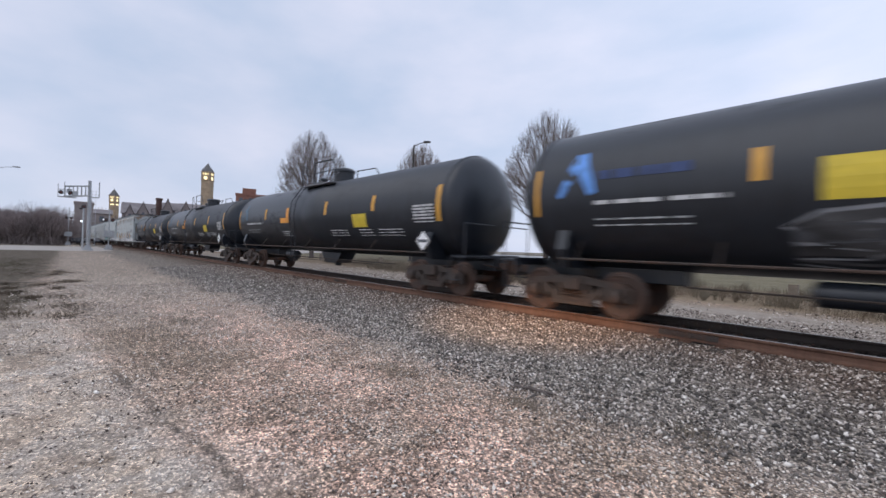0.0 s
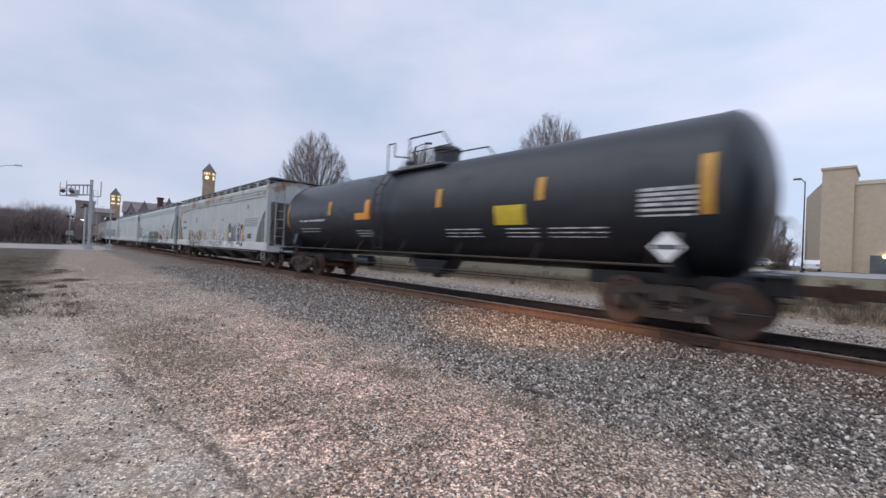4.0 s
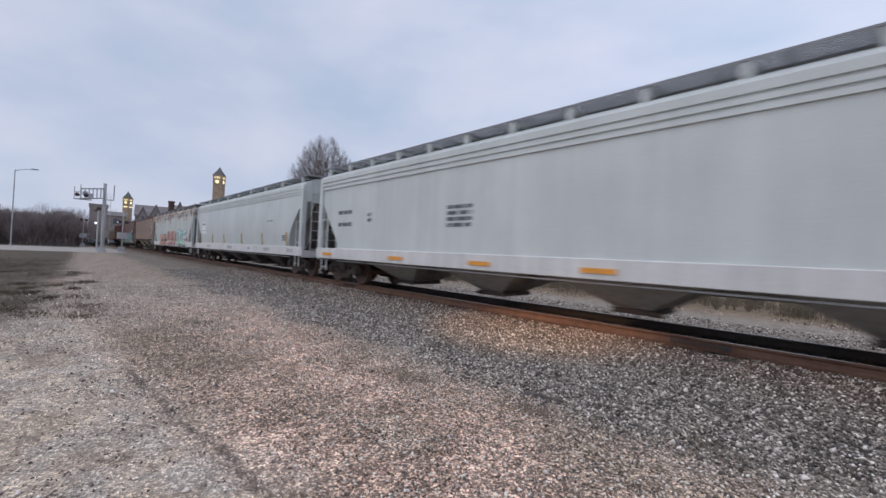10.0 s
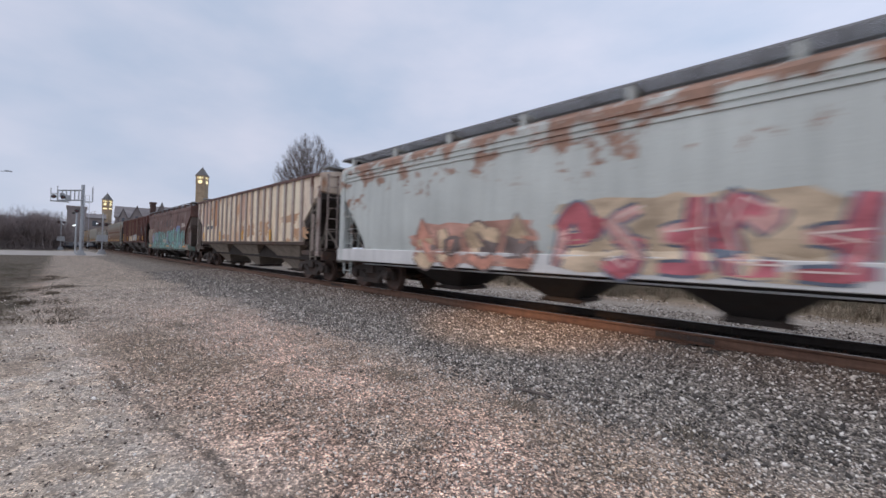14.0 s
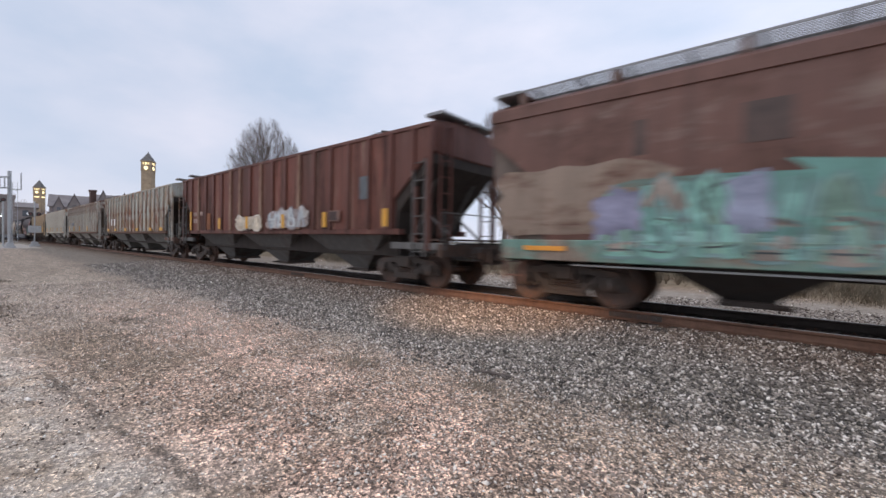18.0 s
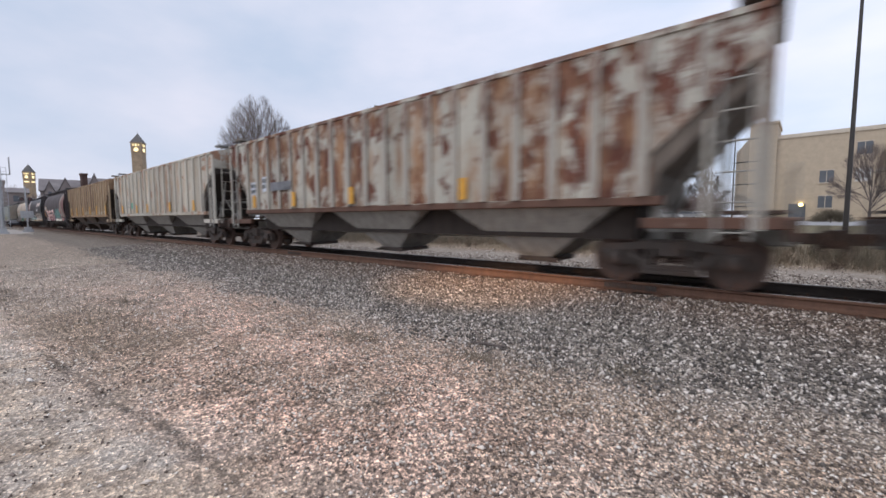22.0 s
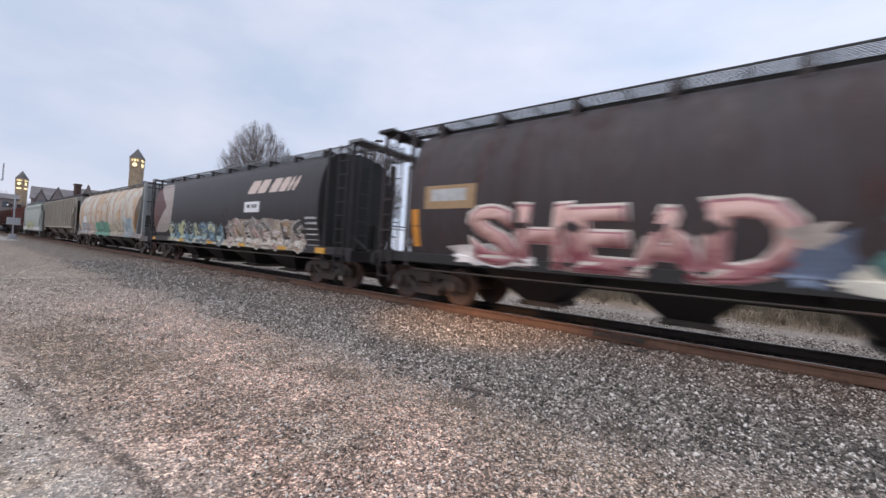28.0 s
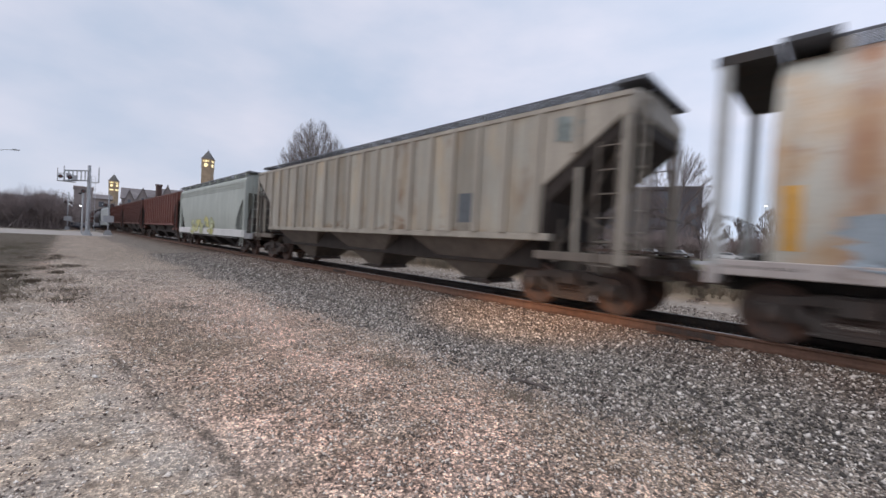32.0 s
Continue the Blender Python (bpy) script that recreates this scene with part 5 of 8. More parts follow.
        # slope sheets default to dark materials that hold the slope's shade
        if inset > 0.1 and (s > 0 or not end_frame):
            xo = xe if s > 0 else xb
            if profile == "plain":
                part("slope_sheet", Geo().prism_y([(s * (xo - inset - 0.06), z0 - 0.1), (s * (xo - inset - 0.06), zlow - 0.02), *[(s * (xo - inset + inset * a), zlow + (zcut - zlow) * b - 0.02) for a, b in curve], (s * (xo - 0.05), zcut - 0.02), (s * (xo - 0.05), zcut - 0.62), (s * (xo - inset + 0.58), z0 - 0.1)], -1.44, 1.44), grim, car, "tan-brown sloping end sheet")
            elif kind in ("ribbed", "round"):
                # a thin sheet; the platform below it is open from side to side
                part("slope_sheet", Geo().prism_y([(s * (xo - inset - 0.06), z0 - 0.1), (s * (xo - inset - 0.06), zlow - 0.02), *[(s * (xo - inset + inset * a), zlow + (zcut - zlow) * b - 0.02) for a, b in curve], (s * (xo - 0.05), zcut - 0.02), (s * (xo - 0.05), zcut - 0.3), (s * (xo - inset + 0.12), zlow - 0.32), (s * (xo - inset + 0.02), z0 - 0.1)], -1.40, 1.40), grim or M_BAYWEB, car, "grimy sloping end sheet toned for shade")
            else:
                part("slope_sheet", Geo().prism_y([(s * (xi - 0.06), z0 - 0.1), (s * (xi - 0.06), zlow - 0.02), *[(s * (xi + inset * a), zlow + (zcut - zlow) * b - 0.03) for a, b in curve], (s * (xe - 0.05), zcut - 0.02), (s * (xe - 0.05), zcut - 0.9), (s * (xi + 0.7), z0 - 0.1)], -0.95, 0.95), grim or M_SHADEGRIME, car, "grimy sloping end sheet toned for shade")
        brace = Geo()
        for k in (-1, 1):
            brace.rod((s * (xi + 0.1), k * 0.7, z0 - 0.15), (s * (xe - 0.05), k * 0.9, zcut), 0.04)
            brace.rod((s * (end - 0.2), k * 0.6, 1.15), (s * (xi + 0.4), k * 0.6, z0 + 0.5), 0.035)
            brace.box(*sorted((s * (xi - 0.1), s * (xi + 0.08))), k * 0.75 - 0.05, k * 0.75 + 0.05, 0.95, z0 + 0.9)
        brace.rod((s * (end - 0.1), -1.35, 1.95), (s * (end - 0.1), 1.35, 1.95), 0.016)
        for k in (-1, 1):
            brace.rod((s * (end - 0.1), k * 1.35, 1.95), (s * (end - 0.1), k * 1.35, 1.15), 0.016)
        part("end_brace", brace, under, car)
    part("air_reservoir", Geo().lathe([(0.05, -0.45), (0.2, -0.4), (0.2, 0.4), (0.05, 0.45)], (-end + 1.15, 0.5, 1.45), "x", 14), under, car, smooth=True)
    part("brake_wheel", Geo().lathe([(0.26, -0.015), (0.28, 0), (0.26, 0.015), (0.23, 0)], (-end + 0.12, 0.7, 2.1), "x", 18).rod((-end + 0.12, 0.44, 2.1), (-end + 0.12, 0.96, 2.1), 0.015).box(-end + 0.14, -end + 0.3, 0.55, 0.85, 1.7, 2.2), post, car)
    # roof: running boards on brackets, hatch covers
    by0, by1, bz = {"flat": (0.86, 1.43, 4.42), "smooth": (0.90, 1.43, 4.41), "ribbed": (0.12, 0.58, 4.45), "round": (0.62, 1.16, 4.46)}[kind]
    if wide_board:
        by0, by1 = 0.62, 1.2
    bz += lift
    far = L / 2 - 0.35 if over else xe + 0.15
    strips = 13 if by1 - by0 > 0.6 else 10
    pitch = (by1 - by0) / strips
    wide = 1.2 if kind == "ribbed" else 1.42
    for k in (-1, 1):
        g = Geo()
        for j in range(strips):
            y = by0 + (j + 0.2) * pitch
            g.box(-far, far, *sorted((k * y, k * (y + pitch * (0.34 if kind == "round" or profile == "plain" else 0.55)))), bz + 0.012, bz + 0.02)
        for j in range(int(far * 2 / 0.9)):
            g.box(-far + 0.9 * j, -far + 0.9 * j + 0.05, *sorted((k * by0, k * by1)), bz - 0.02, bz)
        part("running_board", g, board, car, "open steel grating running board")
        part("board_edge", Geo().box(-far, far, *sorted((k * by1, k * (by1 + 0.02))), bz - 0.005, bz + 0.035), board, car)
        part("board_edge", Geo().box(-far, far, *sorted((k * by0, k * (by0 - 0.03))), bz - 0.07, bz + 0.03), board, car)
    for s in (-1, 1):
        g = Geo()
        g.prism_x([(-wide, bz - 0.01), (wide, bz - 0.01), (wide, bz + 0.07), (wide - 0.03, bz + 0.07), (wide - 0.03, bz + 0.05), (-wide + 0.03, bz + 0.05), (-wide + 0.03, bz + 0.07), (-wide, bz + 0.07)], *sorted((s * (far - 0.6), s * far)))
        part("cross_walk", g, board, car, "open steel grating step")
    nb = 14 if kind == "flat" else 9
    bracket = Geo().prism_x([(-by0, 0.0), (-by1, 0.0), (-by1 + 0.02, -0.36), (-by1 + 0.08, -0.36), (-by1 + 0.12, -0.05), (-by0, -0.08)], -0.06, 0.06).mesh("board_bracket", roof)
    for j in range(nb if kind != "ribbed" else 0):
        x = -xe + 0.5 + j * (2 * xe - 1.0) / (nb - 1)
        for k in (0, 180):
            part("board_bracket", bracket, roof, car, "", pose(x, 0, bz, 0, 0, k))
    nh = 4 if kind == "flat" else 3
    hatch = Geo().prism_x([(-0.38, 0), (0.38, 0), (0.36, 0.1), (0.2, 0.15), (-0.2, 0.15), (-0.36, 0.1)], -(xe - 0.8) / nh + 0.1, (xe - 0.8) / nh - 0.1).mesh("hatch_cover", roof)
    for j in range(nh):
        part("hatch_cover", hatch, roof, car, "", pose(-xe + 0.8 + (2 * j + 1) * (xe - 0.8) / nh, 0, prof[-1][1] - 0.02))
    # exterior posts
    if rail:
        for k in (-1, 1):
            part("roof_rail", Geo().box(-xe, xe, *sorted((k * 1.51, k * 1.56)), 4.086, 4.19), rail, car, "rusty rail along the roof's edge")
    if ribs:
        rib = Geo().prism_y([(-0.075, 1.56), (0.075, 1.56), (0.075, 4.10), (-0.075, 4.10)], -1.555, -1.478).mesh("side_post", post)
        rib_bare = Geo().prism_y([(-0.085, 1.56), (0.085, 1.56), (0.085, 4.10), (-0.085, 4.10)], -1.555, -1.478).mesh("side_post", M_BAREPOST) if bare else None
        if panel:
            gap = (2 * xi - 0.24) / (ribs - 1)
            plate = Geo().box(-gap / 2 + 0.077, gap / 2 - 0.077, -1.486, -1.476, 1.565, 4.085).mesh("side_panel", panel)
            for j in range(ribs - 1):
                for k in (0, 180):
                    part("side_panel", plate, panel, car, "", pose(-xi + 0.12 + (j + 0.5) * gap, 0, 0, 0, 0, k))
        for j in range(ribs):
            x = -xi + 0.12 + j * (2 * xi - 0.24) / (ribs - 1)
            for k in (0, 180):
                if j in bare and not k:
                    part("side_post", rib_bare, M_BAREPOST, car, "side post worn down to pale primer", pose(x, 0, 0, 0, 0, k))
                else:
                    part("side_post", rib, post, car, "", pose(x, 0, 0, 0, 0, k))
        for s in (-1, 1):
            for k in (-1, 1):
                x = xi + 0.72
                zb = zlow + (zcut - zlow) * (0.72 / inset)
                part("side_post", Geo().box(s * x - 0.06, s * x + 0.06, *sorted((k * 1.478, k * 1.555)), zb + 0.05, 4.10), post, car)
    for x, w, za, zb, m in reflect:
        part("reflector", patch(x, x + w, za, zb, over_sill(side) if kind in ("flat", "smooth") else side if kind != "ribbed" else (lambda z: -1.556), 0.026, 3), m, car, "reflective strip")
    trucks_and_couplers(car, L, L / 2 - (2.45 if profile == "plain" else 2.1))
    return car, L, side, xe, xi


# ---- the train, from the front ----
M_RUSTSILL = painted("rusted_sill", (0.15, 0.075, 0.05), (0.36, 0.31, 0.25), 0.56, 0.14, (0.7, 1, 1), 0.7, 0.3)
M_OCHREPOST = painted("ochre_posts", (0.58, 0.435, 0.285), (0.24, 0.12, 0.07), 0.58, 0.14, (1.1, 1, 0.3), 0.6, 0.25)
M_CREAMPOST = painted("cream_posts", (0.64, 0.60, 0.52), (0.36, 0.18, 0.10), 0.60, 0.14, (1.1, 1, 0.3), 0.6, 0.2)
M_HGREY = painted("pale_grey_hopper_paint", (0.565, 0.60, 0.592), (0.36, 0.19, 0.10), 0.66, 0.12, (0.35, 0.3, 0.5), 0.5, 0.14)
M_HRUST = painted("grey_paint_with_rust", (0.55, 0.58, 0.57), (0.40, 0.27, 0.18), 0.68, 0.14, (0.35, 0.3, 0.7), 0.5, 0.16, top=(2.85, 4.05, 3.3))
M_HWHITE = painted("clean_light_grey_paint", (0.635, 0.665, 0.65), (0.42, 0.40, 0.38), 0.7, 0.2, (0.3, 0.3, 0.3), 0.42, 0.10)
M_SILL = painted("white_sill_paint", (0.76, 0.745, 0.73), (0.35, 0.30, 0.27), 0.68, 0.15, (0.3, 1, 1), 0.5, 0.2)
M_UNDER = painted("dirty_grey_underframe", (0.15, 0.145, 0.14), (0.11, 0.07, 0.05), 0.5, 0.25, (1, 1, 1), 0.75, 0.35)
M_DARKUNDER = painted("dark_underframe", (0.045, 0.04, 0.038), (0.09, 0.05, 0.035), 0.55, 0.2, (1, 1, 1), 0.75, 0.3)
M_FADED = painted("chalky_grey_paint_rusting", (0.60, 0.63, 0.60), (0.33, 0.155, 0.09), 0.62, 0.10, (0.5, 0.5, 0.8), 0.55, 0.18, top=(2.3, 3.75, 3.4))
M_TAN = painted("tan_paint_rusting", (0.88, 0.73, 0.58), (0.46, 0.25, 0.15), 0.54, 0.14, (1.1, 1, 0.35), 0.6, 0.22, top=(2.5, 1.6, 3.0))
M_TAN_PANEL = painted("tan_paint_rusting_on_panels", (0.97, 0.85, 0.65), (0.54, 0.25, 0.125), 0.515, 0.16, (1.5, 1, 0.25), 0.6, 0.16, bands=((0.86, 0.62, 0.41), (1.4, 1, 0.25), 0.48), top=(2.6, 1.5, 3.0), panel=0.18, spread=0.6)
M_TANPOST = painted("tan_posts_rusting", (0.50, 0.405, 0.36), (0.17, 0.075, 0.058), 0.56, 0.14, (1.1, 1, 0.35), 0.6, 0.28, top=(2.3, 3.7, 2.6))
M_BROWN = painted("oxide_brown_paint", (0.165, 0.075, 0.056), (0.095, 0.05, 0.038), 0.50, 0.2, (0.5, 0.5, 0.7), 0.6, 0.34, bands=((0.27, 0.19, 0.155), (0.45, 0.5, 1.1), 0.55))
M_MAROON = painted("dark_maroon_paint", (0.158, 0.054, 0.038), (0.085, 0.038, 0.03), 0.5, 0.2, (1.2, 1, 0.25), 0.6, 0.4, bands=((0.32, 0.20, 0.15), (1.6, 1.6, 0.12), 0.58))
M_MAROON_PANEL = painted("dark_maroon_paint_on_panels", (0.20, 0.062, 0.040), (0.062, 0.025, 0.020), 0.5, 0.2, (1.2, 1, 0.25), 0.6, 0.4, bands=((0.32, 0.20, 0.15), (1.6, 1.6, 0.12), 0.54), panel=0.30, spread=2.0)
M_BLUEGREY = painted("blue_grey_paint_rusting", (0.50, 0.50, 0.445), (0.225, 0.085, 0.048), 0.475, 0.16, (1.0, 1, 0.5), 0.6, 0.25, bands=((0.43, 0.30, 0.19), (0.8, 0.9, 0.35), 0.44))
M_BLUEGREY_PANEL = painted("blue_grey_paint_rusting_on_panels", (0.50, 0.51, 0.455), (0.25, 0.088, 0.046), 0.455, 0.13, (0.9, 1, 0.5), 0.6, 0.25, bands=((0.43, 0.28, 0.165), (0.8, 0.9, 0.35), 0.47), top=(1.9, 4.1, 2.4), panel=0.10, spread=0.7)
M_PATCHY = painted("grey_paint_heavily_rusted", (0.56, 0.545, 0.475), (0.150, 0.055, 0.036), 0.468, 0.08, (1.3, 1, 0.8), 0.6, 0.2, bands=((0.36, 0.21, 0.13), (0.9, 0.9, 0.5), 0.49), top=(1.9, 4.1, 2.6))
M_PATCHY_PANEL = painted("grey_paint_heavily_rusted_on_panels", (0.56, 0.545, 0.475), (0.150, 0.055, 0.036), 0.468, 0.08, (1.3, 1, 0.8), 0.6, 0.2, bands=((0.40, 0.235, 0.135), (1.1, 0.9, 0.4), 0.44), top=(1.9, 4.1, 2.6), panel=0.10)
M_CREAM = painted("cream_paint_rusting", (0.62, 0.585, 0.50), (0.38, 0.18, 0.095), 0.52, 0.14, (1.0, 1, 0.4), 0.6, 0.22, top=(2.6, 4.3, 3.0))
M_CREAM_PANEL = painted("cream_paint_rusting_on_panels", (0.65, 0.60, 0.495), (0.38, 0.165, 0.08), 0.515, 0.14, (1.0, 1, 0.4), 0.6, 0.22, bands=((0.58, 0.41, 0.26), (1.1, 1, 0.35), 0.52), top=(2.6, 4.3, 3.0), panel=0.16)
M_OCHRE = painted("ochre_paint_rusting", (0.47, 0.315, 0.18), (0.15, 0.060, 0.034), 0.475, 0.18, (1.1, 1, 0.2), 0.6, 0.35)
M_OCHRE_PANEL = painted("ochre_paint_rusting_on_panels", (0.47, 0.315, 0.18), (0.15, 0.060, 0.034), 0.475, 0.18, (1.1, 1, 0.2), 0.6, 0.4, top=(2.4, 4.4, 2.2), panel=0.40, spread=1.4)
M_BLACKHOP = painted("faded_black_hopper_paint", (0.036, 0.030, 0.032), (0.11, 0.055, 0.045), 0.60, 0.2, (0.3, 0.5, 0.6), 0.5, 0.3)
M_BLACKFRAME = painted("black_frame_paint", (0.022, 0.02, 0.02), (0.06, 0.04, 0.03), 0.6, 0.2, (1, 1, 1), 0.6, 0.2)
M_WHITERUST = painted("white_paint_with_rust_runs", (0.66, 0.635, 0.555), (0.42, 0.17, 0.065), 0.555, 0.16, (0.4, 0.4, 0.8), 0.5, 0.2, seams=(1.62, 0.22), bands=((0.62, 0.41, 0.235), (0.6, 0.6, 0.45), 0.44))
M_GREYRIB = painted("grey_beige_paint", (0.46, 0.41, 0.34), (0.24, 0.145, 0.095), 0.63, 0.14, (1.0, 1, 0.4), 0.6, 0.28)
M_GREYRIB_PANEL = painted("grey_beige_paint_on_panels", (0.47, 0.44, 0.375), (0.26, 0.15, 0.09), 0.58, 0.16, (1.2, 1, 0.35), 0.6, 0.36, bands=((0.52, 0.42, 0.30), (1.1, 1, 0.3), 0.46), top=(2.2, 1.5, 2.6), panel=0.20, spread=1.5)
M_REDDISH = painted("faded_red_paint", (0.20, 0.065, 0.045), (0.11, 0.045, 0.032), 0.55, 0.2, (0.8, 1, 0.4), 0.6, 0.3)
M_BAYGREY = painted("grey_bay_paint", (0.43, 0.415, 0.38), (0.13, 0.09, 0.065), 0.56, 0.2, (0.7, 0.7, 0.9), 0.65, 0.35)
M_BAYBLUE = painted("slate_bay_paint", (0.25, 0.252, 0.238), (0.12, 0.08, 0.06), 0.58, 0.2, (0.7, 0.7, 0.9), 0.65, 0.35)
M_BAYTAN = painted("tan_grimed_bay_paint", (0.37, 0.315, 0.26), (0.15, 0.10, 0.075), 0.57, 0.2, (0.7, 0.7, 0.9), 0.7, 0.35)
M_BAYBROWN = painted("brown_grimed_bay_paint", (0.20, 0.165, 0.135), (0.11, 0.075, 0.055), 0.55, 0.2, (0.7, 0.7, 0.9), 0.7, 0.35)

M_FADEDMARK = plain("worn_off_mark_paint", (0.10, 0.155, 0.205), 0.6, 0, 0.3, 6, 0)
GAPS = [12.6, -6.3, -25.15, -44.5, -63.3]
for n, (a, c) in enumerate(zip(GAPS, GAPS[1:])):
    t_car = tank_car(a, c, "black tank car with yellow reflective stripes" if n else "black tank car with large faded graffiti", (M_BLUE, M_FADEDMARK, M_FADEDMARK, None)[n], True, 10 + n, -0.3 if n == 2 else 0.0)
    if n == 0:
        t_side = surface([(math.sqrt(max(0.0, 2.25 - (z - 2.48) ** 2)), z) for z in np.linspace(0.99, 3.97, 40)])
        wild(t_car, -4.25, 2.6, 1.28, 2.12, t_side, [(0.05, 0.055, 0.065), (0.035, 0.036, 0.04)], (0.22, 0.23, 0.25), 4, 4)
        part("stencil_panel", patch(-3.55, -1.7, 2.1, 2.68, t_side, 0.005, 4), M_PLATE, t_car, "large yellow panel")

M_DARKGRATE = plain("dull_walkway_grating_steel", (0.095, 0.10, 0.115), 0.6, 0.2, 0.3, 12, 0.1)
WH = (-63.3, -84.0, -105.0, -126.8, -147.7, -168.7)
c, L, s, xe, xi = hopper_car(WH[0], WH[1], "grey covered hopper car with rust and dark graffiti", "flat", M_HRUST, M_UNDER, M_SILL, 4, board=M_DARKGRATE, curved=True, reflect=[(x, 0.19, 1.35, 2.05, M_YELLOW) for x in (-8.45, -5.4, -2.5, 0.47, 3.33, 5.95)])
wild(c, -6.2, -2.4, 0.98, 1.9, over_sill(s), [(0.05, 0.06, 0.075), (0.10, 0.105, 0.12), (0.40, 0.31, 0.19)], (0.10, 0.11, 0.13), 2, 5, (0.60, 0.60, 0.58))
wild(c, -2.2, 2.7, 0.98, 2.0, over_sill(s), [(0.56, 0.57, 0.57), (0.40, 0.41, 0.42), (0.27, 0.28, 0.30)], (0.28, 0.29, 0.31), 5, 7, (0.70, 0.70, 0.70), None, 0.9)
part("graffiti", blob(1.2, 7.4, 0.98, 1.3, over_sill(s), 0.004, 9, 60, 0.35), spray((0.66, 0.66, 0.68)), c, "white sprayed smears")
wild(c, 3.5, 6.25, 1.05, 2.25, over_sill(s), [(0.045, 0.065, 0.085), (0.07, 0.09, 0.11), (0.04, 0.055, 0.07), (0.60, 0.61, 0.62)], (0.085, 0.105, 0.125), 3, 4, (0.72, 0.72, 0.72), None, 1.6)
part("lettering", bars(-7.95, -6.9, 2.5, 2.8, 1, s, 5, 0.5), M_DMARK, c)
part("lettering", bars(-7.95, -6.9, 2.04, 2.34, 1, s, 6, 0.5), M_DMARK, c)
part("lettering", bars(6.3, 8.2, 2.1, 2.55, 5, s, 7, 0.05), M_FADEMARK, c)
M_SOFTRUST = painted("thin_orange_rust_stain", (0.43, 0.33, 0.245), (0.40, 0.21, 0.11), 0.47, 0.22, (1.2, 1, 1.2), 0.75, 0.15)
for q, (xa, xb, za, zb) in enumerate(((-8.9, -8.3, 3.2, 3.56), (-8.1, -7.2, 3.35, 3.57), (-9.0, -8.7, 2.6, 3.3), (-4.1, -3.7, 2.5, 2.95), (6.55, 6.9, 3.05, 3.3), (2.2, 2.5, 2.5, 2.68), (-7.0, -6.2, 3.42, 3.57), (0.3, 0.42, 2.6, 2.9))):
    part("rust_stain", blob(xa, xb, za, zb, s, 0.003, 460 + q, 24, 0.3), M_SOFTRUST, c, "soft orange rust stain")
part("decal", patch(6.75, 7.4, 1.45, 1.78, s, 0.004), M_MARK, c, "pale framed panel")
part("decal", patch(6.79, 7.36, 1.49, 1.74, lambda z: s(z) - 0.004, 0.004), M_DMARK, c, "dark stencil panel")
c, L, s, xe, xi = hopper_car(WH[1], WH[2], "pale grey covered hopper car with teal, green and white graffiti", "smooth", M_HGREY, M_UNDER, M_SILL, 4, board=M_GRATE, reflect=[(x, 0.19, 1.35, 1.95, M_YELLOW) for x in (-8.85, -5.8, -3.0, -0.4, 2.6, 5.4)])
wild(c, -7.6, -3.1, 0.95, 2.0, over_sill(s), [(0.36, 0.58, 0.60), (0.32, 0.53, 0.56)], (0.10, 0.13, 0.15), 11, 5, (0.62, 0.74, 0.74), None, 1.5, 0.3, 0.1)
wild(c, -2.9, 2.75, 0.93, 2.05, over_sill(s), [(0.05, 0.125, 0.095), (0.06, 0.19, 0.125), (0.13, 0.16, 0.09)], (0.045, 0.07, 0.06), 12, 6, (0.42, 0.58, 0.52), (0.08, 0.16, 0.125), 1.25)
wild(c, 2.95, 7.3, 0.93, 2.15, over_sill(s), [(0.72, 0.71, 0.73), (0.62, 0.60, 0.64)], (0.07, 0.06, 0.075), 13, 5, None, None, 0.8, 1.0, 0.2)
part("graffiti", blob(4.7, 5.7, 2.2, 2.62, s, 0.004, 8, 22, 0.5), spray((0.10, 0.12, 0.13)), c, "dark sprayed tag")
part("lettering", bars(6.7, 7.3, 2.35, 2.6, 2, s, 14), M_FADEMARK, c)
part("lettering", bars(-8.5, -7.5, 2.2, 2.45, 1, s, 15, 0.02), M_DMARK, c)
part("lettering", bars(-8.5, -7.7, 1.7, 2.1, 4, s, 16, 0.02), M_FADEMARK, c)
c, L, s, xe, xi = hopper_car(WH[2], WH[3], "clean light grey covered hopper car with white side sill", "flat", M_HWHITE, M_BAYGREY, M_SILL, 4, reflect=[(x, 0.7, 1.03, 1.13, M_ORANGE) for x in (-9.6, -5.2, -1.8, 1.2, 8.0)])
for x, w, z, r in ((-8.6, 0.95, 2.5, 1), (-8.6, 0.95, 2.06, 1), (-6.6, 0.22, 2.2, 2), (-2.7, 0.9, 1.95, 4)):
    part("lettering", bars(x, x + w, z, z + 0.14 * r + 0.08, r, s, int(90 + x)), M_DMARK, c)
c, L, s, xe, xi = hopper_car(WH[3], WH[4], "light grey covered hopper car with thin tan strips", "smooth", M_HWHITE, M_UNDER, M_SILL, 4, reflect=[(x, 0.16, 1.33, 1.95, plain("tan_reflective_strip", (0.42, 0.31, 0.16), 0.6)) for x in (-8.3, -5.0, -2.2, 1.4, 4.75, 7.95)])
part("decal", patch(-7.95, -6.85, 2.0, 2.85, s, 0.005, 3), M_WMARK, c, "white decal panel")
part("lettering", bars(-7.8, -7.0, 2.5, 2.78, 1, s, 31, 0.4), M_DMARK, c)
part("lettering", bars(-7.8, -7.0, 2.12, 2.38, 1, s, 32, 0.4), M_DMARK, c)
part("lettering", bars(5.5, 6.3, 2.45, 2.6, 1, s, 33), M_FADEMARK, c)
part("lettering", bars(7.5, 7.9, 1.55, 1.82, 3, s, 34, 0.02), M_DMARK, c)
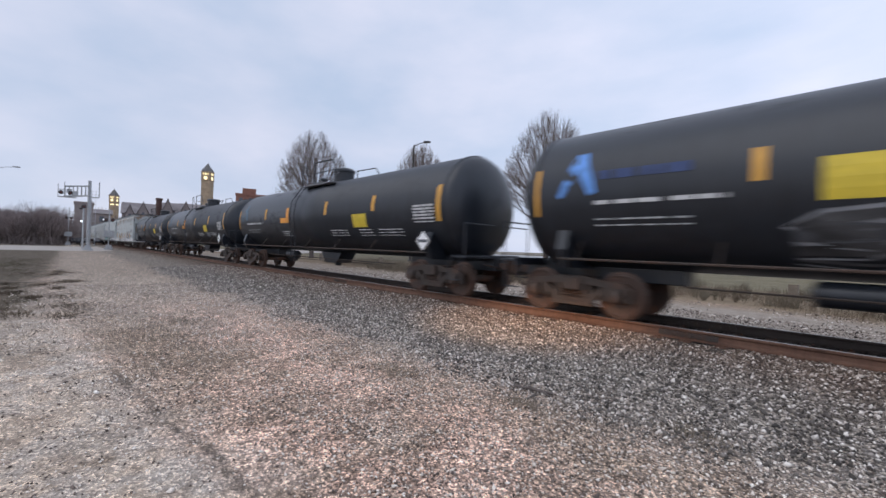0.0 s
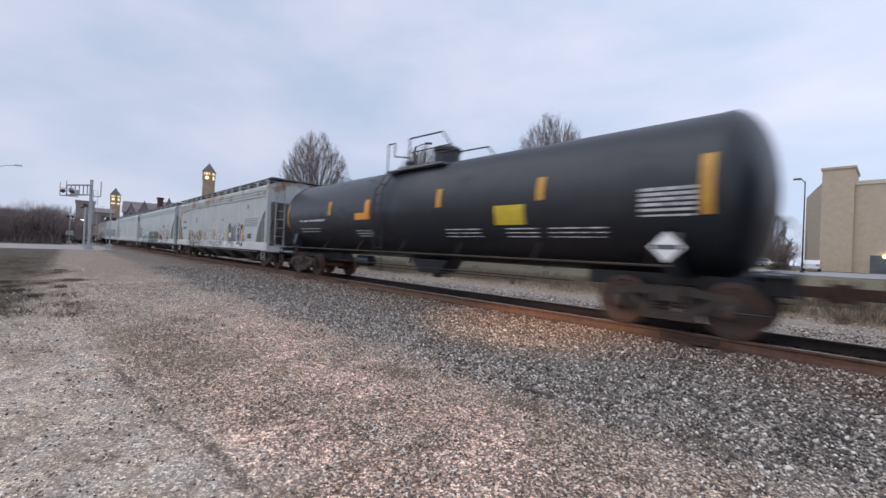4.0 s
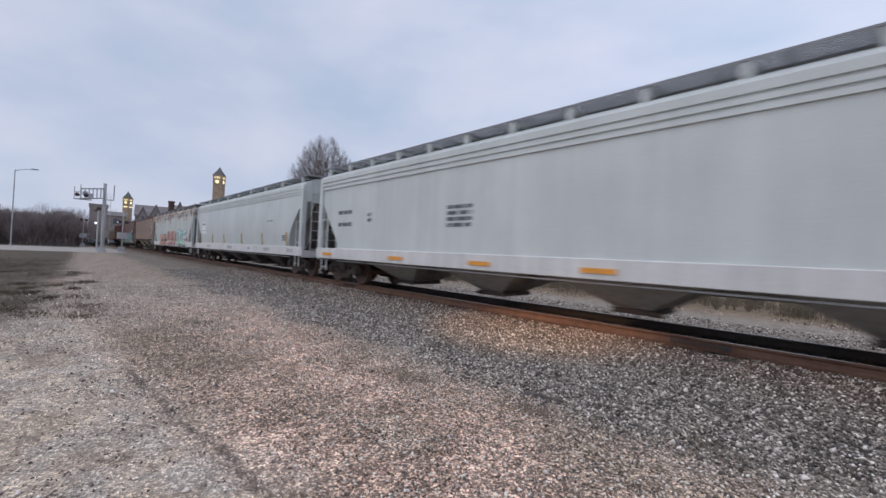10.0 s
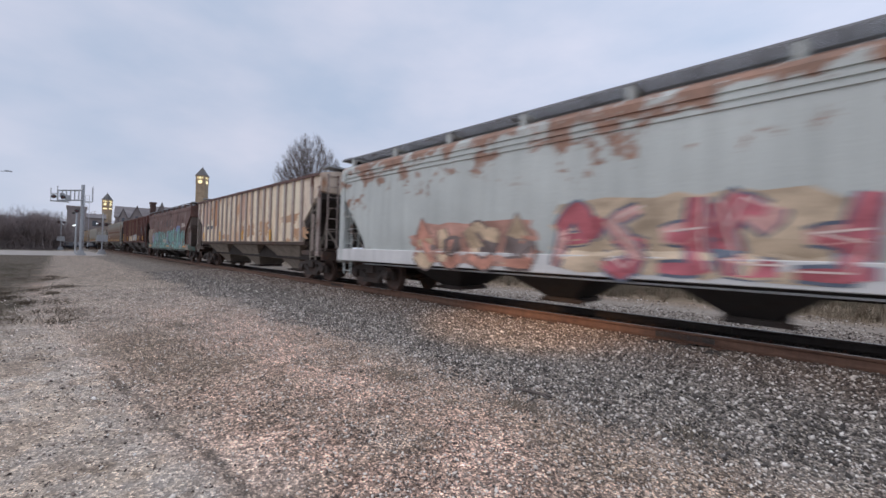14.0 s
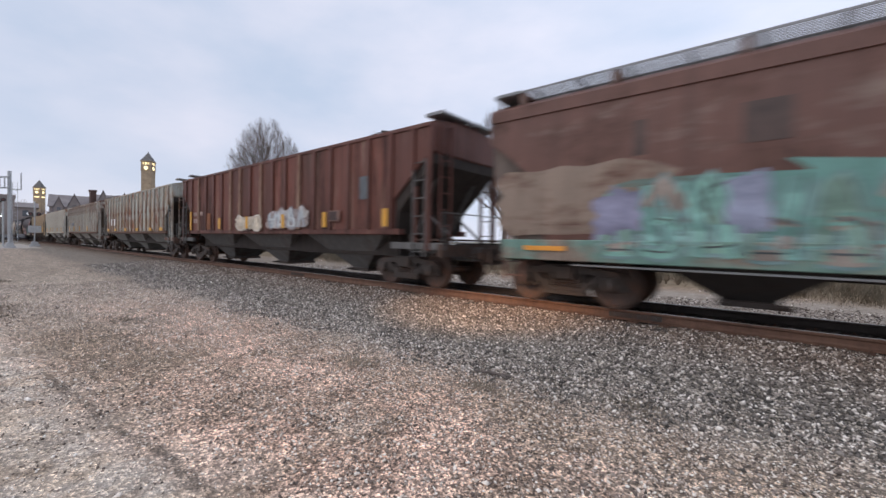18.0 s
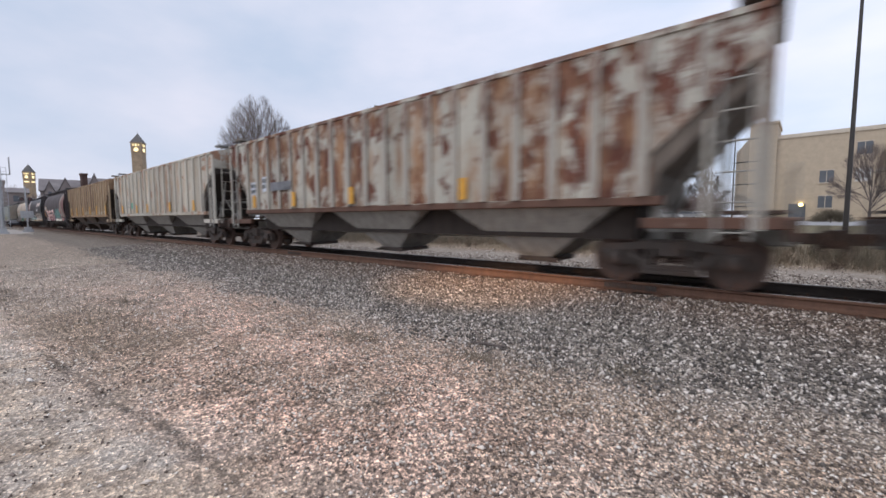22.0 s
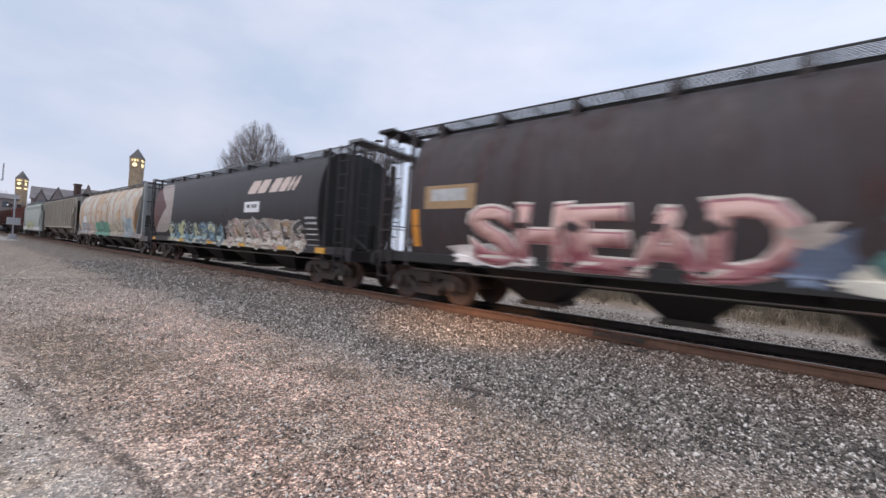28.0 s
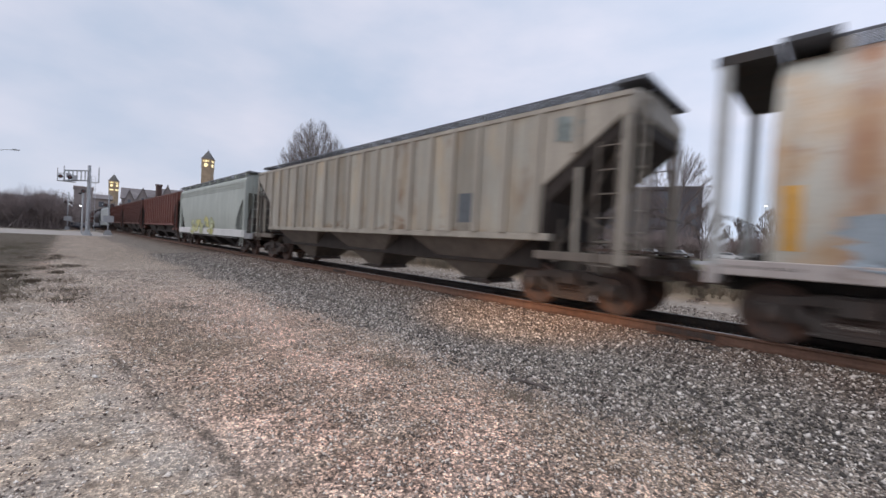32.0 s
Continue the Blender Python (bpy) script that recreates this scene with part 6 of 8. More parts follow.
for x, w in ((-6.2, 0.9), (-1.2, 1.0), (2.6, 0.5), (5.2, 0.8), (8.2, 0.6)):
    part("lettering", bars(x, x + w, 1.03, 1.2, 2, lambda q: -1.562, int(300 + x), 0.02), M_FADEMARK, c)
c, L, s, xe, xi = hopper_car(WH[4], WH[5], "weathered grey hopper car with rust and colourful graffiti", "smooth", M_FADED, M_DARKUNDER, M_SILL, 4, curved=False)
wild(c, -5.8, -1.75, 0.95, 2.1, over_sill(s), [(0.50, 0.22, 0.15), (0.55, 0.40, 0.26)], (0.13, 0.09, 0.08), 21, 4, None, (0.46, 0.24, 0.18))
wild(c, -1.4, 3.1, 0.95, 2.4, over_sill(s), [(0.44, 0.10, 0.13), (0.55, 0.30, 0.27), (0.40, 0.08, 0.10)], (0.09, 0.11, 0.16), 22, 5, (0.70, 0.55, 0.5), (0.50, 0.38, 0.26))
graffiti(c, "RISE", 3.5, 7.4, 0.95, 2.32, over_sill(s), (0.50, 0.68, 0.53), (0.40, 0.60, 0.60), (0.07, 0.09, 0.10), None, None, 0.0, 23)
part("graffiti", blob(7.35, 7.95, 1.35, 1.75, s, 0.005, 24, 18, 0.3), spray((0.45, 0.04, 0.05)), c, "red sprayed heart")

RB = (1.3, 2.35, 3.5)
G = [-168.7, -187.5, -205.5, -224.75, -243.4, -262.5, -281.85, -301.2, -319.5, -338.5, -357.2, -377.0, -393.6]


def yellows(xs, m=None, za=1.62, zb=2.1, w=0.2):
    return [(x, w, za, zb, m or M_YELLOW) for x in xs]


c, L, s, xe, xi = hopper_car(G[0], G[1], "tan ribbed covered hopper car streaked with rust", "ribbed", M_TAN, M_BAYTAN, painted("dark_brown_sill_paint", (0.085, 0.055, 0.042), (0.15, 0.075, 0.05), 0.5, 0.2, (0.6, 1, 1), 0.7, 0.3), 3, 19, M_TANPOST, RB, 0.87, rail=painted("maroon_rusted_rail", (0.14, 0.068, 0.055), (0.26, 0.16, 0.12), 0.52, 0.2, (0.6, 1, 1), 0.7, 0.3), panel=M_TAN_PANEL, reflect=yellows((-6.8, -3.4, 0.4, 4.0), w=0.15))
M_ORANGERUST = painted("orange_rusted_paint", (0.62, 0.36, 0.21), (0.70, 0.50, 0.33), 0.45, 0.3, (1.0, 1, 0.5), 0.75, 0.25)
for q, (xa, xb, za, zb) in enumerate(((-5.45, -4.85, 2.7, 3.98), (-0.2, 0.55, 1.75, 2.5), (0.9, 2.0, 1.66, 2.55), (2.5, 3.9, 1.7, 2.6), (-3.2, -1.6, 1.62, 2.0), (5.0, 7.0, 2.3, 2.75), (-1.2, -0.4, 1.65, 2.1), (6.0, 7.8, 1.62, 2.2))):
    part("rust_stain", blob(xa, xb, za, zb, lambda z: -1.487, 0.003, 480 + q, 44, 0.5), M_ORANGERUST, c, "orange rust stain on the side")
M_DEEPORANGE = painted("burnt_orange_rusted_paint", (0.56, 0.27, 0.135), (0.66, 0.42, 0.25), 0.52, 0.2, (1.4, 1, 0.4), 0.75, 0.25)
M_PINKRUST = painted("pinkish_rusted_paint", (0.66, 0.46, 0.35), (0.50, 0.27, 0.17), 0.52, 0.25, (1.4, 1, 0.35), 0.7, 0.25)
for q, (xa, xb, za, zb, m) in enumerate(((-4.74, -3.96, 2.4, 4.07, M_DEEPORANGE), (-7.08, -6.34, 2.45, 4.07, M_PINKRUST), (-6.3, -5.56, 2.6, 4.07, M_PINKRUST), (0.0, 0.5, 2.6, 4.06, M_PINKRUST))):
    part("rust_stain", blob(xa, xb, za, zb, lambda z: -1.487, 0.002, 495 + q, 40, 0.12), m, c, "rusted part of a side panel")
for x, z in ((-6.4, 2.2), (-5.5, 2.2)):
    part("lettering", bars(x, x + 0.62, z, z + 0.35, 1, lambda q: -1.490, int(x * 7)), M_DMARK, c)
c, L, s, xe, xi = hopper_car(G[1], G[2], "brown covered hopper car with turquoise graffiti along its side", "smooth", M_BROWN, M_DARKUNDER, painted("turquoise_smeared_sill", (0.17, 0.31, 0.26), (0.27, 0.21, 0.165), 0.46, 0.14, (0.5, 1, 1), 0.6, 0.35), 3, cut=(1.25, 2.15, 3.35), reach=1.1, back=0.9, profile="plain", lift=-0.07, board=M_GRATE, grim=painted("tan_brown_slope_paint", (0.155, 0.118, 0.098), (0.10, 0.065, 0.05), 0.5, 0.2, (1, 1, 1), 0.7, 0.3), reflect=[(x, 0.85, 1.10, 1.19, M_ORANGE) for x in (-7.2, 0.6, 6.2)])
part("scraped_paint", blob(6.9, 7.73, 0.93, 1.29, over_sill(s), 0.003, 148, 30, 0.25), painted("scraped_sill_paint", (0.36, 0.30, 0.26), (0.20, 0.12, 0.09), 0.5, 0.2, (1, 1, 1), 0.7, 0.3), c, "tan scraped paint on the sill's end")
part("scraped_paint", blob(-8.0, -4.4, 1.32, 2.75, s, 0.002, 48, 22, 0.16), painted("scraped_tan_paint", (0.33, 0.25, 0.195), (0.17, 0.088, 0.064), 0.48, 0.2, (0.5, 1, 1.3), 0.7, 0.3), c, "tan scraped paint near the end of the side")
part("graffiti", blob(-5.9, 6.6, 1.0, 2.5, over_sill(s), 0.003, 40, 60, 0.3), painted("worn_turquoise_spray", (0.15, 0.33, 0.29), (0.20, 0.125, 0.10), 0.49, 0.16, (0.3, 1, 1.6), 0.6, 0.3), c, "turquoise sprayed field")
wild(c, -5.8, -0.2, 0.95, 2.4, over_sill(s), [(0.15, 0.34, 0.30), (0.17, 0.37, 0.31), (0.22, 0.18, 0.15), (0.14, 0.26, 0.20)], (0.13, 0.22, 0.22), 41, 8, (0.035, 0.045, 0.05))
wild(c, 0.2, 6.5, 0.95, 2.6, over_sill(s), [(0.13, 0.34, 0.29), (0.11, 0.24, 0.24), (0.17, 0.40, 0.32), (0.20, 0.17, 0.13)], (0.14, 0.22, 0.26), 42, 8, (0.035, 0.045, 0.06))
part("graffiti", blob(3.6, 5.3, 2.2, 2.8, s, 0.009, 43, 20, 0.4), spray((0.13, 0.17, 0.36)), c, "blue sprayed patch")
for q, (xa, xb, za, zb, rgb) in enumerate(((-5.9, -5.0, 1.2, 2.3, (0.20, 0.20, 0.30)), (-3.9, -3.3, 1.3, 2.5, (0.20, 0.22, 0.31)), (0.5, 1.0, 1.2, 2.4, (0.17, 0.19, 0.29)), (-1.2, 0.4, 1.35, 1.75, (0.40, 0.34, 0.28)))):
    part("graffiti", blob(xa, xb, za, zb, s, 0.016, 46 + q, 26, 0.4), spray(rgb), c, "uneven sprayed patch")
part("graffiti", blob(5.3, 6.7, 2.55, 3.0, s, 0.006, 45, 22, 0.5), spray((0.34, 0.275, 0.225)), c, "pale scraped patch")
M_OLDMARK = plain("sooty_old_lettering_paint", (0.060, 0.036, 0.030), 0.6, 0, 0.4, 3, 0)
for k, x in enumerate((-5.2, -3.7, -1.75, -0.75, 0.1, 1.2, 2.3)):
    part("lettering", patch(x, x + (0.2, 0.55, 0.22, 0.2, 0.55, 0.5, 0.22)[k], 2.75, 3.35, s, 0.004, 4), M_OLDMARK, c, "faded dark lettering bar")
M_RUSTGRATE = painted("rusty_walkway_grating", (0.27, 0.26, 0.235), (0.20, 0.09, 0.06), 0.47, 0.2, (1, 1, 1), 0.7, 0.3)
BARE = (1, 5, 6, 8, 11)
c, L, s, xe, xi = hopper_car(G[2], G[3], "dark maroon ribbed hopper car with cream graffiti", "ribbed", M_MAROON, M_UNDER, None, 3, 17, None, RB, 0.87, panel=M_MAROON_PANEL, bare=BARE, reflect=yellows((-3.9, -1.2, 1.68, 4.26, 7.1), w=0.19) + [(-7.42, 0.17, 1.58, 2.5, M_YELLOW)])
for x, w, z in ((-7.18, 0.45, 2.18), (-7.18, 0.45, 1.85), (-6.5, 0.5, 2.2)):
    part("lettering", bars(x, x + w, z, z + 0.3, 1, lambda q: -1.490, int(x * 20 + z * 9), 0.05), spray((0.34, 0.25, 0.21)), c, "faded pale lettering bars")
part("primer_patch", patch(-5.28, -4.85, 1.6, 2.35, lambda z: -1.557, 0.005), painted("orange_brown_primer", (0.27, 0.095, 0.035), (0.15, 0.055, 0.035), 0.5, 0.2, (1, 1, 0.6), 0.7, 0.3), c, "orange-brown primer patch")
part("stencil_panel", patch(4.58, 5.14, 1.8, 2.13, lambda z: -1.562, 0.004), plain("dull_tan_frame_paint", (0.21, 0.125, 0.10), 0.7), c, "tan framed panel")
part("stencil_panel", patch(4.61, 5.02, 1.83, 2.10, lambda z: -1.566, 0.004), plain("dark_stencil_paint", (0.05, 0.03, 0.028), 0.7), c, "dark stencil panel")
part("stencil_panel", patch(6.1, 6.45, 2.4, 3.05, lambda z: -1.562, 0.004), M_DMARK, c, "dark stencil panel")
rs = lambda z: -1.557
wild(c, -2.1, 0.1, 1.58, 2.1, rs, [(0.42, 0.34, 0.25), (0.50, 0.43, 0.33)], (0.56, 0.50, 0.42), 51, 3, None, (0.46, 0.39, 0.30))
wild(c, 0.62, 3.35, 1.58, 2.3, rs, [(0.36, 0.40, 0.43), (0.46, 0.43, 0.40), (0.27, 0.26, 0.27)], (0.16, 0.10, 0.09), 52, 4, (0.56, 0.56, 0.55), (0.30, 0.25, 0.235))
c, L, s, xe, xi = hopper_car(G[3], G[4], "blue-grey ribbed hopper car with large rust patches", "ribbed", M_BLUEGREY, M_BAYBLUE, M_RUSTSILL, 3, 17, None, RB, 0.87, panel=M_BLUEGREY_PANEL, board=M_RUSTGRATE, reflect=yellows((-6.9, -4.6, -1.6, 1.4, 4.4, 6.5), za=1.58, zb=1.76, w=0.5))
for x in (-6.5, -5.4):
    part("decal", patch(x, x + 0.7, 2.0, 2.5, lambda z: -1.49, 0.005), M_WMARK, c, "white stencil panel")
c, L, s, xe, xi = hopper_car(G[4], G[5], "grey ribbed hopper car heavily blotched with rust", "ribbed", M_PATCHY, M_BAYGREY, M_RUSTSILL, 3, 19, painted("grey_posts_rusting", (0.50, 0.47, 0.41), (0.20, 0.085, 0.055), 0.49, 0.14, (1.1, 1, 0.5), 0.6, 0.25), (1.5, 2.25, 3.6), 0.87, grim=M_BAYBROWN, panel=M_PATCHY_PANEL, board=M_RUSTGRATE, reflect=yellows((-6.6, -3.8, -0.7, 3.3)))
for x, w, za, zb in ((-6.9, 0.5, 2.05, 2.6), (-6.0, 0.55, 2.2, 2.75)):
    part("decal", patch(x, x + w, za, zb, lambda z: -1.490, 0.005), spray((0.50, 0.54, 0.60)), c, "bluish-white stencil panel")
    part("lettering", bars(x + 0.04, x + w - 0.04, za + 0.06, zb - 0.06, 2, lambda z: -1.496, int(x * 31), 0.1), M_DMARK, c)
part("decal", patch(-5.28, -3.85, 2.2, 2.5, lambda z: -1.557, 0.004), spray((0.12, 0.125, 0.14)), c, "dark grey painted band")
c, L, s, xe, xi = hopper_car(G[5], G[6], "cream ribbed hopper car with rust runs", "ribbed", M_CREAM, M_BAYGREY, None, 3, 18, M_CREAMPOST, RB, 0.87, panel=M_CREAM_PANEL, reflect=yellows((-6.6, -3.2, -1.0, 3.0, 6.4)))
for x in (-6.0, -5.3):
    part("lettering", bars(x, x + 0.5, 1.85, 2.35, 2, lambda q: -1.490, int(x * 9)), M_DMARK, c)
part("painted_mark", blob(-4.4, -3.9, 1.85, 2.3, lambda q: -1.557, 0.006, 61, 16, 0.2), spray((0.05, 0.30, 0.20)), c, "green round emblem")
c, L, s, xe, xi = hopper_car(G[6], G[7], "ochre ribbed hopper car streaked with brown rust", "ribbed", M_OCHRE, painted("dark_brown_bay_paint", (0.10, 0.072, 0.054), (0.14, 0.08, 0.05), 0.56, 0.2, (0.7, 0.7, 0.9), 0.7, 0.35), None, 3, 18, M_OCHREPOST, RB, 0.87, panel=M_OCHRE_PANEL, board=M_RUSTGRATE, reflect=yellows((-6.6, -4.0, -1.1, 1.87, 4.52, 7.68), za=1.57, zb=2.3, w=0.2))
for q, x in enumerate((-6.7, -0.2, 0.8, 2.3, 3.1, 5.2, 6.1, 7.05)):
    part("worn_patch", blob(x - 0.33, x + 0.33, 1.58, 1.86 + 0.06 * (q % 3), lambda z: -1.487, 0.004, 200 + q, 18, 0.35), spray((0.40, 0.36, 0.29)), c, "pale worn paint at the panel's foot")
RC = (0.0, 1.22, 1.22)
M_MAROONBLACK = painted("faded_maroon_black_paint", (0.062, 0.047, 0.049), (0.085, 0.036, 0.030), 0.50, 0.25, (1.3, 1, 0.35), 0.6, 0.35, bands=((0.105, 0.082, 0.078), (0.9, 0.9, 0.5), 0.56))
c, L, s, xe, xi = hopper_car(G[7], G[8], "faded maroon-black round-sided hopper car with pink and teal graffiti", "round", M_MAROONBLACK, M_BLACKFRAME, M_BLACKFRAME, 4, cut=RC, profile="full", reach=1.85, roof=M_MAROONBLACK, board=M_BLACKFRAME, over=1)
graffiti(c, "SHEAD", -5.45, 0.0, 1.08, 2.27, over_sill(s, 1.24, 1.428), (0.30, 0.085, 0.105), (0.70, 0.44, 0.39), (0.36, 0.13, 0.15), (0.62, 0.54, 0.47), None, 0.0, 71)
part("graffiti", blob(-6.2, -3.9, 1.02, 1.55, over_sill(s, 1.24, 1.428), 0.004, 74, 24, 0.35), spray((0.66, 0.60, 0.57)), c, "white sprayed shapes")
k1s = over_sill(s, 1.24, 1.428)
part("painted_mark", rows_patch(1.48, 4.0, lambda z: (6.0 - 1.27 * math.sqrt(max(0.0, 1 - ((z - 2.75) / 1.27) ** 2)), 7.4), s, 0.003), plain("tan_emblem_paint", (0.255, 0.20, 0.165), 0.6, 0, 0.3, 2.0), c, "pale tan half-round emblem")
part("painted_mark", rows_patch(1.5, 4.0, lambda z: (7.41 - max(0.0, 1.96 - 1.25 * abs(z - 2.95)), 7.41), s, 0.007), plain("maroon_emblem_paint", (0.16, 0.058, 0.05), 0.6), c, "maroon triangle emblem")
part("graffiti", blob(0.3, 5.0, 1.02, 1.5, k1s, 0.003, 75, 50, 0.08), spray((0.60, 0.56, 0.47)), c, "cream sprayed band under the letters")
part("graffiti", blob(0.75, 4.55, 1.38, 2.38, s, 0.004, 72, 40, 0.1), spray((0.035, 0.06, 0.065), 0.2), c, "dark sprayed background of graffiti")
wild(c, 0.7, 4.6, 1.32, 2.42, s, [(0.09, 0.235, 0.21), (0.11, 0.27, 0.24), (0.075, 0.20, 0.185)], (0.025, 0.045, 0.05), 70, 4, None, None, 1.1, 0.6, 0.09)
part("graffiti", blob(-0.3, 0.65, 1.05, 2.0, k1s, 0.006, 77, 22, 0.4), spray((0.10, 0.13, 0.20)), c, "dark blue sprayed tag")
part("graffiti", blob(-0.25, 0.45, 1.6, 2.05, s, 0.009, 78, 18, 0.5), spray((0.38, 0.32, 0.28)), c, "pale sprayed tag")
part("graffiti", blob(4.5, 5.5, 1.3, 2.1, s, 0.011, 73, 24, 0.3), spray((0.19, 0.05, 0.055)), c, "burgundy sprayed shape")
part("graffiti", blob(4.45, 5.05, 2.05, 2.42, s, 0.011, 79, 16, 0.15), spray((0.42, 0.15, 0.12)), c, "pink sprayed shape")
part("graffiti", blob(5.05, 5.55, 1.55, 1.85, s, 0.016, 80, 14, 0.35), spray((0.55, 0.47, 0.44)), c, "white sprayed splash")
part("graffiti", blob(5.0, 6.1, 1.02, 1.4, k1s, 0.008, 81, 20, 0.25), spray((0.30, 0.11, 0.10)), c, "pink sprayed shape")
part("stencil_panel", patch(-6.8, -5.35, 2.3, 2.85, s, 0.004, 3), plain("tan_stencil_panel", (0.36, 0.24, 0.13), 0.7), c, "tan panel")
part("stencil_panel", patch(-6.6, -5.6, 2.48, 2.76, s, 0.006, 2), M_MARK, c)
part("reflector", patch(-7.2, -7.0, 1.4, 2.3, s, 0.005, 3), M_ORANGE, c)
c, L, s, xe, xi = hopper_car(G[8], G[9], "black round-sided hopper car with white bars and green graffiti", "round", M_BLACKHOP, M_BLACKFRAME, None, 4, cut=RC, profile="full", reach=2.05, back=1.58, roof=M_BLACKHOP, board=M_GRATE, over=1, lift=-0.1)
for x, w in ((2.75, 0.6), (3.5, 0.55), (4.35, 0.5), (5.0, 0.4), (5.55, 0.12), (5.85, 0.12)):
    part("painted_mark", wrapped(Geo().prism_y([(x, 3.05), (x + w, 3.05), (x + w + 0.2, 3.3), (x + w + 0.25, 3.55), (x + 0.3, 3.55), (x + 0.1, 3.3)], 0.002, 0.006), s), plain("peach_emblem_paint", (0.62, 0.50, 0.44), 0.6), c, "pale slanted emblem bar")
part("decal", patch(2.6, 3.75, 2.35, 2.75, s, 0.005, 2), M_WMARK, c, "white decal panel")
part("lettering", bars(2.8, 3.55, 2.45, 2.66, 1, s, 76, 0.3), M_DMARK, c)
part("painted_mark", rows_patch(1.45, 3.98, lambda z: (-7.88, -6.4 + 1.27 * math.sqrt(max(0.0, 1 - ((z - 2.75) / 1.27) ** 2))), s, 0.003), plain("pale_emblem_paint", (0.37, 0.315, 0.285), 0.6, 0, 0.2), c, "pale half-round emblem")
part("painted_mark", rows_patch(1.5, 4.0, lambda z: (-7.89, -7.89 + max(0.0, 1.92 - 1.42 * abs(z - 2.8))), s, 0.007), plain("brown_emblem_paint", (0.115, 0.054, 0.052), 0.6), c, "brown triangle emblem")
part("graffiti", blob(-6.3, 6.8, 1.02, 1.28, over_sill(s, 1.24, 1.428), 0.0025, 177, 60, 0.15), spray((0.52, 0.46, 0.34)), c, "cream sprayed band along the sill")
wild(c, -5.7, 0.6, 1.1, 1.95, over_sill(s, 1.24, 1.428), [(0.05, 0.15, 0.24), (0.40, 0.40, 0.20), (0.03, 0.05, 0.06), (0.025, 0.03, 0.035)], (0.27, 0.37, 0.38), 77, 8, (0.66, 0.70, 0.64), (0.06, 0.08, 0.09), 1.2, 0.7, 0.07)
part("graffiti", bars(6.75, 7.35, 1.2, 2.2, 6, s, 79, 0.02), spray((0.42, 0.42, 0.41)), c, "short pale sprayed strokes")
wild(c, 0.9, 6.6, 1.02, 2.15, over_sill(s, 1.24, 1.428), [(0.30, 0.20, 0.11), (0.50, 0.41, 0.38), (0.38, 0.20, 0.17), (0.06, 0.05, 0.05)], (0.56, 0.52, 0.45), 78, 8, (0.70, 0.67, 0.62), (0.24, 0.19, 0.16), 1.0, 0.9, 0.09)
for x in (-8.4, -4.3, -1.0, 2.0, 5.0):
    part("reflector", Geo().box(x, x + 0.5, -1.452, -1.42, 1.04, 1.16), M_YELLOW, c, "yellow reflective strip")
part("reflector", Geo().box(7.25, 7.75, -1.452, -1.42, 1.02, 1.2), M_YELLOW, c, "large yellow reflective strip")
c, L, s, xe, xi = hopper_car(G[9], G[10], "white round-sided hopper car with orange rust runs and graffiti", "round", M_WHITERUST, M_DARKUNDER, painted("pinkish_white_sill_paint", (0.50, 0.44, 0.41), (0.20, 0.13, 0.10), 0.54, 0.2, (0.5, 1, 1), 0.6, 0.3), 4, cut=(0.95, 1.22, 4.05), reach=1.3, back=1.15, curved=True, profile="full", grim=painted("grey_slope_paint", (0.30, 0.31, 0.31), (0.16, 0.11, 0.09), 0.55, 0.2, (0.7, 0.7, 0.4), 0.65, 0.3), end_frame=painted("pale_grey_end_paint", (0.47, 0.475, 0.46), (0.22, 0.15, 0.11), 0.58, 0.2, (0.7, 0.7, 0.4), 0.6, 0.3), roof=M_GREYRIB, board=M_DARKGRATE, lift=-0.08)
wild(c, -2.7, 1.3, 1.02, 2.0, over_sill(s, 1.24, 1.428), [(0.06, 0.27, 0.16), (0.10, 0.36, 0.22), (0.12, 0.22, 0.20)], (0.08, 0.18, 0.12), 81, 4, None, (0.18, 0.40, 0.28))
wild(c, -6.4, -3.0, 1.02, 1.9, over_sill(s, 1.24, 1.428), [(0.50, 0.36, 0.32), (0.56, 0.46, 0.38)], (0.40, 0.28, 0.26), 84, 3)
wild(c, 1.5, 4.7, 1.02, 2.1, over_sill(s, 1.24, 1.428), [(0.46, 0.37, 0.26), (0.54, 0.43, 0.30), (0.36, 0.33, 0.24)], (0.27, 0.25, 0.20), 82, 5, None, (0.50, 0.42, 0.31))
wild(c, 4.8, 6.9, 1.02, 2.3, over_sill(s, 1.24, 1.428), [(0.22, 0.33, 0.40), (0.42, 0.45, 0.44)], (0.30, 0.34, 0.38), 83, 3, None, (0.38, 0.41, 0.42))
part("decal", patch(-6.45, -5.45, 1.95, 2.42, s, 0.014, 3), M_WMARK, c, "white decal panel")
part("lettering", bars(-6.25, -5.65, 2.05, 2.35, 2, lambda q: s(q) - 0.014, 86, 0.05), M_FADEMARK, c)
part("graffiti", blob(-7.6, -4.7, 1.02, 1.95, over_sill(s, 1.24, 1.428), 0.003, 87, 34, 0.25), spray((0.27, 0.32, 0.36)), c, "grey-blue sprayed field")
part("reflector", patch(-8.05, -7.87, 1.4, 2.3, s, 0.005, 4), M_YELLOW, c)
part("reflector", patch(6.93, 7.08, 1.3, 2.2, s, 0.005, 4), M_YELLOW, c)
c, L, s, xe, xi = hopper_car(G[10], G[11], "grey-beige ribbed hopper car with dark lettering bars", "ribbed", M_GREYRIB, M_BAYBROWN, None, 3, 18, None, (1.75, 2.55, 3.9), 0.87, panel=M_GREYRIB_PANEL, board=M_DARKGRATE, wide_board=True)
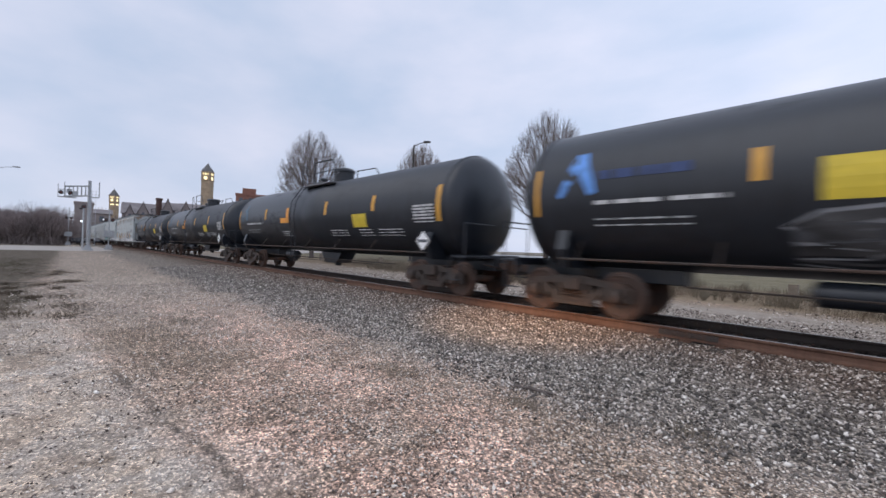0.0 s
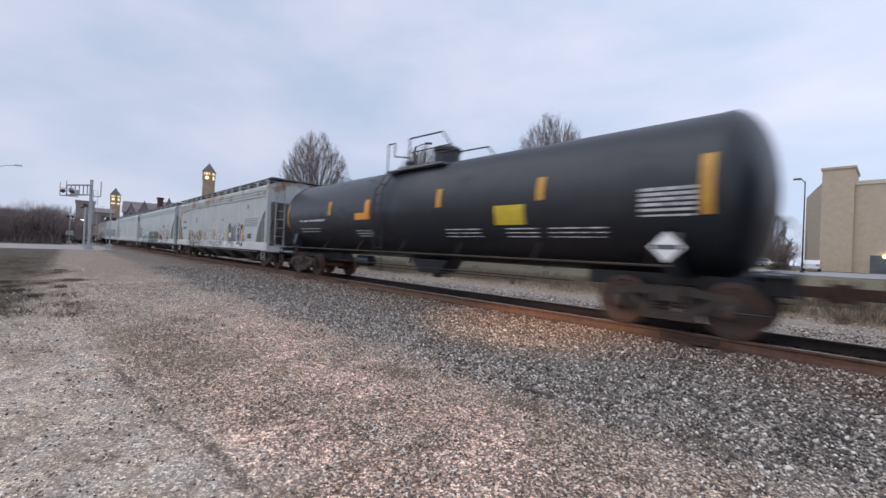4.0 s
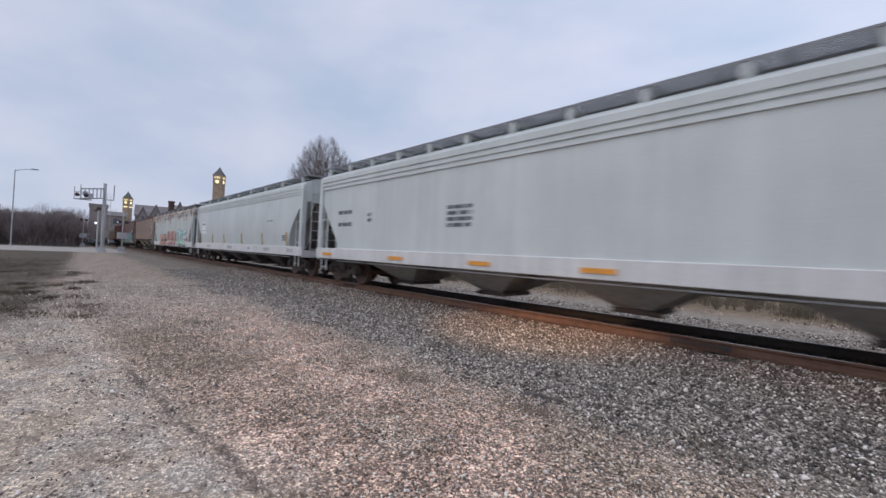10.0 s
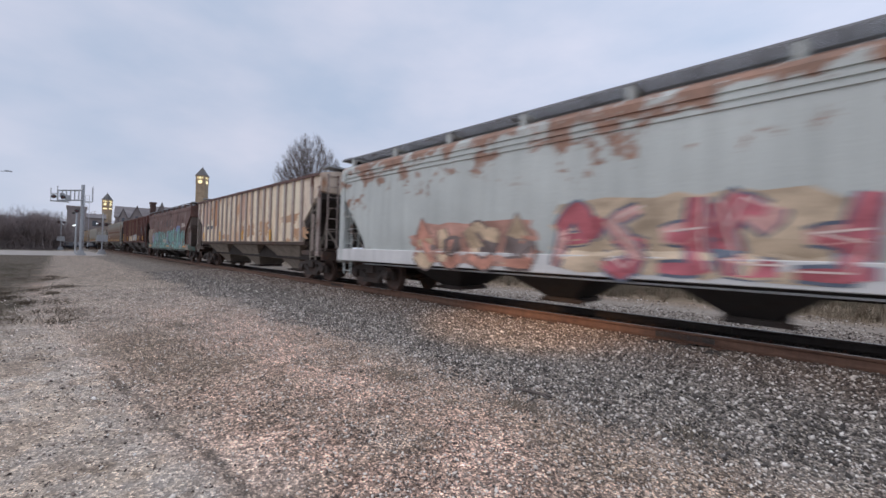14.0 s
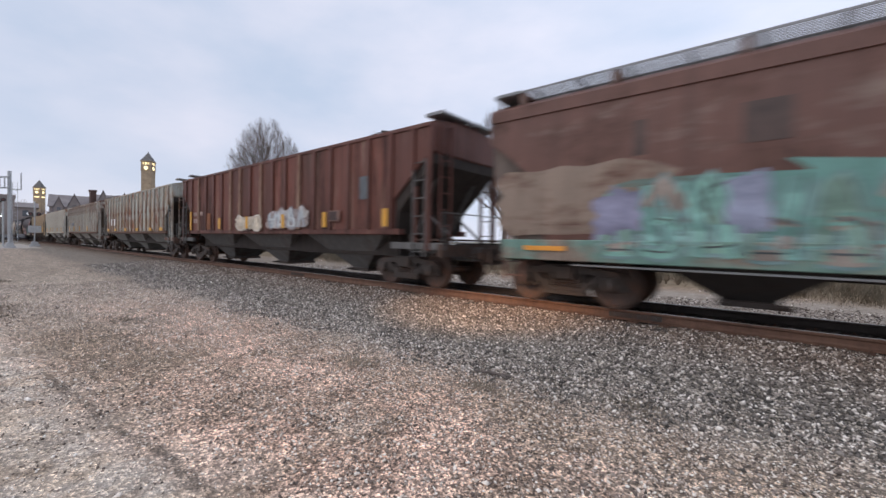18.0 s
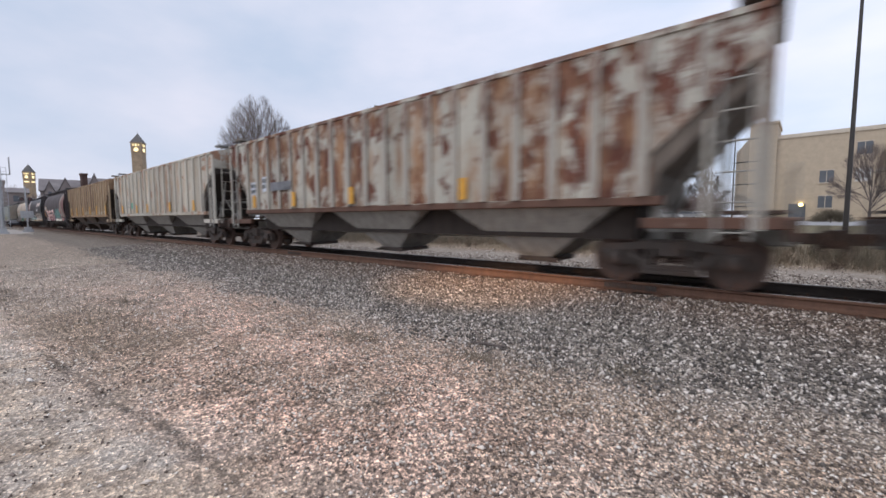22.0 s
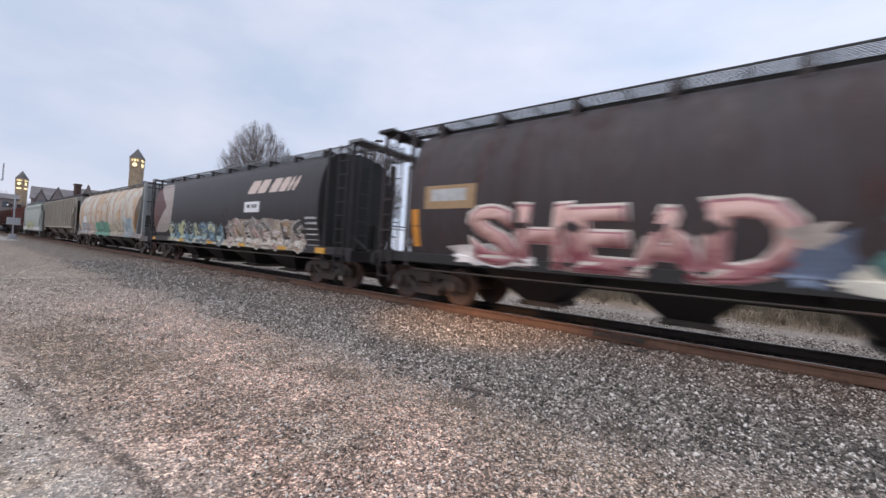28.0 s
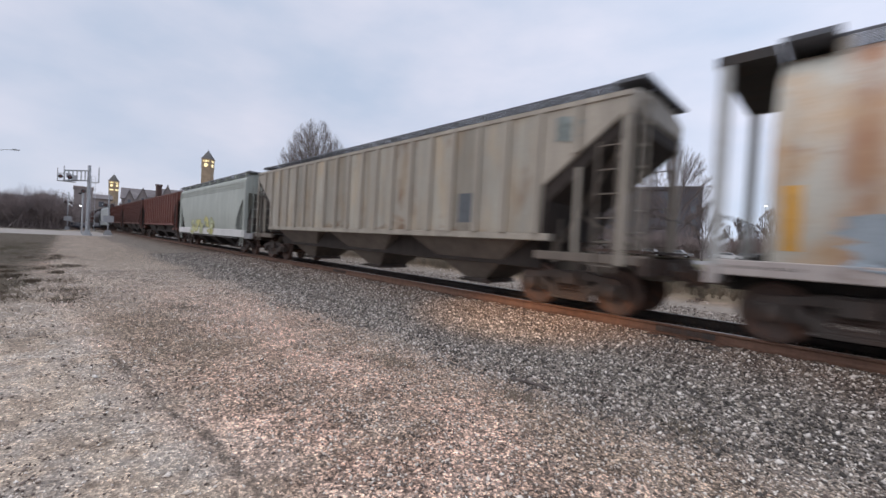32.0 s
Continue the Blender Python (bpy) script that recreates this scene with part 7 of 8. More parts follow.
part("stencil_panel", patch(4.9, 5.38, 1.78, 2.5, lambda q: -1.49, 0.006), M_DMARK, c, "dark stencil panel")
part("painted_mark", blob(7.5, 8.2, 3.35, 3.98, lambda q: -1.49, 0.006, 85, 18, 0.4), spray((0.16, 0.19, 0.18)), c, "dark round emblem")
c, L, s, xe, xi = hopper_car(G[11], G[12], "pale green-grey hopper car with yellow graffiti", "smooth", painted("pale_green_grey_paint", (0.47, 0.50, 0.45), (0.30, 0.22, 0.15), 0.66, 0.15, (0.5, 0.5, 0.4), 0.5, 0.2), M_DARKUNDER, M_SILL, 3)
wild(c, -4.0, 2.0, 1.0, 2.0, over_sill(s), [(0.45, 0.42, 0.14), (0.38, 0.40, 0.22)], (0.28, 0.27, 0.14), 91, 5)
TAIL = [("reddish-brown ribbed hopper car", "ribbed", M_REDDISH), ("dark brown ribbed hopper car", "ribbed", M_MAROON), ("dark brown ribbed hopper car", "ribbed", M_MAROON), ("weathered grey covered hopper car", "smooth", M_HGREY), ("black round-sided hopper car", "round", M_BLACKHOP), ("brown ribbed hopper car", "ribbed", M_BROWN), ("tan ribbed hopper car", "ribbed", M_TAN), ("grey covered hopper car", "smooth", M_HGREY), ("dark maroon ribbed hopper car", "ribbed", M_MAROON)]
xt = G[12]
for label, kind, paint in TAIL:
    hopper_car(xt, xt - 18.6, label, kind, paint, M_DARKUNDER, None, 3, 15 if kind == "ribbed" else 0, None, RB if kind == "ribbed" else RC if kind == "round" else None, 1.75 if kind == "round" else 0.87 if kind == "ribbed" else 0.8)
    xt -= 18.6


# ---- the place round the track ----
def at(az, dist):
    """A spot at a bearing (degrees to the left of the track's normal) and distance from the yard."""
    return -dist * math.sin(radians(az)), dist * math.cos(radians(az))


def gz(x, y):
    return float(ground_z(np.array(x, float), np.array(y, float)))


M_BARK = plain("grey_brown_bark", (0.115, 0.095, 0.085), 0.9, 0, 0.3, 8, 0.4)
M_TWIG = plain("fine_dark_twigs", (0.145, 0.115, 0.105), 0.9, 0, 0.2, 3, 0)
M_BRUSH = plain("far_brown_brush", (0.235, 0.19, 0.178), 0.95, 0, 0.35, 0.5, 0)
M_DRY = plain("dry_grass_blades", (0.235, 0.185, 0.135), 0.9, 0, 0.4, 1.5, 0)
M_WEED = plain("dead_weeds", (0.17, 0.145, 0.105), 0.9, 0, 0.4, 2.0, 0)
M_STRAW = plain("flattened_straw", (0.24, 0.20, 0.155), 0.9, 0, 0.4, 2.0, 0)
M_POLE = plain("grey_painted_pole", (0.36, 0.37, 0.38), 0.5, 0.3, 0.15, 2, 0.05)
M_DARKPOLE = plain("dark_bronze_pole", (0.05, 0.045, 0.042), 0.5, 0.3, 0.15, 2, 0.05)
M_STONE = plain("warm_tower_stone", (0.36, 0.27, 0.18), 0.85, 0, 0.25, 0.6, 0.2)
M_SLATE = plain("grey_slate_roof", (0.115, 0.108, 0.105), 0.7, 0, 0.25, 1.0, 0.2)
M_GLOW = plain("lit_clock_glass", (0.8, 0.7, 0.4), 0.4, 0, 0.05, 2, 0, (1.0, 0.80, 0.42), 1.35)
M_GLOWDIM = plain("floodlit_window_glass", (0.6, 0.5, 0.25), 0.4, 0, 0.2, 2, 0, (1.0, 0.74, 0.34), 0.75)
M_IRON = plain("black_clock_iron", (0.03, 0.03, 0.03), 0.6)
M_BRICK = plain("red_brown_brick", (0.24, 0.115, 0.085), 0.9, 0, 0.2, 1.2, 0.2)
M_DARKBRICK = plain("soot_dark_brick", (0.10, 0.06, 0.05), 0.9, 0, 0.2, 1.2, 0.2)
# slate lightened towards brown-grey so that distance haze sits in its colour
M_HAZEROOF = plain("hazed_brown_slate_roof", (0.185, 0.165, 0.165), 0.8, 0, 0.25, 0.4, 0.2)
M_FARWALL = plain("grey_far_masonry", (0.27, 0.228, 0.213), 0.9, 0, 0.2, 0.3, 0.1)
M_BEIGE = plain("beige_brick_wall", (0.47, 0.385, 0.285), 0.85, 0, 0.10, 1.5, 0.1)
M_BEIGE2 = plain("pale_stone_band", (0.55, 0.48, 0.39), 0.85, 0, 0.10, 1.5, 0.1)
M_GLASS = plain("dim_window_glass", (0.10, 0.11, 0.125), 0.15, 0, 0.2, 0.7, 0)
M_BLINDGLASS = plain("pale_window_blinds", (0.50, 0.50, 0.48), 0.4, 0, 0.2, 0.7, 0)
M_LAMPGLOW = plain("lit_lamp_glass", (1, 1, 1), 0.4, 0, 0, 1, 0, (0.92, 0.96, 1.0), 3.5)
M_WARMLAMP = plain("lit_warm_lamp_glass", (1, 0.8, 0.4), 0.4, 0, 0, 1, 0, (1.0, 0.75, 0.3), 7.0)
M_REDGLOW = plain("lit_red_tail_light", (0.6, 0.02, 0.02), 0.3, 0, 0, 1, 0, (1.0, 0.05, 0.06), 3.0)
M_FLASH = plain("unlit_red_signal_lens", (0.10, 0.02, 0.018), 0.3, 0, 0, 1, 0)
M_ROAD = plain("pale_worn_asphalt", (0.33, 0.30, 0.27), 0.9, 0, 0.15, 0.8, 0.2)
M_LOT = plain("pale_parking_asphalt", (0.33, 0.33, 0.335), 0.9, 0, 0.15, 0.5, 0.1)
M_TIMBER = plain("weathered_timber_post", (0.20, 0.165, 0.13), 0.9, 0, 0.3, 6, 0.3)
M_CARPAINT = [plain("white_car_paint", (0.70, 0.70, 0.72), 0.25, 0, 0.05, 1, 0), plain("silver_car_paint", (0.40, 0.41, 0.43), 0.25, 0.4, 0.05, 1, 0), plain("dark_car_paint", (0.04, 0.04, 0.05), 0.25, 0, 0.05, 1, 0)]
M_TYRE = plain("black_tyre_rubber", (0.02, 0.02, 0.02), 0.9)

# roads and lots
xr = np.concatenate([np.linspace(-90, -62, 15)])
tagged(new("road", quad_mesh("road", xr, np.linspace(-160, 7.0, 60), lambda x, y: ground_z(x, np.minimum(y, 6.0)) + 0.02 + 0 * x, M_ROAD)), "pale worn asphalt road leading to the crossing", "road", kind="structure")
tagged(new("road", quad_mesh("road", xr, np.linspace(10.6, 200, 60), lambda x, y: ground_z(x, y) + 0.025, M_ROAD)), "pale worn asphalt road beyond the crossing", "road", kind="structure")
tagged(new("pavement", quad_mesh("pavement", np.linspace(-58, 40, 40), np.linspace(46, 70, 16), lambda x, y: ground_z(x, y) + 0.03, M_LOT)), "pale parking lot beside the track", "parking lot", kind="structure")


def twig_mesh(segs, mat, name):
    """Three-sided tapered sticks from rows of (start, end, r0, r1)."""
    s = np.array([np.r_[p, q, a, b] for p, q, a, b in segs], float)
    p, q, r0, r1 = s[:, :3], s[:, 3:6], s[:, 6:7], s[:, 7:8]
    d = q - p
    d /= np.linalg.norm(d, axis=1, keepdims=True) + 1e-9
    ref = np.where(np.abs(d[:, 2:3]) > 0.9, [[1.0, 0, 0]], [[0, 0, 1.0]])
    a = np.cross(d, ref)
    a /= np.linalg.norm(a, axis=1, keepdims=True)
    b = np.cross(d, a)
    ring = [(math.cos(t), math.sin(t)) for t in (0, 2.094, 4.189)]
    verts = np.stack([p + r0 * (a * c + b * t) for c, t in ring] + [q + r1 * (a * c + b * t) for c, t in ring], 1).reshape(-1, 3)
    k = (np.arange(len(s)) * 6)[:, None]
    faces = np.concatenate([k + np.array(f) for f in ([0, 1, 4, 3], [1, 2, 5, 4], [2, 0, 3, 5])])
    me = bpy.data.meshes.new(name)
    me.from_pydata(verts.tolist(), [], faces.tolist())
    me.materials.append(mat)
    return me


def grow(rng, h, w, limbs, stem, fine, base=0.22, lean=0.0, point=0.2):
    """Segments of a bare tree: straight limbs fan out of a low fork, branches and twigs follow them to an egg-shaped outline of height h and width w."""
    low = h * base
    cz, rz, rx = low + (h - low) * 0.36, (h - low) * 0.64, w / 2
    fork = np.array([lean, 0, low])
    trunk = [(np.array([0, 0, -0.3]), np.array([0, 0, 0.35]), stem * 1.4, stem), (np.array([0, 0, 0.35]), fork, stem, stem * 0.8), (fork, np.array([lean * 1.6, 0, low + rz * 0.5]), stem * 0.75, stem * 0.3)]
    segs = []

    def tip_at(a, el, f):
        """A point in the crown: bearing, height angle and share of the way to the outline, which narrows to a soft tip."""
        r = rx * math.cos(el) * (1 - point * max(0.0, math.sin(el)) ** 2)
        return np.array([math.cos(a) * r * f, math.sin(a) * r * f, cz + math.sin(el) * (rz if el > 0 else rz * 0.5) * f])

    def kept(q):
        """q, drawn back to the outline where it would stand out of the crown."""
        e = q - np.array([lean, 0, cz])
        u = max(-0.98, min(0.98, e[2] / (rz if e[2] > 0 else rz * 0.5)))
        most = rx * math.sqrt(1 - u * u) * (1 - point * max(0.0, u) ** 1.5)
        wide = math.hypot(e[0], e[1])
        pull = min(1.0, most * rng.uniform(0.95, 1.03) / max(wide, 1e-6))
        return np.array([lean + e[0] * pull, e[1] * pull, cz + u * (rz if u > 0 else rz * 0.5)])

    def bent(p, q, r0, r1, lift, n):
        """A stick from p to q that sets out steeper than it ends; returns its points."""
        pts, size = [p], np.linalg.norm(q - p)
        off = np.array([rng.gauss(0, 0.03), rng.gauss(0, 0.03), lift]) * size
        for i in range(1, n + 1):
            t = i / n
            at_t = p + (q - p) * t + off * math.sin(math.pi * t) + np.array([rng.gauss(0, 0.008) for _ in range(3)]) * size * (t < 1)
            segs.append((pts[-1], at_t, r0 + (r1 - r0) * (t - 1 / n), r0 + (r1 - r0) * t))
            pts.append(at_t)
        return pts

    for k in range(limbs):
        a, el = 2.4 * k + rng.uniform(-0.3, 0.3), math.asin(min(0.985, -0.25 + 1.22 * (k + 0.5) / limbs))
        start = fork + np.array([0, 0, rz * rng.uniform(-0.08, 0.28)])
        limb = bent(start, tip_at(a, el, rng.uniform(0.86, 0.97)), stem * 0.34, fine * 1.3, 0.07, 6)
        for j in range(9):
            p = limb[rng.randrange(1, 6)]
            b_tip = tip_at(a + rng.gauss(0, 0.24) / max(0.25, math.cos(el)), max(-0.5, min(1.52, el + rng.gauss(0.0, 0.2))), rng.uniform(0.86, 0.99))
            br = bent(p, b_tip, max(fine * 1.5, stem * 0.075), fine, 0.05, 4)
            for i in range(7):
                p2 = br[rng.randrange(1, 4)]
                d = b_tip - p2
                size = np.linalg.norm(d) + 0.25
                t_tip = kept(p2 + d * rng.uniform(0.7, 1.05) + np.array([rng.gauss(0, 0.16), rng.gauss(0, 0.16), rng.gauss(0.0, 0.14)]) * size)
                tw = bent(p2, t_tip, fine, fine * 0.6, 0.03, 2)
                out = (t_tip - fork) / np.linalg.norm(t_tip - fork)
                for _ in range(2):
                    q = kept(t_tip + out * rng.uniform(0.0, 0.3) + np.array([rng.gauss(0, 0.14) for _ in range(3)]))
                    segs.append((tw[1] + (t_tip - tw[1]) * rng.uniform(0, 0.6), q, fine * 0.65, fine * 0.4))
    return trunk, segs


def bare_tree(az, dist, top_el, width_deg, seed, label, limbs=16, fine=0.014, base=0.22, lean=0.0):
    x, y = at(az, dist)
    z = gz(x, y)
    h, w = 1.0 * (top_el * dist + 1.6 - z), 2.04 * dist * math.tan(radians(width_deg / 2))
    trunk, segs = grow(random.Random(seed), h, w, limbs, h * 0.018, fine, base, lean)
    tree = new("tree")
    tree.matrix_basis = pose(x, y, z)
    g = Geo()
    for p, q, a, b in trunk:
        g.rod(p, q, a, 10, b)
    part("trunk", g, M_BARK, tree, smooth=True)
    part("crown", twig_mesh(segs, M_TWIG, "crown"), M_TWIG, tree, "bare branches and fine twigs")
    return tagged(tree, label, "tree")


bare_tree(63.9, 46, 0.276, 10.8, 1, "bare deciduous tree with a dense rounded crown", 34, 0.0085, 0.14)
bare_tree(49.3, 50, 0.268, 9.4, 2, "bare deciduous tree with a rounded crown behind a lamp pole", 34, 0.009, 0.14)
bare_tree(31.2, 40, 0.352, 13.5, 3, "large bare deciduous tree with a rounded crown", 40, 0.008, 0.14)
bare_tree(16.0, 58, 0.25, 9.0, 4, "bare open-crowned tree beside the parking lot", 16, 0.011, 0.2, 0.2)
bare_tree(19.5, 66, 0.15, 5.5, 5, "smaller bare tree beside the parking lot", 12, 0.014, 0.2)
bare_tree(12.6, 70, 0.12, 5.0, 6, "small bare tree behind the parking lot", 8, 0.02, 0.15)
bare_tree(-7.3, 52, 0.125, 6.5, 7, "bare tree in front of the beige building", 12, 0.013, 0.15)
bare_tree(9.0, 110, 0.085, 4.0, 8, "small bare tree at the edge of the lot", 8, 0.03, 0.12)
bare_tree(6.2, 105, 0.105, 3.4, 9, "bare tree near a lit street lamp", 8, 0.03, 0.12)
bare_tree(24.0, 62, 0.21, 7.5, 10, "bare tree on the lawn behind the track", 14, 0.013, 0.18)


def brush(name, label, spots, height, seed, mat, per=130, fine=0.03):
    """Leafless scrub: each clump a fan of stems whose fine tops end on a low rounded dome."""
    rng, segs = random.Random(seed), []
    for x, y in spots:
        z, h = gz(x, y), height * rng.triangular(0.42, 1.2, 0.72)
        w = h * rng.uniform(0.35, 0.5)
        for k in range(per):
            a, el, f = rng.uniform(0, 6.28), math.asin(rng.uniform(-0.3, 1.0)), rng.uniform(0.75, 1.0)
            q = np.array([x + math.cos(a) * math.cos(el) * w * f, y + math.sin(a) * math.cos(el) * w * f, z + h * (0.5 + 0.5 * math.sin(el) * f)])
            c = np.array([x, y, z + h * 0.12])
            p = c + (q - c) * rng.uniform(0.3, 0.82) + np.array([rng.gauss(0, 0.08), rng.gauss(0, 0.08), 0]) * h
            segs.append((p, q, fine * rng.uniform(0.8, 1.4), fine * 0.5))
            if k % 5 == 0:
                segs.append((np.array([x + rng.gauss(0, 0.3) * w, y + rng.gauss(0, 0.3) * w, z - 0.1]), p, fine * 1.8, fine))
    return tagged(new(name, twig_mesh(segs, mat, name)), label, "woods", kind="stuff")


rb = random.Random(8)
brush("far_woods", "brown leafless woods along the road", [at(rb.uniform(89.2, 101), rb.uniform(100, 150)) for _ in range(260)], 7.6, 21, M_BRUSH, 380, 0.024)
brush("far_woods", "leafless hedge behind the parking lot", [at(rb.uniform(5.0, 30), rb.uniform(94, 110)) for _ in range(120)], 6.5, 22, M_BRUSH, 150)
brush("far_woods", "leafless trees on the hill by the towers", [at(rb.uniform(73, 86.5), rb.uniform(190, 230)) for _ in range(70)], 12.0, 23, M_BRUSH, 150, 0.07)


# ---- towers and far buildings ----
def tower(az, dist, tip_el, width, roof_h, turn, label, low=0.0):
    x, y = at(az, dist)
    top = tip_el * dist + 1.6
    zr = top - roof_h
    t = new("clock_tower")
    t.matrix_basis = pose(x, y, 0, 0, 0, turn)
    tagged(t, label, "tower")
    a = width / 2
    part("shaft", Geo().box(-a * 0.95, a * 0.95, -a * 0.95, a * 0.95, 0, zr - 5.6).box(-a, a, -a, a, zr - 5.6, zr), M_STONE, t, "warm floodlit stone")
    part("cornice", Geo().box(-a - 0.25, a + 0.25, -a - 0.25, a + 0.25, zr - 0.35, zr + 0.05), M_STONE, t)
    part("cornice", Geo().box(-a - 0.15, a + 0.15, -a - 0.15, a + 0.15, zr - 5.75, zr - 5.45), M_STONE, t)
    part("roof", Geo().add([(-a - 0.2, -a - 0.2, zr + 0.05), (a + 0.2, -a - 0.2, zr + 0.05), (a + 0.2, a + 0.2, zr + 0.05), (-a - 0.2, a + 0.2, zr + 0.05), (0, 0, top)], [(0, 1, 4), (1, 2, 4), (2, 3, 4), (3, 0, 4), (3, 2, 1, 0)]), M_SLATE, t, "pointed slate roof")
    part("finial", Geo().rod((0, 0, top - 0.2), (0, 0, top + 0.9), 0.06), M_SLATE, t)
    for rot in range(4):
        m = pose(0, 0, 0, 0, 0, 90 * rot)
        dial = part("clock_face", Geo().lathe([(0.05, -a - 0.06), (1.15, -a - 0.06), (1.15, -a + 0.1), (0.05, -a + 0.1)], (0, 0, zr - 4.1), "y", 28), M_GLOW, t, "lit round clock face", m)
        part("clock_pointer", Geo().box(-0.06, 0.06, -a - 0.1, -a - 0.07, zr - 4.15, zr - 3.25), M_IRON, dial)
        part("clock_pointer", Geo().box(-0.05, 0.6, -a - 0.1, -a - 0.07, zr - 4.16, zr - 4.06), M_IRON, dial)
        for k in (-1, 0, 1):
            g = Geo().prism_y([(k * 1.35 - 0.42, zr - 2.1), (k * 1.35 + 0.42, zr - 2.1), (k * 1.35 + 0.42, zr - 1.1), (k * 1.35 + 0.25, zr - 0.75), (k * 1.35 - 0.25, zr - 0.75), (k * 1.35 - 0.42, zr - 1.1)], -a - 0.05, -a + 0.1)
            part("belfry_window", g, M_GLOWDIM if k else M_GLOW, t, "lit arched opening", m)
        if low:
            part("belfry_window", Geo().box(-a * 0.6, a * 0.6, -a - 0.05, -a + 0.1, zr - low - 0.9, zr - low), M_GLOW, t, "lit opening", m)
    return t


tower(76.45, 300, 0.1682, 5.5, 5.7, 52, "clock tower with lit dials and pointed slate roof")
tower(85.3, 480, 0.0955, 5.5, 6.6, 52, "distant clock tower with lit windows and pointed roof", 7.6)


def far_house(az0, az1, dist, z1, ridge, label, wall, deep=18, rows=0, flat=False, turn=0):
    x0, y0 = at(az0, dist)
    x1, y1 = at(az1, dist)
    w = math.hypot(x1 - x0, y1 - y0)
    ang = math.degrees(math.atan2(y1 - y0, x1 - x0))
    h = new("far_building")
    h.matrix_basis = pose(x0, y0, 0, 0, 0, ang)
    tagged(h, label, "building")
    part("wall", Geo().box(0, w, 0, deep, -1, z1), wall, h)
    if flat:
        part("parapet", Geo().box(-0.2, w + 0.2, -0.2, deep + 0.2, z1, z1 + 0.6), wall, h)
    else:
        part("roof", Geo().prism_x([(-0.5, z1), (deep + 0.5, z1), (deep * 0.6, ridge), (deep * 0.4, ridge)], -0.5, w + 0.5), M_HAZEROOF, h)
    for r in range(rows):
        for k in range(int(w / 3.2)):
            part("window", Geo().box(1 + k * 3.2, 2.2 + k * 3.2, -0.06, 0.1, z1 - 2.6 - 3.4 * r, z1 - 0.9 - 3.4 * r), M_GLASS, h)
    return h


far_house(73.3, 69.6, 160, 18.6, 0, "red brick building with a flat roof", M_BRICK, 16, 2, True)
part("penthouse", Geo().box(2.0, 6.5, 2, 8, 18.6, 21.4), M_BRICK, bpy.data.objects["far_building"])
far_house(84.6, 80.2, 235, 13.5, 19.0, "grey gabled building below the towers", M_FARWALL, 20, 2)
far_house(81.4, 77.5, 225, 14.5, 19.5, "grey gabled building with a brick chimney", M_FARWALL, 20, 2)
far_house(79.2, 74.0, 260, 18.0, 22.5, "grey building at the foot of the clock tower", M_FARWALL, 20, 2)
cx, cy = at(81.25, 222)
ch = tagged(part("chimney", Geo().box(-0.9, 0.9, -0.9, 0.9, 0, 20.0).box(-1.1, 1.1, -1.1, 1.1, 19.6, 20.4), M_DARKBRICK, m=pose(cx, cy, 0, 0, 0, 10)), "square red brick chimney stack", "chimney")
far_house(88.5, 87.0, 150, 10.9, 0, "plain grey block building with a flat roof", M_FARWALL, 12, 0, True)
far_house(87.9, 85.5, 170, 9.4, 11.0, "long low grey building", M_FARWALL, 12, 1)
for a0, a1, z1, top_z in ((84.3, 83.5, 12.0, 16.8), (83.2, 82.2, 13.0, 18.2), (80.9, 79.9, 14.5, 20.6), (79.0, 78.2, 15.5, 20.0)):
    # steep cross gables in front of the long roofs
    x0, y0 = at(a0, 219)
    x1, y1 = at(a1, 219)
    wide = math.hypot(x1 - x0, y1 - y0)
    gable = new("far_building")
    gable.matrix_basis = pose(x0, y0, 0, 0, 0, math.degrees(math.atan2(y1 - y0, x1 - x0)))
    tagged(gable, "grey stone wing with a steep gable", "building")
    part("wall", Geo().prism_y([(0, -1), (wide, -1), (wide, z1), (wide / 2, top_z - 0.4), (0, z1)], 0, 9), M_FARWALL, gable)
    part("roof", Geo().prism_y([(-0.4, z1 - 0.3), (wide / 2, top_z), (wide + 0.4, z1 - 0.3), (wide / 2, top_z - 0.5)], -0.3, 9.3), M_HAZEROOF, gable)
    part("window", Geo().box(wide / 2 - 0.5, wide / 2 + 0.5, -0.06, 0.1, z1 - 1.6, z1 + 0.4), M_GLASS, gable)

far_house(25.6, 12.9, 116, 18.2, 0, "dark grey flat-roofed building behind the parking lot", plain("dark_grey_block_wall", (0.105, 0.098, 0.108), 0.9, 0, 0.2, 0.3, 0.1), 20, 3, True)

# beige building across the lot
bb = new("office_building")
bb.matrix_basis = pose(-0.4, 75, 1.15, 0, 0, -3)
tagged(bb, "beige brick building with few windows and a lit entrance", "building")
part("wall", Geo().box(0, 34, 0, 24, -1, 11.4), M_BEIGE, bb)
part("parapet", Geo().box(-0.15, 34.15, -0.15, 24.15, 11.4, 11.9), M_BEIGE2, bb)
part("stair_block", Geo().box(-2.7, 0.4, -0.6, 7, -1, 13.6).box(-2.85, 0.55, -0.75, 7.15, 13.6, 13.9), M_BEIGE, bb)
part("side_wing", Geo().add([(-2.7, 2, -1), (-2.7, 7, -1), (-6.6, 20, -1), (0, 20, -1), (-2.7, 2, 12.6), (-2.7, 7, 12.6), (-6.6, 20, 12.6), (0, 20, 12.6)], [(0, 2, 6, 4), (2, 3, 7, 6), (3, 0, 4, 7), (4, 6, 7), (4, 7, 5)]), M_BEIGE, bb)
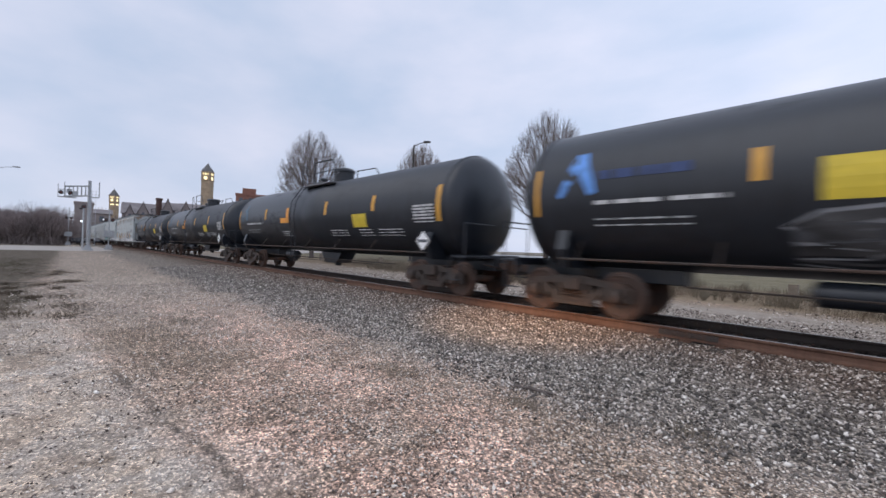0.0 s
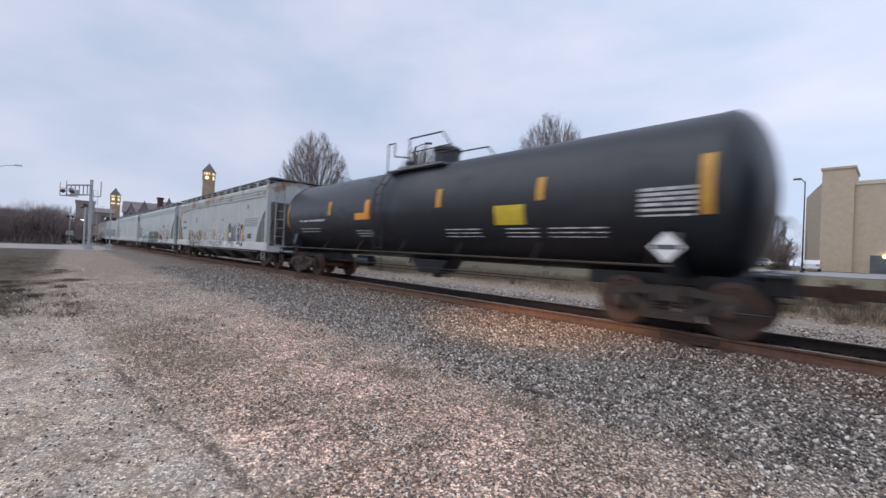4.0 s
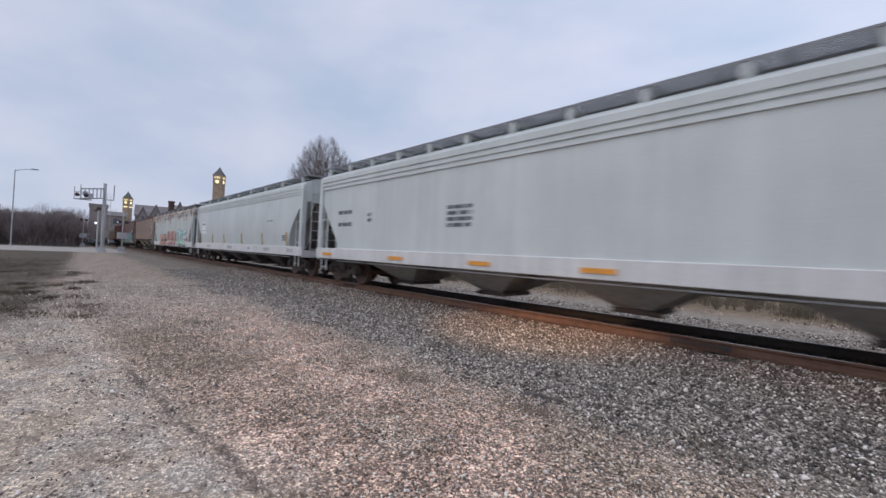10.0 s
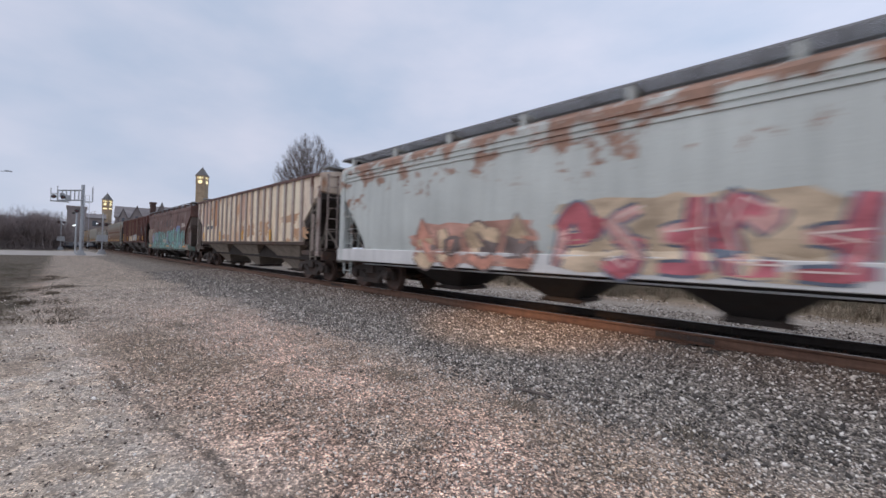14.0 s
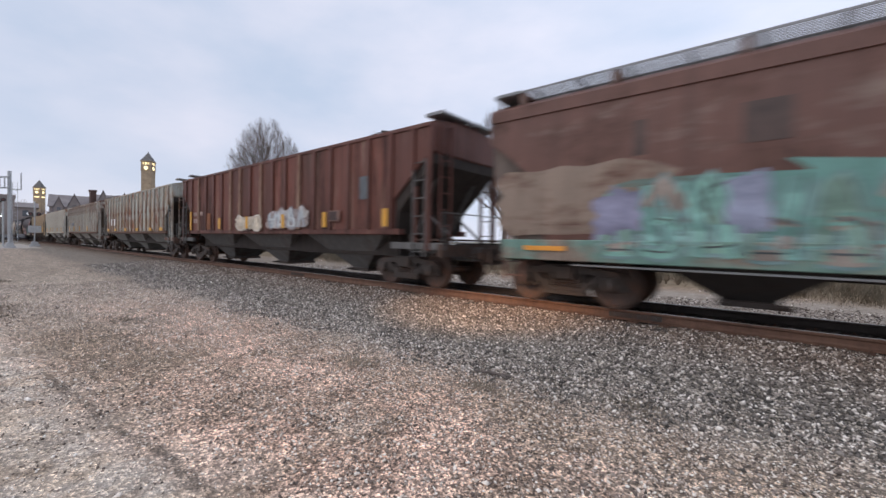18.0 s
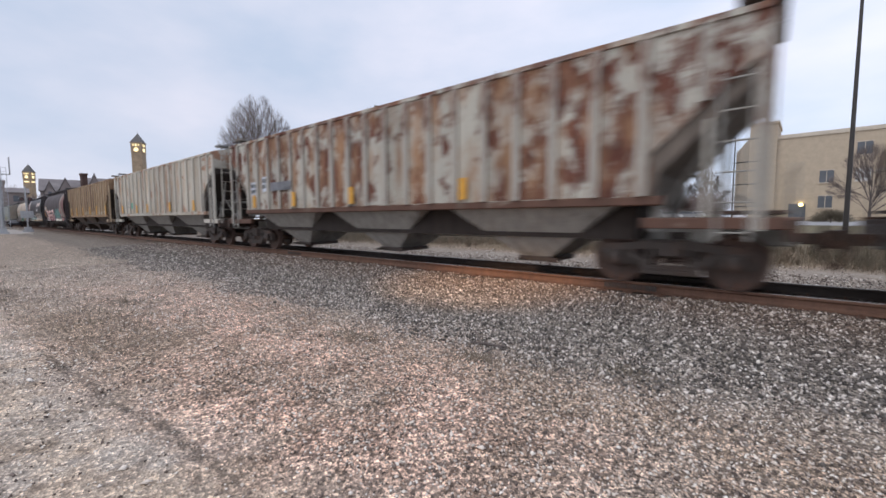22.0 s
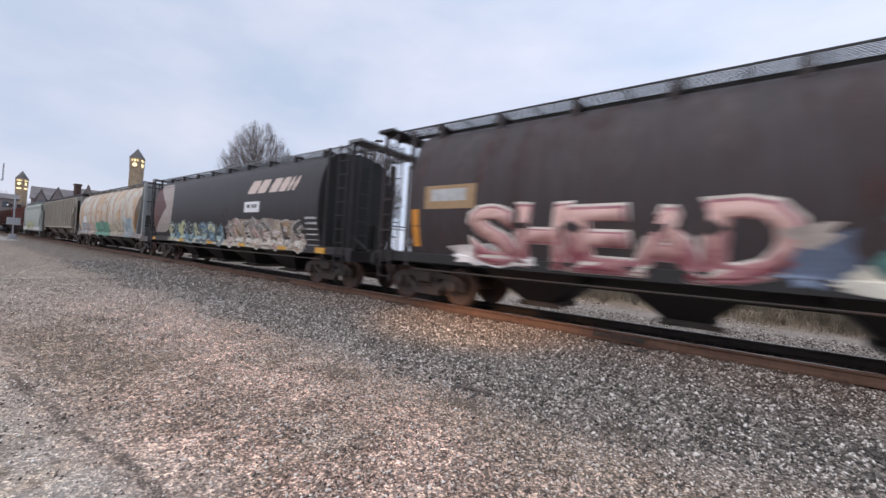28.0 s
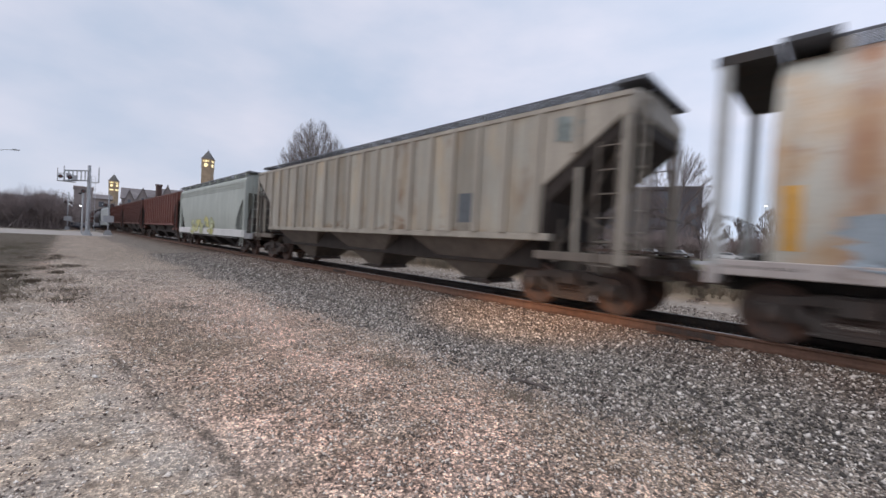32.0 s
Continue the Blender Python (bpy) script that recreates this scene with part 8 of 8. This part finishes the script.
for k in range(9):
    for r in range(3):
        if (k * 2 + r) % 3 == 1 or k == 0:
            continue
        mat = M_BLINDGLASS if (k + r) % 3 == 0 else M_GLASS
        win = part("window", Geo().box(1.6 + k * 3.4, 3.0 + k * 3.4, -0.04, 0.2, 1.6 + r * 3.4, 3.2 + r * 3.4), mat, bb)
        part("window_frame", Geo().box(1.5 + k * 3.4, 3.1 + k * 3.4, -0.08, 0.02, 3.2 + r * 3.4, 3.3 + r * 3.4).box(1.5 + k * 3.4, 3.1 + k * 3.4, -0.14, 0.02, 1.5 + r * 3.4, 1.6 + r * 3.4).box(2.27 + k * 3.4, 2.33 + k * 3.4, -0.07, 0.02, 1.6 + r * 3.4, 3.2 + r * 3.4), M_BEIGE2, win)
part("entrance_door", Geo().box(2.0, 3.8, -0.1, 0.1, -0.4, 2.2), M_GLASS, bb)
part("entrance_lamp", Geo().box(3.1, 3.5, -0.35, -0.1, 1.9, 2.25), M_WARMLAMP, bb, "lit warm entrance lamp")


# ---- poles, lamps and crossing signals ----
def lamp_post(x, y, top, name, label, mat, arm=(0, 0), head="box", glow=None, r=0.09):
    z = gz(x, y)
    p = new(name)
    p.matrix_basis = pose(x, y, z)
    tagged(p, label, "lamp")
    part("pole", Geo().rod((0, 0, 0), (0, 0, top - z), r, 12, r * 0.6), mat, p, smooth=True)
    part("base_plate", Geo().lathe([(r * 2.4, 0), (r * 2.4, 0.12), (r * 1.3, 0.2)], (0, 0, 0), "z", 12), mat, p)
    ax, ay = arm
    if ax or ay:
        part("arm", Geo().path([(0, 0, top - z - 0.15), (ax * 0.5, ay * 0.5, top - z + 0.18), (ax, ay, top - z + 0.3)], 0.045, 8), mat, p)
    hz = top - z + (0.3 if ax or ay else 0.0)
    d = 0.55
    ux, uy = (ax, ay) if ax or ay else (1, 0)
    n = math.hypot(ux, uy)
    ux, uy = ux / n, uy / n
    pts = [(ax - ux * 0.2 - uy * 0.16, ay - uy * 0.2 + ux * 0.16), (ax + ux * d - uy * 0.1, ay + uy * d + ux * 0.1), (ax + ux * d + uy * 0.1, ay + uy * d - ux * 0.1), (ax - ux * 0.2 + uy * 0.16, ay - uy * 0.2 - ux * 0.16)]
    lh = part("lamp_head", Geo().prism_z(pts, hz - 0.06, hz + 0.12), mat, p)
    if glow:
        part("lamp_glass", Geo().lathe([(0.05, hz - 0.35), (0.28, hz - 0.28), (0.3, hz - 0.12), (0.1, hz - 0.05)], (ax, ay, 0), "z", 12), glow, lh, "lit lamp glass")
    return p


lx, ly = at(94.1, 87)
lamp_post(lx, ly, 11.3, "street_lamp", "tall grey street lamp with a curved arm", M_POLE, (0.4, 1.9))
lx, ly = at(-5.75, 28)
lamp_post(lx, ly, 11.9, "lot_lamp", "tall dark parking lot light pole", M_DARKPOLE, (0.7, 0), r=0.11)
lx, ly = at(3.72, 62)
lamp_post(lx, ly, 11.4, "lot_lamp", "dark parking lot light pole by the beige building", M_DARKPOLE, (-0.5, 0), r=0.09)
lx, ly = at(50.35, 44)
lamp_post(lx, ly, 13.0, "lot_lamp", "dark light pole in front of a bare tree", M_DARKPOLE, (1.0, 0.8), r=0.13)
lx, ly = at(6.9, 120)
lamp_post(lx, ly, 14.5, "street_lamp", "distant street lamp that is lit", M_DARKPOLE, (0, 0), glow=M_LAMPGLOW)
lx, ly = at(14.2, 130)
lamp_post(lx, ly, 13.0, "street_lamp", "distant street lamp that is lit", M_DARKPOLE, (0, 0), glow=M_LAMPGLOW)


def flasher(parent, x, y, z, lit=False):
    hd = part("flasher", Geo().lathe([(0.06, -0.12), (0.12, -0.1), (0.13, 0.02), (0.23, 0.03), (0.23, 0.05), (0.05, 0.06)], (x, y, z), "x", 16), M_DARKPOLE, parent, "round crossing light with black backing")
    part("lens", Geo().lathe([(0.02, 0.06), (0.10, 0.06), (0.095, 0.085), (0.02, 0.095)], (x, y, z), "x", 14), M_FLASH, hd)


def crossing_mast(az, dist, top, label, cantilever=False, box=False):
    x, y = at(az, dist)
    s = new("crossing_signal")
    s.matrix_basis = pose(x, y, gz(x, y))
    tagged(s, label, "signal")
    r = 0.17 if cantilever else 0.07
    part("mast", Geo().rod((0, 0, 0), (0, 0, top), r, 14), M_GALV, s, smooth=True)
    part("foundation", Geo().box(-0.45, 0.45, -0.45, 0.45, -0.2, 0.25).box(-0.3, 0.3, -0.3, 0.3, 0.25, 0.6), M_GALV, s)
    if cantilever:
        end = -2.2
        for z in (top - 1.85, top - 0.65):
            for k in (-0.22, 0.22):
                part("truss_chord", Geo().rod((k, 0.0, z), (k, end, z - 0.3), 0.075), M_GALV, s)
        for k in (-0.22, 0.22):
            for j in range(7):
                yy = end * j / 6
                part("truss_strut", Geo().rod((k, yy, top - 1.85 - 0.3 * j / 6), (k, yy, top - 0.65 - 0.3 * j / 6), 0.05), M_GALV, s)
        part("walkway", Geo().box(-0.45, 0.45, end - 0.6, end + 1.0, top - 2.28, top - 2.2), M_GALV, s)
        g = Geo()
        for k in (-0.45, 0.45):
            g.path([(k, end - 0.6, top - 2.25), (k, end - 0.6, top - 0.75)], 0.04).path([(k, end - 0.05, top - 2.25), (k, end - 0.05, top - 0.45)], 0.04).rod((k, end - 0.6, top - 1.4), (k, end, top - 1.35), 0.03)
            g.path([(k, 0.9, top - 2.0), (k, 0.9, top - 0.1)], 0.035).rod((k, 0.1, top - 2.0), (k, 0.9, top - 2.0), 0.03)
        part("railing", g, M_GALV, s)
        part("maintenance_ladder", ladder_geo(0.0, 0.42, 0.6, top - 1.2, 0.4, 0.015, "y"), M_GALV, s)
        for yy in (end - 0.35, end + 0.45):
            flasher(s, 0.5, yy, top - 1.75, True)
        part("counter_panel", Geo().cbox(0.36, 0.42, end + 0.6, end + 1.15, top - 2.0, top - 1.45, 0.02), M_GALV, s, "pale steel back panel")
        part("counter_panel", Geo().cbox(-0.42, -0.36, end + 0.15, end + 0.6, top - 1.7, top - 1.2, 0.02), M_GALV, s, "pale steel back panel")
        part("bell", Geo().lathe([(0.05, 0), (0.16, 0.05), (0.18, 0.16), (0.05, 0.2)], (0, -0.75, 5.0), "z", 12), M_DARKPOLE, s)
        part("side_mast", Geo().rod((0.2, -0.5, 0.2), (0.2, -0.5, 5.6), 0.09, 10), M_GALV, s)
        flasher(s, 0.35, -0.5, 5.35)
    else:
        for k in (-0.35, 0.35):
            flasher(s, 0.12, k, top * 0.72)
        part("cross_arm", Geo().rod((0.05, -0.4, top * 0.72), (0.05, 0.4, top * 0.72), 0.035), M_GALV, s)
    if box:
        part("signal_box", Geo().cbox(-0.3, 0.3, -0.55, 0.55, 1.7, 2.55, 0.03), M_GALV, s, "grey steel equipment box")
    return s


crossing_mast(87.35, 66, 8.6, "galvanised cantilever crossing signal over the road", True)
crossing_mast(85.65, 70, 5.5, "short crossing signal mast with an equipment box", False, True)
crossing_mast(88.9, 104, 7.2, "distant crossing signal mast with an equipment box", False, True)


def parked_car(az, dist, turn, paint, label, lit=False):
    x, y = at(az, dist)
    c = new("car")
    c.matrix_basis = pose(x, y, gz(x, y) + 0.03, 0, 0, turn)
    tagged(c, label, "car")
    part("body", Geo().prism_y([(-2.2, 0.35), (2.2, 0.35), (2.25, 0.7), (2.0, 0.85), (1.1, 0.92), (0.5, 1.38), (-1.2, 1.42), (-1.8, 0.98), (-2.2, 0.92)], -0.88, 0.88), paint, c)
    for k in (-1, 1):
        part("side_window", Geo().prism_y([(-1.55, 0.98), (0.9, 0.95), (0.45, 1.3), (-1.15, 1.34)], *sorted((k * 0.86, k * 0.892))), M_GLASS, c)
        part("tail_light", Geo().box(-2.24, -2.16, *sorted((k * 0.55, k * 0.85)), 0.7, 0.88), M_REDGLOW if lit else M_BRICK, c)
        for wx in (-1.35, 1.35):
            w = part("wheel", Geo().lathe([(0.1, -0.1), (0.31, -0.1), (0.33, 0), (0.31, 0.1), (0.1, 0.1)], (wx, k * 0.8, 0.33), "y", 18), M_TYRE, c)
            part("rim", Geo().lathe([(0.02, -0.02), (0.2, -0.02), (0.2, 0.02), (0.02, 0.02)], (wx, k * 0.895, 0.33), "y", 14), M_GALV, w)
    return c


for az, dist, turn, pm, label in ((10.0, 88, 5, 0, "white parked car in the lot"), (8.0, 90, 0, 1, "silver parked car in the lot"), (6.9, 92, 4, 0, "white parked car in the lot"), (15.0, 86, 2, 1, "silver parked car in the lot"), (18.0, 88, 0, 0, "white parked car in the lot"), (3.0, 70, 90, 0, "white parked car by the beige building")):
    parked_car(az, dist, turn, M_CARPAINT[pm], label)
for az, dist in ((88.3, 112), (87.75, 118), (86.4, 116), (89.4, 121)):
    parked_car(az, dist, -8, M_CARPAINT[2], "dark car with lit tail lights waiting at the crossing", True)
for az, dist, h in ((88.75, 119, 5.6), (87.9, 121, 5.4), (89.6, 123, 6.0), (86.0, 125, 6.2)):
    x, y = at(az, dist)
    lamp_post(x, y, h, "street_lamp", "small lit street lamp near the crossing", M_DARKPOLE, (0, 0), glow=M_LAMPGLOW, r=0.06)


def shrub(az, dist, r, label, seed):
    x, y = at(az, dist)
    s = new("shrub")
    s.matrix_basis = pose(x, y, gz(x, y))
    tagged(s, label, "shrub")
    rng, segs = random.Random(seed), []
    for k in range(900):
        v = np.array([rng.gauss(0, 1), rng.gauss(0, 1), abs(rng.gauss(0, 1))])
        v = v / np.linalg.norm(v) * r * np.array([1.25, 1.1, 1.0])
        p = v * rng.uniform(0.25, 0.8) + np.array([0, 0, 0.15])
        segs.append((p, p + (v - p) * rng.uniform(0.5, 1.0) + np.array([rng.gauss(0, 0.12), rng.gauss(0, 0.12), 0.1]), 0.02, 0.012))
    part("crown", twig_mesh(segs, M_WEED, "crown"), M_WEED, s)
    part("stem", Geo().rod((0, 0, -0.1), (0, 0, r * 0.5), 0.06, 8), M_BARK, s)


shrub(-4.6, 60, 1.5, "round clipped shrub in front of the beige building", 31)
shrub(5.6, 64, 1.1, "low round shrub beside the lot", 32)

# timber posts along the gravel strip
post_mesh = Geo().prism_z([(-0.13, -0.11), (-0.11, -0.13), (0.11, -0.13), (0.13, -0.11), (0.13, 0.11), (0.11, 0.13), (-0.11, 0.13), (-0.13, 0.11)], -0.1, 0.62).mesh("timber_post", M_TIMBER)
for k in range(16):
    px = 8.0 - 4.65 * k
    tp = part("timber_post", post_mesh, M_TIMBER, m=pose(px, 17.5, gz(px, 17.5), random.uniform(-3, 3), random.uniform(-3, 3), random.uniform(-8, 8)))
    tagged(tp, "short weathered square timber post in dry weeds", "post", "posts beyond the track")


def blades(name, label, count, pick, height, seed, mat, lean=0.5):
    rng, segs = random.Random(seed), []
    for k in range(count):
        x, y = pick(rng)
        z, h, a, t = gz(x, y), height * rng.uniform(0.4, 1.2), rng.uniform(0, 6.28), rng.uniform(0, lean)
        p = np.array([x, y, z - 0.01])
        segs.append((p, p + np.array([math.cos(a) * math.sin(t), math.sin(a) * math.sin(t), math.cos(t)]) * h, 0.006, 0.002))
    return tagged(new(name, twig_mesh(segs, mat, name)), label, "grass", kind="stuff")


def clump(rng, spots, spread):
    x, y, s = spots[rng.randrange(len(spots))]
    return x + rng.gauss(0, spread * s), y + rng.gauss(0, spread * s * 0.6)


rc = random.Random(12)
weeds = [(rc.uniform(-30, 4), rc.uniform(15.3, 21), rc.uniform(0.6, 1.6)) for _ in range(150)]
blades("dry_weeds", "tan dry weeds on the bank beyond the track", 16000, lambda r: clump(r, weeds, 0.6), 0.42, 41, M_DRY, 1.1)
blades("dry_weeds", "brown dead weeds on the bank beyond the track", 12000, lambda r: clump(r, weeds[::2], 0.4), 0.5, 42, M_WEED, 0.7)
brush("dry_brush", "low brown tangled brush on the bank", [(rc.uniform(-26, 5), rc.uniform(15.6, 20)) for _ in range(150)], 0.55, 45, M_WEED, 70, 0.005)
brush("dry_brush", "low tan tangled brush on the bank", [(rc.uniform(-26, 5), rc.uniform(15.4, 19)) for _ in range(110)], 0.42, 46, M_DRY, 60, 0.005)
near_tufts = [(-12.3, 0.5, 0.8), (-8.4, 0.98, 1.0), (-6.5, 1.25, 1.0), (-7.4, 1.5, 1.2), (-9.5, 1.9, 0.7), (-4.2, 3.3, 0.4), (-2.4, 3.6, 0.35), (-1.0, 4.2, 0.35)]
blades("dead_grass", "flattened dead grass tufts in the gravel", 3600, lambda r: clump(r, near_tufts, 0.5), 0.05, 43, M_STRAW, 1.5)
dark_turf = [(rc.uniform(-26, -9.5), rc.uniform(-3.5, 0.6), rc.uniform(0.3, 0.9)) for _ in range(46)]
blades("dead_grass", "dark brown clumps of dead grass on the gravel", 9000, lambda r: clump(r, dark_turf, 0.5), 0.09, 47, plain("brown_dead_grass", (0.10, 0.075, 0.052), 0.9, 0, 0.4, 1, 0), 1.2)
left_turf = [(rc.uniform(-42, -12), rc.uniform(-7, -0.8), rc.uniform(0.8, 2.5)) for _ in range(120)]
blades("dead_grass", "short brown and green winter grass", 14000, lambda r: clump(r, left_turf, 0.6), 0.07, 44, plain("winter_grass", (0.095, 0.085, 0.05), 0.9, 0, 0.4, 1, 0), 1.2)

# sticks on the gravel
for pts, r, label in (([(-2.78, 3.98, 0.02), (-2.6, 4.02, 0.035), (-2.45, 4.05, 0.03), (-2.34, 4.09, 0.025)], 0.018, "short brown broken stick lying on gravel"), ([(-8.35, 3.9, 0.02), (-8.1, 3.96, 0.03), (-7.85, 3.99, 0.02)], 0.014, "thin brown stick lying at the ballast edge")):
    tagged(part("stick", Geo().path(pts, r, 8).path([pts[-2], (pts[-1][0] + 0.02, pts[-1][1] - 0.12, 0.03)], r * 0.7, 7), M_BARK), label, "stick")

# warm lamp light from the yard that falls on the track
warm = bpy.data.lights.new("yard_floodlight", "SPOT")
warm.energy, warm.color, warm.spot_size, warm.spot_blend, warm.shadow_soft_size = 6500, (1.0, 0.58, 0.28), radians(11), 1.0, 0.1
new("yard_floodlight", warm).matrix_world = look((-2.5, -4.5, 5.0), (-4.7, 6.9, 0.2)) @ Matrix.Diagonal((2.4, 1.0, 1.0, 1.0))


# ---- what moves: the train rolls past, its wheels turn ----
def motions():
    # the train surges a little on its slack as it rolls
    surge = {0: 0.1, 7: 0.2, 8: -0.15, 9: 0.2, 10: -0.15, 11: 0.12, 12: 0.1, 13: -0.12, 17: -0.2}
    for car, x in CARS:
        walk(car, [(t, pose(x + SPEED * t + surge.get(t, 0.0), TRACK, RAIL)) for t in range(33)])
    turn = SPEED / 0.457
    rows = int(32.0 / 0.0667)
    for k in (-1, 1):
        lead = [w for w in WHEELS if (w.location.x > 0) == (k > 0)]
        walk(lead[0], [(32.0 * i / rows, pose(k * 0.89, 0, 0.457, 0, math.degrees(turn * 32.0 * i / rows))) for i in range(rows + 1)])
        for w in lead[1:]:
            w.rotation_mode = "QUATERNION"
            w.animation_data_create()
            w.animation_data.action = lead[0].animation_data.action
            w.animation_data.action_slot = lead[0].animation_data.action_slot


motions()
